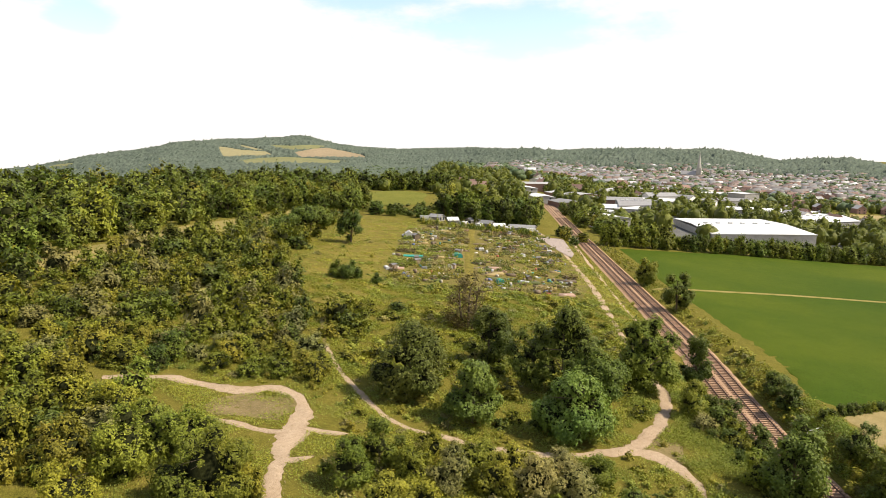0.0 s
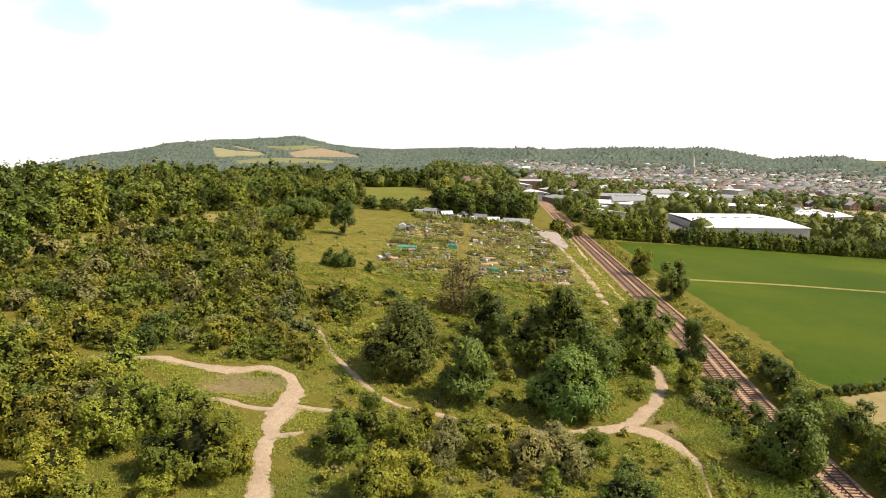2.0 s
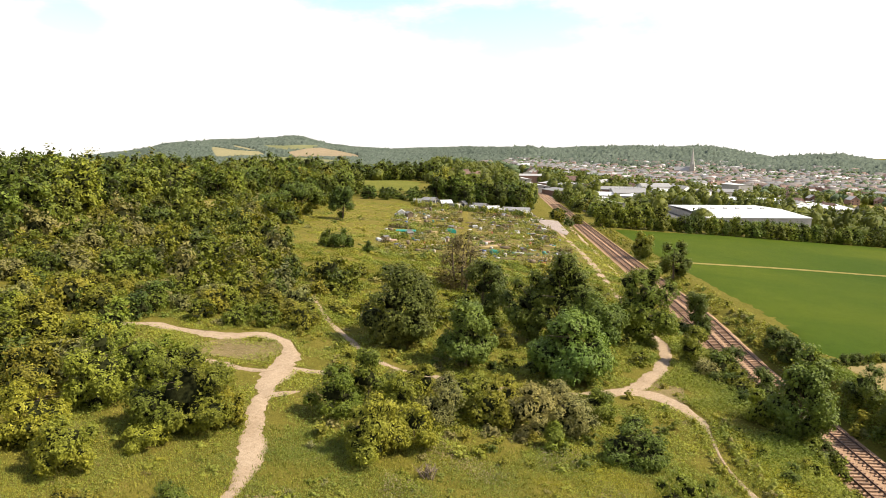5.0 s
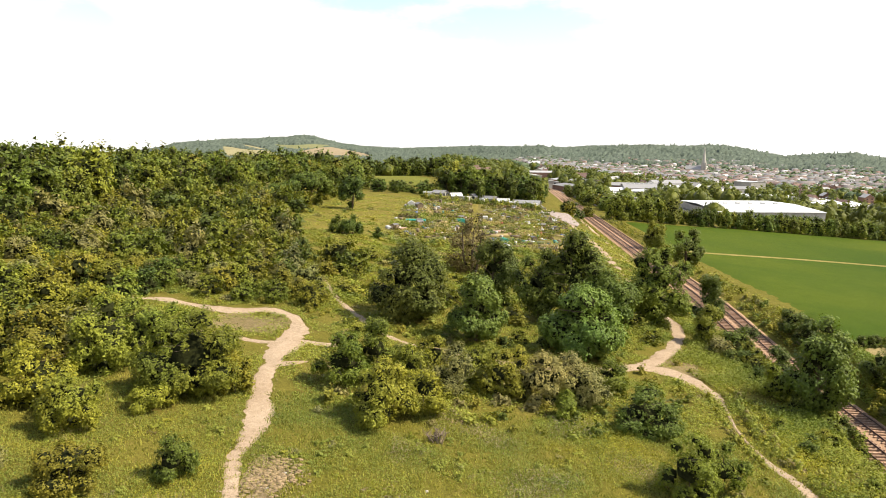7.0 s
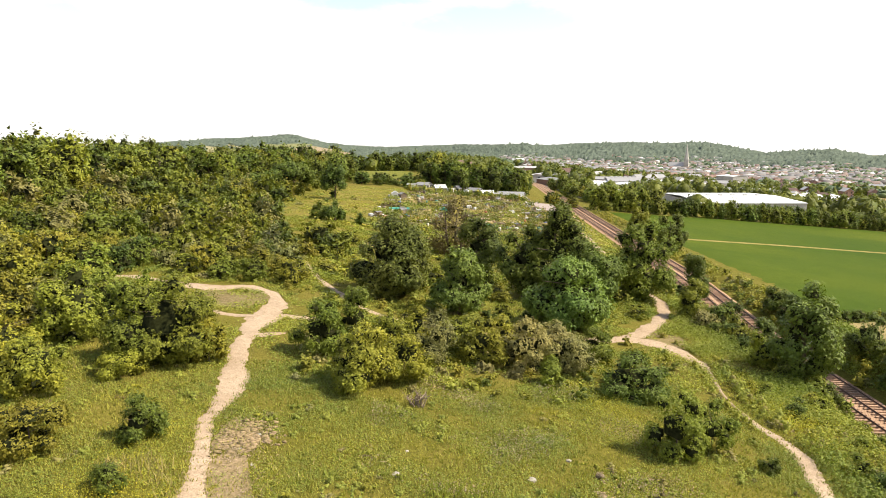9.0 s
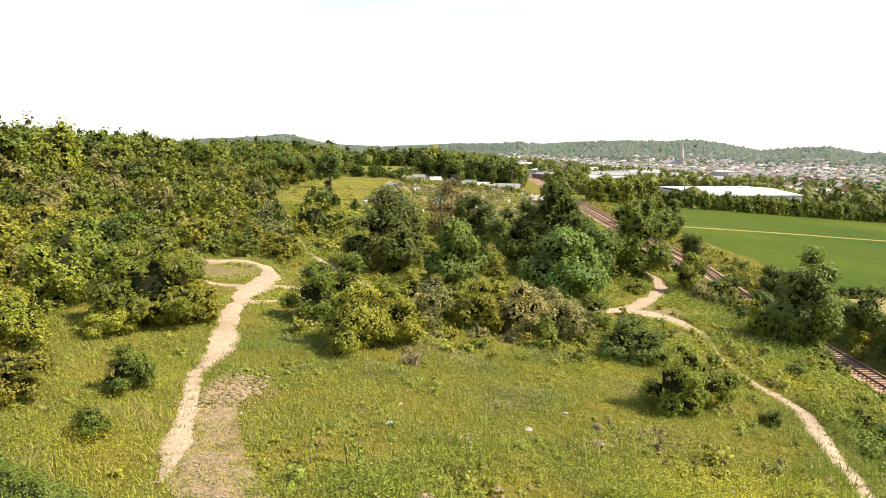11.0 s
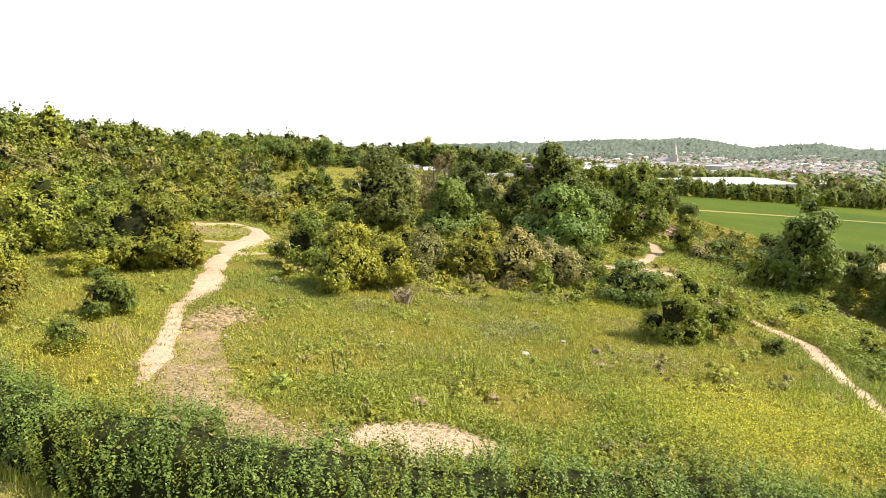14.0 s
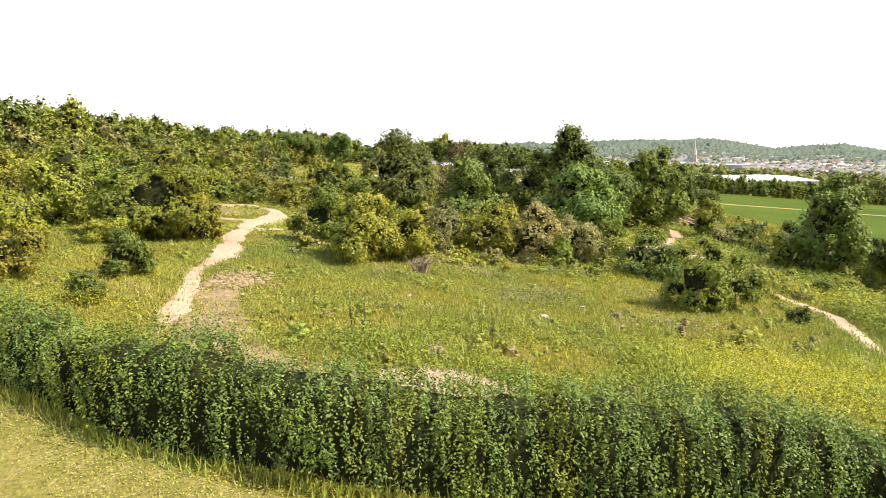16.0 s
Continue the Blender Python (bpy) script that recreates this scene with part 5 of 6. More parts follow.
bv, bf = ball(1)
m = 260
cx, cy, cs = q.normal(-10.45, 0.75, m), q.normal(33.6, 1.1, m), q.uniform(0.05, 0.17, m)
off = free_mask(cx, cy, 0.0)
cx, cy, cs = cx[off], cy[off], cs[off]
v = bv[None] * (1 + q.normal(0, 0.22, (len(cx), len(bv), 1))) * np.stack([cs * 1.5, cs, cs * 0.7], 1)[:, None] + np.stack([cx, cy, land_n(cx, cy) + 0.03], 1)[:, None]
tagged(new("soil_clods", mesh_np("soil_clods", v.reshape(-1, 3), (bf[None] + np.arange(len(cx))[:, None, None] * len(bv)).reshape(-1, 3), [M_WORN])), "pale clods of dug earth beside the path", "earth", kind="stuff")


def flowers(name, n, cx, cy, sx, sy, height, seed, label):
    q = np.random.default_rng(seed)
    x, y = q.normal(cx, sx, n), q.normal(cy, sy, n)
    keep = free_mask(x, y, 0.1) & behind_hedge(x, y)
    x, y = x[keep], y[keep]
    z = land_n(x, y) + height * q.uniform(0.35, 1, len(x))
    v, f = blades_np(np.stack([x, y, z], 1), unit(q.normal(0, 0.4, (len(x), 3)) + [0, 0, 1]), 0.04, q, 1.2)
    return tagged(new(name, mesh_np(name, v, f, [L_FLOWER])), label, "flowers", kind="stuff")


flowers("ragwort", 24000, 14.5, 24.0, 4.0, 2.2, 0.6, 1, "drift of bright yellow ragwort flowers")
flowers("ragwort_bank", 15000, 24.9, 45.5, 1.5, 6.0, 0.75, 2, "yellow flowers along the bank path")
flowers("ragwort_bush", 4600, 11.0, 42.0, 1.6, 2.4, 0.5, 3, "yellow flowers beside the dark bush")
flowers("ragwort_path", 2600, -15.2, 29.0, 1.2, 3.6, 0.5, 4, "yellow flowers beside the sandy path")
flowers("ragwort_hedge", 3200, -13.4, 26.2, 1.5, 1.6, 0.9, 6, "tall yellow weeds between path and hedge")
blades("pale_weeds", 420, (-16, -10.8, 23.5, 30), 0.5, L_STRAW, "tall bleached weeds beside the path", 27, 0.2, 5, 0.1, 0.22)
flowers("ragwort_thin", 1800, 4.0, 27.0, 8.0, 5.0, 0.4, 5, "scattered small yellow flowers")
# low clumps of herbs in the meadow
HERB_KINDS = [(L_WEED, "leafy green herb clump"), (L_MID, "dark green herb clump"), (L_YELLOW, "yellow-green herb clump"), (L_PURPLE, "faded brownish seed-head clump"), (L_RUST, "rusty brown dock clump"), (L_GREY, "grey-green herb clump")]
HERB = [plant("herb_clump", 700 + i, 1.6, 1.1, mat, 70, 0.14, 4, label + " in the meadow", "herb", "meadow herbs", -0.3, "dome", 0.05, 1, 0.35, 0.6, 1.0, 0.8, 2, 1) for i, (mat, label) in enumerate(HERB_KINDS)]
for h_ob, (x, y, s, t) in zip(HERB, ((-5.4, 24.6, 0.9, 0.8), (13.9, 29.5, 1.1, 1.1), (-12.3, 23.9, 0.6, 0.5), (8.4, 30.2, 0.8, 0.35), (11.2, 30.2, 0.7, 0.8), (16.4, 28.6, 0.9, 1.0))):
    stand(h_ob, x, y, x, s, t, 0.05)
HERBS = []


def herb_ok(x, y):
    return bool(behind_hedge(np.array([x]), np.array([y]))[0]) and bare_amount(x, y) < 0.3 and math.sin(x * 0.8 + 2 * math.sin(y * 0.37)) + math.sin(y * 0.71 + 1.7 * math.sin(x * 0.5)) > 0.2


scatter(HERB, (5, 4, 2, 0.2, 0.05, 0.6), (-12, 18, 22, 46), 1.0, (0.25, 0.62), (0.35, 0.9), set(), 71, 0.15, 330, 0.05, herb_ok, HERBS)
scatter(HERB, (4, 3, 4, 0.2, 0.1, 0.6), (-30, 26, -14, 46), 1.1, (0.25, 0.7), (0.4, 0.9), set(), 72, 0.15, 110, 0.05, herb_ok, HERBS)
scatter(HERB, (4, 3, 5, 0.6, 0.3, 1), (22.6, 26, 35, 62), 0.95, (0.35, 0.85), (0.6, 1.3), set(), 73, 0.1, 260, 0.05, None, HERBS)
scatter(HERB, (4, 4, 1, 1, 0.3, 1), (-6, 17.5, 8, 26), 0.8, (0.3, 0.7), (0.5, 1.2), set(), 74, 0.1, 110, 0.05, herb_ok, HERBS)
scatter(HERB, (3, 3, 1, 3, 0.8, 3), (7, 27, 20, 33), 0.9, (0.3, 0.6), (0.5, 1.0), set(), 75, 0.1, 60, 0.05, herb_ok, HERBS)
for i in range(48):
    y = 41.2 + i * 0.30
    x = float(np.interp(y, [39, 42.5, 46.5, 50.5, 54.6, 56], [22.6, 21.9, 22, 22.7, 23.5, 23.4])) + (rnd.uniform(0.9, 1.9) if i % 3 else -rnd.uniform(0.7, 1.0))
    s = rnd.uniform(0.6, 1.0) * (1 if i % 3 else 0.75)
    HERBS.append((rnd.choice((0, 0, 1, 2, 2, 5)), x, y, rnd.uniform(0, 6), s, s * rnd.uniform(1.0, 1.4), 0.05))
joined("meadow_herbs", HERB, HERBS, "clumps of green, grey and faded herbs", "herbs")
# lawn before the hedge
q = np.random.default_rng(21)
n = 120000
x, y = q.uniform(-26, 6, n), q.uniform(9, 26, n)
keep = y < np.interp(x, HEDGE[:, 0], HEDGE[:, 1]) - 1.1
x, y = x[keep], y[keep]
v, f = blades_np(np.stack([x, y, land_n(x, y) + 0.06 + 0.04 * q.random(len(x))], 1), unit(q.normal(0, 0.6, (len(x), 3)) + [0, 0, 1]), 0.026, q, 2.6)
tagged(new("lawn_grass", mesh_np("lawn_grass", v, f, [L_WEED, L_GRASS, L_STRAW], q.choice(3, len(f), p=[0.3, 0.4, 0.3]))), "short dry grass of the lawn", "grass", kind="stuff")
m = 9000
i = q.integers(0, len(HEDGE), m)
b = np.concatenate([HEDGE[i], np.zeros((m, 1))], 1) + hn[i] * (hedge_half(i) + np.abs(q.normal(0, 0.35, m)))[:, None]
b[:, 2] = land_n(b[:, 0], b[:, 1])
side = unit(np.stack([q.normal(0, 1, m), q.normal(0, 1, m), 0 * q.random(m)], 1)) * 0.022
tip = b + np.stack([q.normal(0, 0.1, m), q.normal(0, 0.1, m), q.uniform(0.15, 0.5, m)], 1)
tagged(new("hedge_foot_grass", mesh_np("hedge_foot_grass", np.stack([b - side, b + side, tip], 1).reshape(-1, 3), np.arange(3 * m).reshape(-1, 3), [L_WEED, L_GRASS], q.random(m) > 0.5)),
       "long grass along the foot of the hedge", "grass", kind="stuff")

# stones, saplings and a dead shrub in the meadow
M_STONE = plain_mat("chalk_stone", (0.27, 0.24, 0.19), 0.9, 0, 0.2, 3)
for i, (x, y, s) in enumerate(((-2.0, 30.6, 0.28), (5.0, 31.6, 0.30), (1.4, 30.0, 0.16), (2.4, 27.2, 0.18), (-1.6, 33.6, 0.14), (7.4, 34.0, 0.18), (-9.2, 30.4, 0.12), (-10.2, 32.1, 0.16), (-8.4, 26.0, 0.1), (-9.7, 33.9, 0.14))):
    bm = bmesh.new()
    bmesh.ops.create_icosphere(bm, subdivisions=2, radius=s)
    for v in bm.verts:
        v.co = v.co * (1 + 0.35 * noise.noise(v.co * (1.5 / s) + Vector((i * 3.1, 0, 0))))
        v.co.z *= 0.55
    o = new("stone", bm_mesh("stone", bm, M_STONE))
    tagged(o, "pale chalk stone lying in the grass", "stone", "stones in the meadow")
    stand(o, x, y, i, 0.85, 0.8, -0.02)
dead = new("dead_shrub")
bm = bmesh.new()
r2 = random.Random(3)
for k in range(16):
    an, ln = r2.uniform(0, 6.28), r2.uniform(0.6, 1.2)
    p = Vector((r2.uniform(-0.4, 0.4), r2.uniform(-0.3, 0.3), 0))
    q1 = p + Vector((math.cos(an) * 0.3, math.sin(an) * 0.3, ln * 0.6))
    tube(bm, p, q1, 0.05, 0.035, 5)
    for _ in range(3):
        tube(bm, q1, q1 + Vector((r2.uniform(-0.5, 0.5), r2.uniform(-0.5, 0.5), r2.uniform(0.1, 0.5))), 0.03, 0.008, 4)
part("branch_tangle", bm_mesh("branch_tangle", bm, M_TWIG), dead)
tagged(dead, "bleached dead shrub with bare branches", "dead shrub")
stand(dead, -1.2, 40.0)
for i, (x, y, h) in enumerate(((-5.1, 26.0, 1.9), (-3.6, 26.4, 2.1), (-3.0, 25.6, 1.7), (1.6, 25.8, 1.9), (2.1, 26.2, 1.6), (7.4, 25.0, 1.2))):
    gs = np.random.default_rng(500 + i)
    root = new("sapling")
    bm = bmesh.new()
    pts = []
    for k in range(4):
        tip = Vector((gs.normal(0, 0.22), gs.normal(0, 0.22), h * gs.uniform(0.7, 1)))
        tube(bm, (0, 0, -0.05), tip, 0.018, 0.006, 4)
        pts += [np.array(tip) * f for f in gs.uniform(0.25, 1, 16)]
    part("stalk", bm_mesh("stalk", bm, M_BARK), root)
    pts = np.array(pts) + gs.normal(0, 0.05, (64, 3))
    v, f = leaves_np(pts, unit(gs.normal(0, 1, (64, 3)) + [0, 0, 0.5]), 0.10, gs, 1.8)
    part("foliage", mesh_np("foliage", v, f, [L_WEED]), root)
    tagged(root, "thin young sapling with sparse leaves", "sapling", "saplings in the meadow")
    stand(root, x, y, i)

# ------------------------------------------------------------ allotments
M_TIMBER = plain_mat("weathered_timber", (0.20, 0.15, 0.10), 0.85, 0, 0.3, 3, 0.35)
M_FELT = plain_mat("roof_felt", (0.13, 0.125, 0.12), 0.9, 0, 0.25, 3, 0.3)
M_NET = plain_mat("teal_netting", (0.02, 0.22, 0.17), 0.7, 0, 0.2, 4, 0.1)
M_WHITE = plain_mat("white_sheeting", (0.42, 0.42, 0.40), 0.6, 0, 0.12, 2, 0.1)
M_POST = plain_mat("grey_post", (0.30, 0.27, 0.22), 0.85, 0, 0.2, 4)


def gable(bm, x0, y0, x1, y1, z0, zt, over=0.2, thick=0.12, mat=0):
    """A gable roof with thickness, its ridge along y."""
    xm = (x0 + x1) / 2
    for sgn, xe in ((-1, x0 - over), (1, x1 + over)):
        drop = (zt - z0) * over / ((x1 - x0) / 2)
        q = [(xe, y0 - over, z0 - drop), (xm, y0 - over, zt), (xm, y1 + over, zt), (xe, y1 + over, z0 - drop)]
        lo = [bm.verts.new(p) for p in q]
        hi = [bm.verts.new((p[0], p[1], p[2] + thick)) for p in q]
        for f in ((lo[::-1]), hi, (lo[0], lo[1], hi[1], hi[0]), (lo[1], lo[2], hi[2], hi[1]), (lo[2], lo[3], hi[3], hi[2]), (lo[3], lo[0], hi[0], hi[3])):
            bm.faces.new(f).material_index = mat


def gable_walls(bm, x0, y0, x1, y1, h, zt):
    xm = (x0 + x1) / 2
    lo = [bm.verts.new(p) for p in ((x0, y0, -0.3), (x1, y0, -0.3), (x1, y1, -0.3), (x0, y1, -0.3))]
    hi = [bm.verts.new(p) for p in ((x0, y0, h), (x1, y0, h), (x1, y1, h), (x0, y1, h))]
    a, b = bm.verts.new((xm, y0, zt)), bm.verts.new((xm, y1, zt))
    bm.faces.new((lo[0], lo[1], hi[1], a, hi[0]))
    bm.faces.new((lo[1], lo[2], hi[2], hi[1]))
    bm.faces.new((lo[2], lo[3], hi[3], b, hi[2]))
    bm.faces.new((lo[3], lo[0], hi[0], hi[3]))
    bm.faces.new(lo[::-1])
    bm.faces.new((hi[0], a, b, hi[3]))
    bm.faces.new((a, hi[1], hi[2], b))


def garden_shed():
    root = new("garden_shed")
    bm = bmesh.new()
    gable_walls(bm, -0.9, -1.2, 0.9, 1.2, 1.8, 2.25)
    part("wall", bm_mesh("wall", bm, M_TIMBER), root)
    bm = bmesh.new()
    gable(bm, -0.9, -1.2, 0.9, 1.2, 1.82, 2.28, 0.15, 0.05)
    part("roof", bm_mesh("roof", bm, M_FELT), root)
    bm = bmesh.new()
    add_box(bm, -0.38, -1.25, 0.02, 0.38, -1.2, 1.75)
    part("door", bm_mesh("door", bm, M_TIMBER), root)
    return tagged(root, "small weathered timber shed on an allotment", "shed", "allotment sheds")


def net_cage(w, l, h, mat, name, label, cat):
    root = new(name)
    for x in (-w / 2, w / 2):
        for y in (-l / 2, 0, l / 2):
            bm = bmesh.new()
            add_box(bm, x - 0.04, y - 0.04, -0.2, x + 0.04, y + 0.04, h)
            part("post", bm_mesh("post", bm, M_POST), root)
    bm = bmesh.new()
    n = 8
    ring = []
    for y in np.linspace(-l / 2, l / 2, 5):
        ring.append([bm.verts.new((-w / 2 * math.cos(math.pi * k / n) * (1 if k not in (0, n) else 1), y, h * (0.15 + 0.95 * math.sin(math.pi * k / n) ** 0.5) if 0 < k < n else 0)) for k in range(n + 1)])
    for r1, r2 in zip(ring, ring[1:]):
        for k in range(n):
            bm.faces.new((r1[k], r1[k + 1], r2[k + 1], r2[k]))
    bm.faces.new(ring[0])
    bm.faces.new(ring[-1][::-1])
    part("cover", bm_mesh("cover", bm, mat), root)
    return tagged(root, label, cat, "allotment covers")


def greenhouse():
    root = new("greenhouse")
    bm = bmesh.new()
    gable_walls(bm, -1.1, -1.6, 1.1, 1.6, 1.5, 2.2)
    gl = bm_mesh("pane", bm, M_WHITE)
    part("panes", gl, root).name = "glazing"
    for x in (-1.12, 1.12):
        bm = bmesh.new()
        add_box(bm, x - 0.03, -1.63, 1.48, x + 0.03, 1.63, 1.55)
        part("frame_bar", bm_mesh("frame_bar", bm, M_POST), root)
    return tagged(root, "small pale greenhouse on an allotment", "greenhouse", "allotment greenhouses")


def on_plot(x, y):
    return -13 + max(0, (y - 204) * 0.06) < x < 29 + (y - 136) * 0.07 and abs(x - (4.9 + 0.042 * (y - 137))) > 1.9 and y < 236 + 0.28 * x


ra = random.Random(31)
shed0 = garden_shed()
stand(shed0, -9.0, 196, 0.4)
house0 = greenhouse()
stand(house0, -11.5, 201, 0.1)
n_shed = 0
while n_shed < 26:
    x, y = ra.uniform(-13, 36), ra.uniform(136, 244)
    if on_plot(x, y):
        n_shed += 1
        if n_shed % 4:
            place_copy(shed0, x, y, ra.uniform(0, 6.28), ra.uniform(0.45, 0.7), ra.uniform(0.45, 0.65))
        else:
            place_copy(house0, x, y, ra.uniform(0, 6.28), ra.uniform(0.4, 0.55), ra.uniform(0.4, 0.52))
for x, y, w, l, h, turn in ((3.0, 173.5, 2.4, 2.6, 1.0, 0.2), (-8.5, 165.5, 2.0, 5.0, 0.6, 1.5), (12.0, 143.0, 1.6, 1.9, 1.0, 0.3), (20.5, 160, 1.4, 2.6, 0.4, 1.2)):
    stand(net_cage(w, l, h, M_NET, "netting_cage", "teal netting cage over allotment crops", "netting cage"), x, y, turn)
for x, y, w, l, h, turn in ((-13.6, 146, 1.0, 2.6, 0.6, 0.3), (-12.2, 150, 1.0, 2.0, 0.5, 0.5), (-12.0, 202, 1.6, 3.0, 0.9, 1.2), (18, 147, 1.0, 2.0, 0.5, 1.0), (23, 143, 0.9, 2.0, 0.4, 0.2), (27, 146, 1.0, 2.0, 0.5, 0.9)):
    stand(net_cage(w, l, h, M_WHITE, "polytunnel", "low white polytunnel on an allotment", "polytunnel"), x, y, turn)

# beds, edging boards and small clutter, then the crops on them
M_CLUTTER = island_mat("garden_clutter", [(0.0, (0.42, 0.42, 0.40)), (0.16, (0.16, 0.12, 0.08)), (0.46, (0.26, 0.27, 0.28)), (0.64, (0.05, 0.16, 0.14)), (0.74, (0.45, 0.40, 0.32)), (0.9, (0.10, 0.13, 0.24)), (0.95, (0.30, 0.10, 0.06))])
M_BED = island_mat("bed_soil", [(0.0, (0.085, 0.060, 0.032)), (0.18, (0.14, 0.10, 0.05)), (0.34, (0.24, 0.18, 0.075)), (0.5, (0.085, 0.088, 0.02)), (0.68, (0.13, 0.115, 0.03)), (0.82, (0.055, 0.065, 0.016)), (0.93, (0.26, 0.17, 0.12))])
M_YARD = earth_mat("yard_surface", [(0.3, (0.23, 0.185, 0.16)), (0.7, (0.30, 0.245, 0.215))], [(0.3, (0.19, 0.155, 0.13)), (0.7, (0.33, 0.28, 0.25))], 0.1, 1.2)
q = np.random.default_rng(8)
vs, bs, crop_p, crop_k = [], [], [], []
y = 137.5
while y < 246:
    deep = q.uniform(1.0, 1.9)
    x = -14 + q.uniform(0, 1.5)
    while x < 37:
        wide = q.uniform(0.8, 2.6)
        px, py = x + wide, y + q.normal(0, 0.35)
        x += 2 * wide + q.choice((0.3, 0.5, 1.2))
        if not on_plot(px, py) or q.random() < 0.12:
            continue
        z = float(land_n(px, py))
        if q.random() < 0.75:
            bs.append((px, py, z, wide * 0.94, deep * q.uniform(0.6, 0.95), q.uniform(0.30, 0.46), q.normal(0.03, 0.04)))
        kind = q.choice(7, p=[0.14, 0.18, 0.16, 0.14, 0.10, 0.16, 0.12])
        if q.random() < 0.74:
            for _ in range(int(wide * deep * q.choice((60, 100, 150)))):
                crop_p.append((px + q.uniform(-1, 1) * wide, py + q.uniform(-1, 1) * deep, z + q.uniform(0.2, q.choice((0.45, 0.8, 1.3)))))
                crop_k.append(kind)
        near = 2.4 if (px > 12 and py < 156) or px < -11 else 1.5
        for _ in range(q.poisson(near)):
            s = q.uniform(0.10, 0.34)
            vs.append((px + q.uniform(-1, 1) * wide, py + q.uniform(-1, 1) * deep, z, s, s * q.uniform(0.8, 2.2), q.uniform(0.2, 0.8), q.uniform(0, 6)))
    y += 2 * deep + q.choice((0.3, 0.4, 0.9))


def boxes_np(rows, base=0.1):
    """Many small turned boxes as arrays: x, y, z, half width, half length, height, turn."""
    r = np.array(rows)
    c, s = np.cos(r[:, 6]), np.sin(r[:, 6])
    out = []
    for zz in (0, 1):
        for a, b in ((-1, -1), (1, -1), (1, 1), (-1, 1)):
            u, w = a * r[:, 3], b * r[:, 4]
            out.append(np.stack([r[:, 0] + u * c - w * s, r[:, 1] + u * s + w * c, r[:, 2] - base + zz * (r[:, 5] + base)], 1))
    v = np.stack(out, 1).reshape(-1, 3)
    f = np.array([(0, 3, 2, 1), (4, 5, 6, 7), (0, 1, 5, 4), (1, 2, 6, 5), (2, 3, 7, 6), (3, 0, 4, 7)])
    return v, (np.arange(len(r))[:, None, None] * 8 + f).reshape(-1, 4)


tagged(new("allotment_beds", mesh_np("allotment_beds", *boxes_np(bs), [M_BED])), "raised soil beds of the allotments", "garden beds", kind="stuff")
tagged(new("allotment_clutter", mesh_np("allotment_clutter", *boxes_np(vs), [M_CLUTTER])), "water butts, boards, pots and other clutter", "garden clutter", kind="stuff")
cp = np.array(crop_p)
v, f = blades_np(cp, unit(q.normal(0, 0.6, cp.shape) + [0, 0, 1]), 0.26, q, 1.6)
tagged(new("allotment_crops", mesh_np("allotment_crops", v, f, [L_WEED, L_OLIVE, L_DARK, L_GREY, L_STRAW, L_MID, L_RUST], np.array(crop_k))), "vegetable crops and flowers of the allotments", "crops", kind="stuff")
PLOT = []
scatter(SMALL, (3, 2, 2, 2, 4, 1), (-14, 136, 37, 246), 2.8, (0.10, 0.28), (0.6, 1.2), set(), 81, 0.0, 250, 0.1, on_plot, PLOT)
joined("plot_shrubs", SMALL, PLOT, "fruit bushes and shrubs between the allotment beds", "fruit bushes")
strip("path_plots", [(4.9, 136, 2.4), (6.4, 173, 2.8), (8.5, 222, 3.2), (9.2, 238, 3.2)], 2.6, M_YELLOW, "dry mown grass path between the plots", seed=15, lift=0.2, step=3, keep=False)
patch("yard", [(33.5, 238), (36.0, 206), (38.0, 195), (40.4, 204), (43.4, 240)], M_YARD, "pinkish-grey hard-standing yard beside the railway", 0.2, 4, 0.0, 1, "yard")

# cabins and vans behind the allotments
M_CABIN = plain_mat("pale_cabin_wall", (0.25, 0.235, 0.21), 0.7, 0, 0.12, 1.5, 0.15)
M_SLATE = plain_mat("grey_roof", (0.24, 0.235, 0.23), 0.8, 0, 0.2, 1.5, 0.3)
M_GLASS = plain_mat("dark_window_glass", (0.03, 0.035, 0.04), 0.15, 0, 0.1, 2)
M_BRICK = plain_mat("red_brick_wall", (0.25, 0.15, 0.115), 0.9, 0, 0.2, 1.2, 0.3)
M_TILE = plain_mat("red_roof_tile", (0.17, 0.108, 0.085), 0.85, 0, 0.25, 1.2, 0.35)
M_RENDER = plain_mat("cream_render", (0.60, 0.57, 0.51), 0.8, 0, 0.12, 1.0, 0.2)
M_STONEW = plain_mat("grey_stone", (0.36, 0.34, 0.30), 0.85, 0, 0.2, 0.8)
M_PALEROOF = plain_mat("white_metal_roof", (0.50, 0.50, 0.485), 0.6, 0.0, 0.10, 0.15, 0.1)
M_CLAD = plain_mat("grey_cladding", (0.30, 0.285, 0.26), 0.6, 0.0, 0.15, 0.4, 0.2)


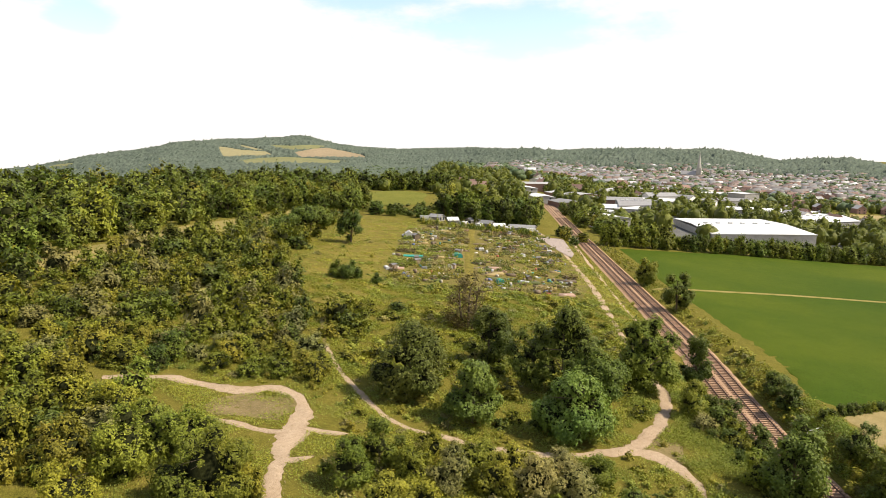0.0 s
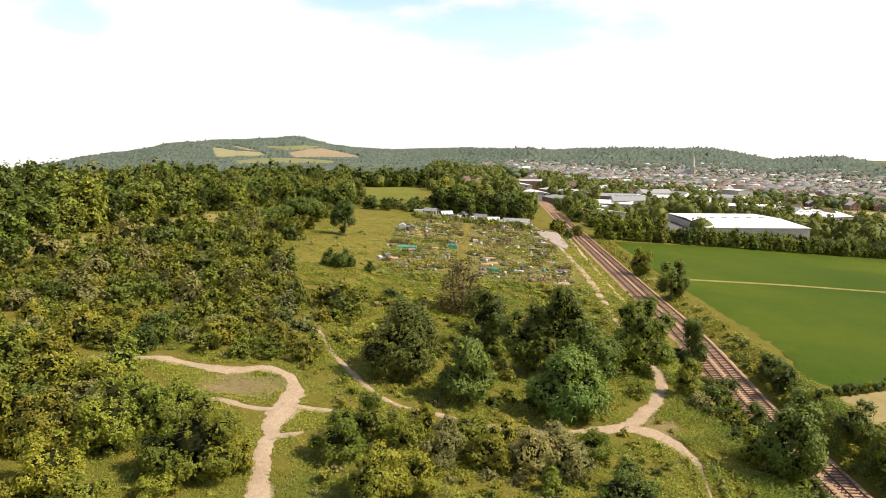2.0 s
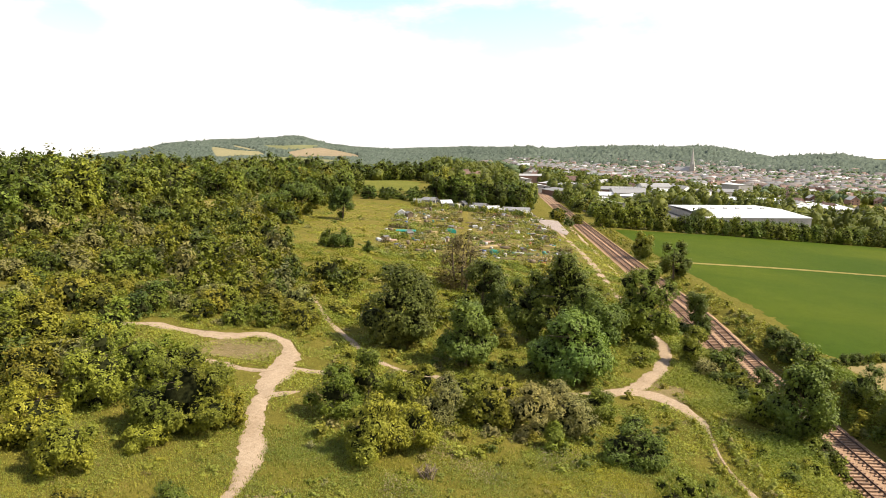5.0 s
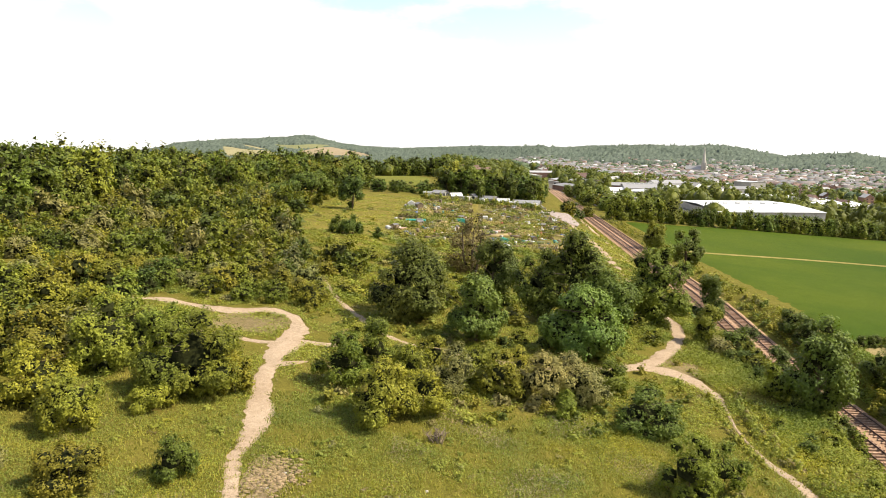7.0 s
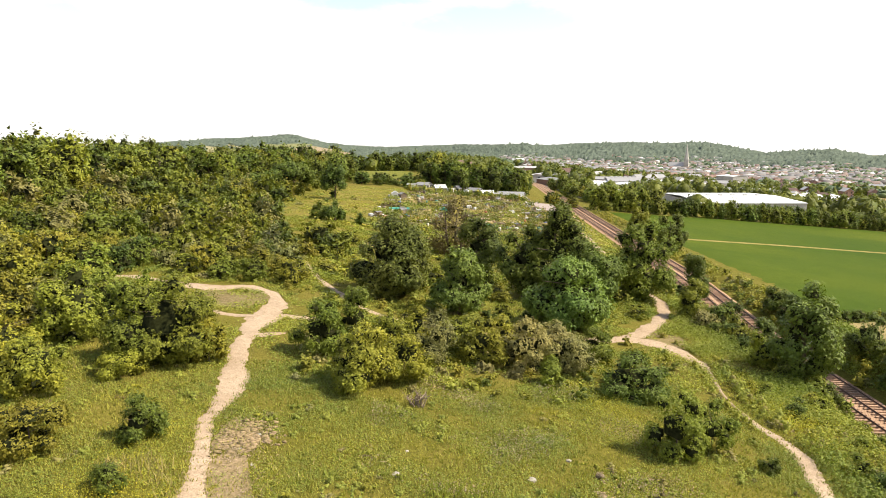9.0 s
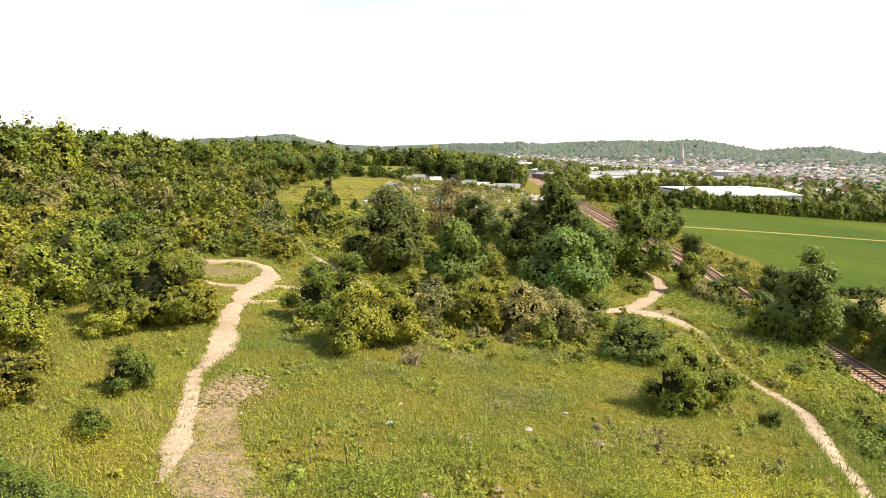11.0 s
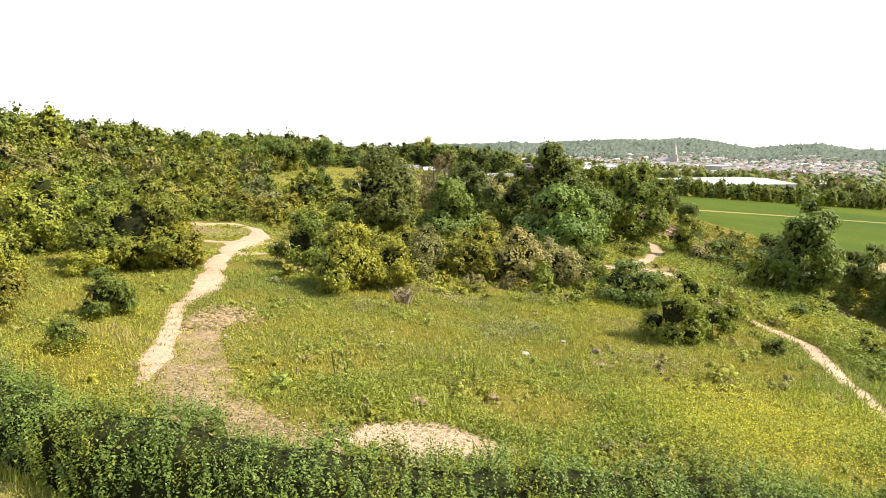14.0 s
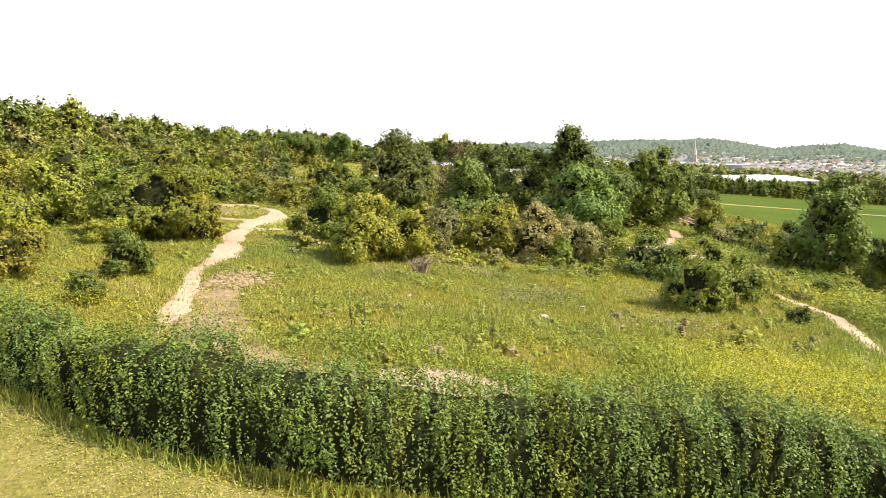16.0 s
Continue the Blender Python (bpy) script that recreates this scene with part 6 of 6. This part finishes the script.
def house(w, l, h, rise, wall, roof, name, label, cat, group, windows=True, chimney=False):
    """A gabled building; its ridge along y."""
    root = new(name)
    bm = bmesh.new()
    gable_walls(bm, -w / 2, -l / 2, w / 2, l / 2, h, h + rise)
    wl_ = part("wall", bm_mesh("wall", bm, wall), root)
    bm = bmesh.new()
    gable(bm, -w / 2, -l / 2, w / 2, l / 2, h + 0.04, h + rise + 0.06, 0.35, 0.18)
    rf = part("roof", bm_mesh("roof", bm, roof), root)
    if windows:
        bm = bmesh.new()
        add_box(bm, -0.55, -0.04, -0.6, 0.55, 0.04, 0.6)
        pane = bm_mesh("window", bm, M_GLASS)
        for z in ([1.5, 4.1] if h > 4.5 else [min(1.6, h * 0.6)]):
            for u in (-0.26, 0.26):
                for sy in (-1, 1):
                    o = part("window", pane, root)
                    o.matrix_basis = Matrix.Translation((u * w, sy * (l / 2 + 0.02), z))
                o = part("window", pane, root)
                o.matrix_basis = Matrix.Translation((w / 2 + 0.02, u * l, z)) @ Matrix.Rotation(math.pi / 2, 4, "Z")
    if chimney:
        bm = bmesh.new()
        add_box(bm, -0.4, l / 2 - 1.2, h + rise - 0.6, 0.4, l / 2 - 0.4, h + rise + 1.2)
        part("chimney", bm_mesh("chimney", bm, M_BRICK), rf)
    return tagged(root, label, cat, group)


for x, y, w, l, h, turn in ((-3.5, 257, 4, 5, 1.5, 1.0), (2.6, 253, 2.6, 4, 1.4, 1.9), (16.0, 254, 3, 5, 1.5, 0.9), (20.5, 250, 2.6, 4, 1.3, 1.6), (29.5, 252, 3.2, 10, 1.5, 1.2), (10.5, 259, 3, 5, 1.5, 2.4)):
    stand(house(w, l, h, 0.9, M_CABIN, M_SLATE if l > 4.5 else M_PALEROOF, "cabin", "low pale cabin behind the allotments", "cabin", "cabins behind the allotments"), x, y, turn)


def van(mat, label):
    root = new("parked_van")
    bm = bmesh.new()
    prof_v = [(-2.3, 0.35), (2.2, 0.35), (2.35, 0.9), (1.7, 1.15), (1.15, 1.9), (-2.3, 2.0)]
    a = [bm.verts.new((u, -0.9, z)) for u, z in prof_v]
    b = [bm.verts.new((u, 0.9, z)) for u, z in prof_v]
    bm.faces.new(a)
    bm.faces.new(b[::-1])
    for k in range(6):
        bm.faces.new((a[k], b[k], b[(k + 1) % 6], a[(k + 1) % 6]))
    part("body", bm_mesh("body", bm, mat), root)
    for u in (-1.5, 1.5):
        for s in (-0.82, 0.82):
            bm = bmesh.new()
            tube(bm, (u, s - 0.1, 0.33), (u, s + 0.1, 0.33), 0.33, 0.33, 10)
            part("wheel", bm_mesh("wheel", bm, M_FELT), root)
    bm = bmesh.new()
    add_box(bm, 1.0, -0.93, 1.2, 1.3, 0.93, 1.75)
    part("window", bm_mesh("window", bm, M_GLASS), root)
    return tagged(root, label, "van", "vans behind the allotments")


v0 = van(M_WHITE, "parked white van behind the allotments")
stand(v0, 23.5, 246.5, 0.4)
for x, y, t in ((12.8, 247, 1.2), (-7.5, 252, 0.2), (33, 249, 0.5), (7.0, 247.5, 0.9)):
    place_copy(v0, x, y, t, 1, 1)

# ------------------------------------------------------------ the town and its works
def works(name, corners, h, roof, label, rise=1.0):
    """A large flat shed on four ground corners; low ridged roof with an upstand."""
    root = new(name)
    c = np.array(corners, float)
    z0 = float(np.min(land(c[:, 0], c[:, 1]))) - 0.5
    zt = float(np.mean(land(c[:, 0], c[:, 1]))) + h
    bm = bmesh.new()
    lo = [bm.verts.new((x, y, z0)) for x, y in c]
    hi = [bm.verts.new((x, y, zt)) for x, y in c]
    for k in range(4):
        bm.faces.new((lo[k], lo[(k + 1) % 4], hi[(k + 1) % 4], hi[k]))
    bm.faces.new(hi)
    part("wall", bm_mesh("wall", bm, M_CLAD), root)
    mid = c.mean(0)
    o = mid + (c - mid) * 1.012
    a, b = (o[0] + o[3]) / 2, (o[1] + o[2]) / 2
    for tri in ((o[0], o[1], b, a), (a, b, o[2], o[3])):
        bm = bmesh.new()
        vv = []
        for p in tri:
            ridge = np.allclose(p, a) or np.allclose(p, b)
            vv.append((p[0], p[1], zt + 0.15 + (rise if ridge else 0)))
        up = [bm.verts.new((x, y, z + 0.3)) for x, y, z in vv]
        dn = [bm.verts.new(p) for p in vv]
        bm.faces.new(up)
        bm.faces.new(dn[::-1])
        for k in range(4):
            bm.faces.new((dn[k], dn[(k + 1) % 4], up[(k + 1) % 4], up[k]))
        part("roof_slope", bm_mesh("roof_slope", bm, roof), root)
    for k in range(6):
        f = 0.15 + 0.13 * k
        p = a * (1 - f) + b * f
        bm = bmesh.new()
        add_box(bm, p[0] - 0.7, p[1] - 0.7, zt + rise, p[0] + 1, p[1] + 1, zt + rise + 1.1)
        part("roof_vent", bm_mesh("roof_vent", bm, M_PALEROOF), root)
    return tagged(root, label, "warehouse", "works in the valley")


works("warehouse", [(120.6, 295.7), (168, 296), (173, 362), (126, 362)], 5.3, M_PALEROOF, "wide warehouse with a white metal roof")
works("warehouse", [(98, 372), (118, 378), (132, 424), (108, 420)], 8.0, M_SLATE, "grey warehouse wing with low roof")
works("warehouse", [(250, 445), (290, 460), (300, 520), (255, 510)], 5.0, M_PALEROOF, "pale flat-roofed works building")
M_ASPHALT = earth_mat("worn_asphalt", [(0.3, (0.085, 0.083, 0.078)), (0.7, (0.13, 0.125, 0.115))], [(0.3, (0.07, 0.068, 0.064)), (0.7, (0.15, 0.145, 0.135))], 0.03, 0.4)
patch("works_yard", [(66, 300), (112, 286), (190, 288), (330, 430), (330, 540), (200, 560), (90, 520), (64, 420)], M_ASPHALT, "grey asphalt yards between the works", 0.25, 12, 0.0, 1, "yard")
rt = random.Random(5)
NEAR_WORKS = ((78, 318, 14, 20, 5, 0.3, 1), (96, 384, 26, 34, 6, 1.2, 1), (74, 400, 16, 24, 5, 0.2, 0), (94, 488, 24, 40, 6, 0.4, 0), (118, 455, 22, 34, 7, 1.3, 0), (86, 352, 14, 16, 5, 0.3, 1), (62, 430, 12, 26, 5, 0.1, 1))
FAR_WORKS = ((160, 520, 30, 40, 6, 1.2, 1), (275, 612, 16, 22, 15, 0.3, 1), (240, 520, 26, 44, 6, 1.1, 1), (221, 750, 40, 60, 7, 1.2, 0), (300, 560, 24, 40, 5, 0.9, 1), (185, 600, 28, 40, 6, 0.2, 0), (330, 470, 14, 24, 5, 0.8, 1), (345, 440, 12, 20, 4, 0.4, 1), (60, 520, 18, 30, 5, 0.1, 1), (70, 580, 20, 40, 6, 1.4, 0), (120, 620, 30, 40, 6, 0.2, 1), (300, 760, 40, 50, 7, 0.8, 1))
for x, y, w, l, h, t, pale in NEAR_WORKS + FAR_WORKS:
    wl2, rf2 = (M_CLAD, M_PALEROOF) if pale else (M_BRICK, M_SLATE)
    stand(house(w, l, h, h * 0.2 if h < 12 else 0.6, wl2, rf2, "works_building", "pale roofed works building in the valley" if pale else "grey roofed works building in the valley", "works", "works in the valley"), x, y, t, 1, 1, 0.8)
# brick terrace above the allotments
for i in range(3):
    stand(house(8, 15, 6, 3.0, M_BRICK, M_TILE, "terrace", "long red brick terrace with tiled roof", "house", "terraces above the allotments", True, True), 6 + 7 * i, 470 - 12 * i, 1.45, 1, 1, 0.8)
# church with its tall spire
church = new("church")
bm = bmesh.new()
add_box(bm, -5, -5, -6, 5, 5, 26)
part("tower", bm_mesh("tower", bm, M_STONEW), church)
bm = bmesh.new()
tube(bm, (0, 0, 26), (0, 0, 62), 5.0, 0.15, 8)
part("spire", bm_mesh("spire", bm, M_STONEW), church)
bm = bmesh.new()
gable_walls(bm, -7, 5, 7, 38, 11, 19)
part("nave", bm_mesh("nave", bm, M_STONEW), church)
bm = bmesh.new()
gable(bm, -7, 5.4, 7, 38, 11.1, 19.2, 0.3, 0.3)
part("nave_roof", bm_mesh("nave_roof", bm, M_SLATE), church)
tagged(church, "stone church with a tall pointed spire", "church")
stand(church, 580, 1529, 1.1, 1, 1, 0)

HP = [house(8, 11, 5.4, 3.2, M_BRICK, M_TILE, "house", "red brick house with a tiled roof", "house", "houses of the town", True, True),
      house(8, 10, 5.4, 3.0, M_RENDER, M_TILE, "house", "cream rendered house with red roof", "house", "houses of the town", True, True),
      house(9, 13, 5.6, 3.0, M_BRICK, M_SLATE, "house", "brick house with a slate roof", "house", "houses of the town", True, True),
      house(11, 20, 7.5, 2.0, M_RENDER, M_SLATE, "house", "white block with a grey roof", "house", "houses of the town", True)]


def town_spot(r0, r1, a0=7.0, a1=34.0):
    while True:
        r, az = rt.uniform(r0 ** 1.5, r1 ** 1.5) ** (1 / 1.5), radians(rt.uniform(a0, a1))
        x, y = r * math.sin(az), r * math.cos(az)
        if abs(x - float(rail_x(y))) > 14 and not (300 < x < 430 and 495 < y < 650):
            return x, y


spots = [town_spot(560, 1150) for _ in range(150)]
for i, (x, y) in enumerate(spots):
    k = rt.choices(range(4), (3, 3, 2, 2))[0]
    tn, s = rt.uniform(0, 3.14), rt.uniform(0.85, 1.2)
    (stand if i < 4 else place_copy)(HP[i if i < 4 else k], x, y, tn, s, s, 0.5)
# the farther houses, too small to tell apart
n = 1700
rows = []
for _ in range(n):
    x, y = town_spot(1000, 2150, 3.5, 34.5)
    rows.append((x, y, float(land(x, y)), rt.uniform(3.0, 5.5), rt.uniform(4, 9), rt.uniform(4.5, 8), rt.uniform(0, 3.14)))
rows = np.array(rows)
M_FARWALL = island_mat("town_walls", [(0.0, (0.40, 0.37, 0.33)), (0.28, (0.24, 0.15, 0.115)), (0.56, (0.58, 0.57, 0.54)), (0.80, (0.22, 0.16, 0.125))])
M_FARROOF = island_mat("town_roofs", [(0.0, (0.155, 0.112, 0.095)), (0.26, (0.145, 0.128, 0.118)), (0.55, (0.16, 0.157, 0.155)), (0.86, (0.42, 0.41, 0.40)), (0.94, (0.15, 0.095, 0.075))])
tagged(new("far_town_walls", mesh_np("far_town_walls", *boxes_np(rows, 2.0), [M_FARWALL])), "walls of the distant town houses", "town", kind="stuff")
c, s = np.cos(rows[:, 6]), np.sin(rows[:, 6])
pts = []
for a, b, zz in ((-1.1, -1.05, 0), (1.1, -1.05, 0), (1.1, 1.05, 0), (-1.1, 1.05, 0), (0, -1.05, 1), (0, 1.05, 1)):
    u, w = a * rows[:, 3], b * rows[:, 4]
    pts.append(np.stack([rows[:, 0] + u * c - w * s, rows[:, 1] + u * s + w * c, rows[:, 2] + rows[:, 5] + zz * 3.2 + 0.05], 1))
v = np.stack(pts, 1).reshape(-1, 3)
f = np.array([(0, 1, 4), (1, 2, 5), (1, 5, 4), (2, 3, 5), (3, 0, 4), (3, 4, 5)])
tagged(new("far_town_roofs", mesh_np("far_town_roofs", v, (np.arange(n)[:, None, None] * 6 + f).reshape(-1, 3), [M_FARROOF])), "roofs of the distant town houses", "town", kind="stuff")

# ------------------------------------------------------------ trees of the valley and the wooded ridges


def clumps_np(X, Y, S, H, g, leaves, leaf):
    """Many far tree crowns: a lumpy core each, with leaf masses standing out."""
    bv, bf = ball()
    n = len(X)
    Z = land(X, Y)
    core = bv[None] * (1 + g.normal(0, 0.14, (n, len(bv), 1)))
    core = core * np.stack([S, S, H * 0.55], 1)[:, None] + np.stack([X, Y, Z + H * 0.45], 1)[:, None]
    fs = (bf[None] + np.arange(n)[:, None, None] * len(bv)).reshape(-1, 3)
    vs = core.reshape(-1, 3)
    if leaves:
        d = unit(g.normal(0, 1, (n, leaves, 3)) + [0, 0, 0.4])
        P = (np.stack([X, Y, Z + H * 0.45], 1)[:, None] + d * np.stack([S, S, H * 0.56], 1)[:, None] * (0.95 + g.normal(0, 0.12, (n, leaves, 1)))).reshape(-1, 3)
        N = unit(d.reshape(-1, 3) + g.normal(0, 0.5, (n * leaves, 3)) + [0, 0, 0.3])
        lv, lf = blades_np(P, N, leaf, g, 1.3)
        fs = np.vstack([fs, lf + len(vs)])
        vs = np.vstack([vs, lv])
    return vs, fs


def polar(g, n, r0, r1, a0, a1):
    r, a = g.uniform(r0 * r0, r1 * r1, n) ** 0.5, np.radians(g.uniform(a0, a1, n))
    return r * np.sin(a), r * np.cos(a)


g = np.random.default_rng(9)
x, y = polar(g, 1100, 300, 950, -7, 34.5)
ok = (np.abs(x - rail_x(y)) > 11) & ~((x > 60) & (y < 275 + 0.08 * x)) & ~((x > 100) & (x < 300) & (y > 310) & (y < 500) & (x < 0.9 * y - 110)) & ~((x < 4) & (y < 400)) & ~((x > 104) & (x < 210) & (y < 300)) & ~((x > 300) & (x < 430) & (y > 495) & (y < 650)) & ~((x < -5) & (y < 405) & (y > 305))
x, y = x[ok], y[ok]
wx, wy = np.random.default_rng(19).uniform(70, 330, 420), np.random.default_rng(20).uniform(285, 640, 420)
sheds = [(120, 173, 293, 366), (97, 133, 368, 428), (249, 301, 442, 522)] + [(a - 16, a + 16, b - 16, b + 16) for a, b in ((78, 318), (96, 384), (74, 400), (94, 488), (118, 455), (86, 352), (160, 520), (240, 520), (300, 560), (185, 600))]
free = (np.abs(wx - rail_x(wy)) > 12) & (wy > 278 + 0.08 * wx) & ~((wx > 108) & (wx < 205) & (wy < 300))
for x0, x1, y0, y1 in sheds:
    free &= ~((wx > x0 - 3) & (wx < x1 + 3) & (wy > y0 - 3) & (wy < y1 + 3))
x, y = np.concatenate([x, wx[free]]), np.concatenate([y, wy[free]])
tagged(new("valley_trees", mesh_np("valley_trees", *clumps_np(x, y, g.uniform(2.2, 5.2, len(x)), g.uniform(5, 12, len(x)), g, 64, 1.6), [L_WOOD], None, True)), "trees among the works in the valley", "trees", kind="stuff")
for seed, r0, r1, a0, a1, n, s0, s1, mat, nm, lab in (
        (1, 780, 2150, -10, 35, 4900, 3.5, 8.4, L_FAR, "town_trees", "leafy trees among the town houses"),):
    gg = np.random.default_rng(60 + seed)
    x, y = polar(gg, n, r0, r1, a0, a1)
    s = gg.uniform(s0, s1, len(x))
    tagged(new(nm, mesh_np(nm, *clumps_np(x, y, s, s * gg.uniform(0.9, 1.5, len(x)), gg, 10, s0 * 0.7), [mat], None, True)), lab, "woodland", kind="stuff")

HILL_FIELDS = [
    ("far_field", M_FARSTRAW, "straw-coloured field on the down's slope", [(-1169, 3494), (-1117, 3452), (-1001, 3333), (-872, 3287), (-801, 3140), (-836, 3052), (-902, 2974), (-970, 2953)]),
    ("far_strip", M_FARSTRAW, "narrow straw field high on the down", [(-1141, 3642), (-1063, 3561), (-969, 3439), (-884, 3333), (-953, 3360)]),
    ("far_slope", M_STUBBLE, "tan stubble field on the down's slope", [(-725, 3248), (-684, 3384), (-627, 3631), (-533, 3609), (-422, 3442), (-363, 3220), (-437, 3134), (-583, 3069), (-659, 3062)]),
    ("far_foot", M_PALE, "pale pasture along the foot of the down", [(-640, 2200), (-849, 2760), (-812, 2963), (-731, 3042), (-571, 3006), (-347, 2826), (-400, 2500)]),
    ("far_pasture", M_PALE, "pale pasture under the crest of the down", [(-927, 3591), (-785, 3522), (-690, 3640), (-646, 3737), (-658, 3471), (-735, 3291), (-852, 3432)]),
    ("far_clearing", M_PALE, "pale clearing on the shoulder of the down", [(-2060, 3465), (-2053, 3560), (-1891, 3440), (-1860, 3308), (-1955, 3336)])]


def in_shape(x, y, shape):
    c = np.zeros(x.shape, bool)
    for (ax, ay), (bx, by) in zip(shape, shape[1:] + shape[:1]):
        c ^= ((ay > y) != (by > y)) & (x < (bx - ax) * (y - ay) / (by - ay + 1e-9) + ax)
    return c


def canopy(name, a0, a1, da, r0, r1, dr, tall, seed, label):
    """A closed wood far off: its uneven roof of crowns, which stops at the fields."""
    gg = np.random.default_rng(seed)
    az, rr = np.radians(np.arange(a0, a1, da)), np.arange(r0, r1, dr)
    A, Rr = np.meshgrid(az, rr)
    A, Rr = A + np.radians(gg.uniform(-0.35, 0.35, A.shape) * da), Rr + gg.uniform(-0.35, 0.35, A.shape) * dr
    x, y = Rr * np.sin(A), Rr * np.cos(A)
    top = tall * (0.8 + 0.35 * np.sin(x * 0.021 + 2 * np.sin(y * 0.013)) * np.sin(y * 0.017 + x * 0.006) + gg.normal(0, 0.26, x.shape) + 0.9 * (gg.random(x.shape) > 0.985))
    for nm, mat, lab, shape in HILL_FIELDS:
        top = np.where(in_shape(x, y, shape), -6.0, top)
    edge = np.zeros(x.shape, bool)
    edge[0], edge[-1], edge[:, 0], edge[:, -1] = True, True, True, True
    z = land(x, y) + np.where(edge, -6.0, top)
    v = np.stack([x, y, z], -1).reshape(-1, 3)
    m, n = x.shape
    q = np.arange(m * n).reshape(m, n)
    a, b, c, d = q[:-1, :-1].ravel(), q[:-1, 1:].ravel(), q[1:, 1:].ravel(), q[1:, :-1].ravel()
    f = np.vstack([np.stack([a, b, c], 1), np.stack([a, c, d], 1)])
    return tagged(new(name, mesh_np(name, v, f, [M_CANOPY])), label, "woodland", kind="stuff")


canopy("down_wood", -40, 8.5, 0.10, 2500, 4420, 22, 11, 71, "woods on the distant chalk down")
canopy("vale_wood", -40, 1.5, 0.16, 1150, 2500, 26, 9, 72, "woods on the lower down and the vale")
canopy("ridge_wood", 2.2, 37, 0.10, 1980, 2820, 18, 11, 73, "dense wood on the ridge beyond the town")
for nm, mat, lab, shape in HILL_FIELDS:
    patch(nm, shape, mat, lab, 4.0, 50)
patch("stubble_field", [(318, 520), (336, 500), (420, 540), (520, 640), (440, 650), (392, 640)], M_STRAW, "golden stubble field beside the town", 0.4, 12)
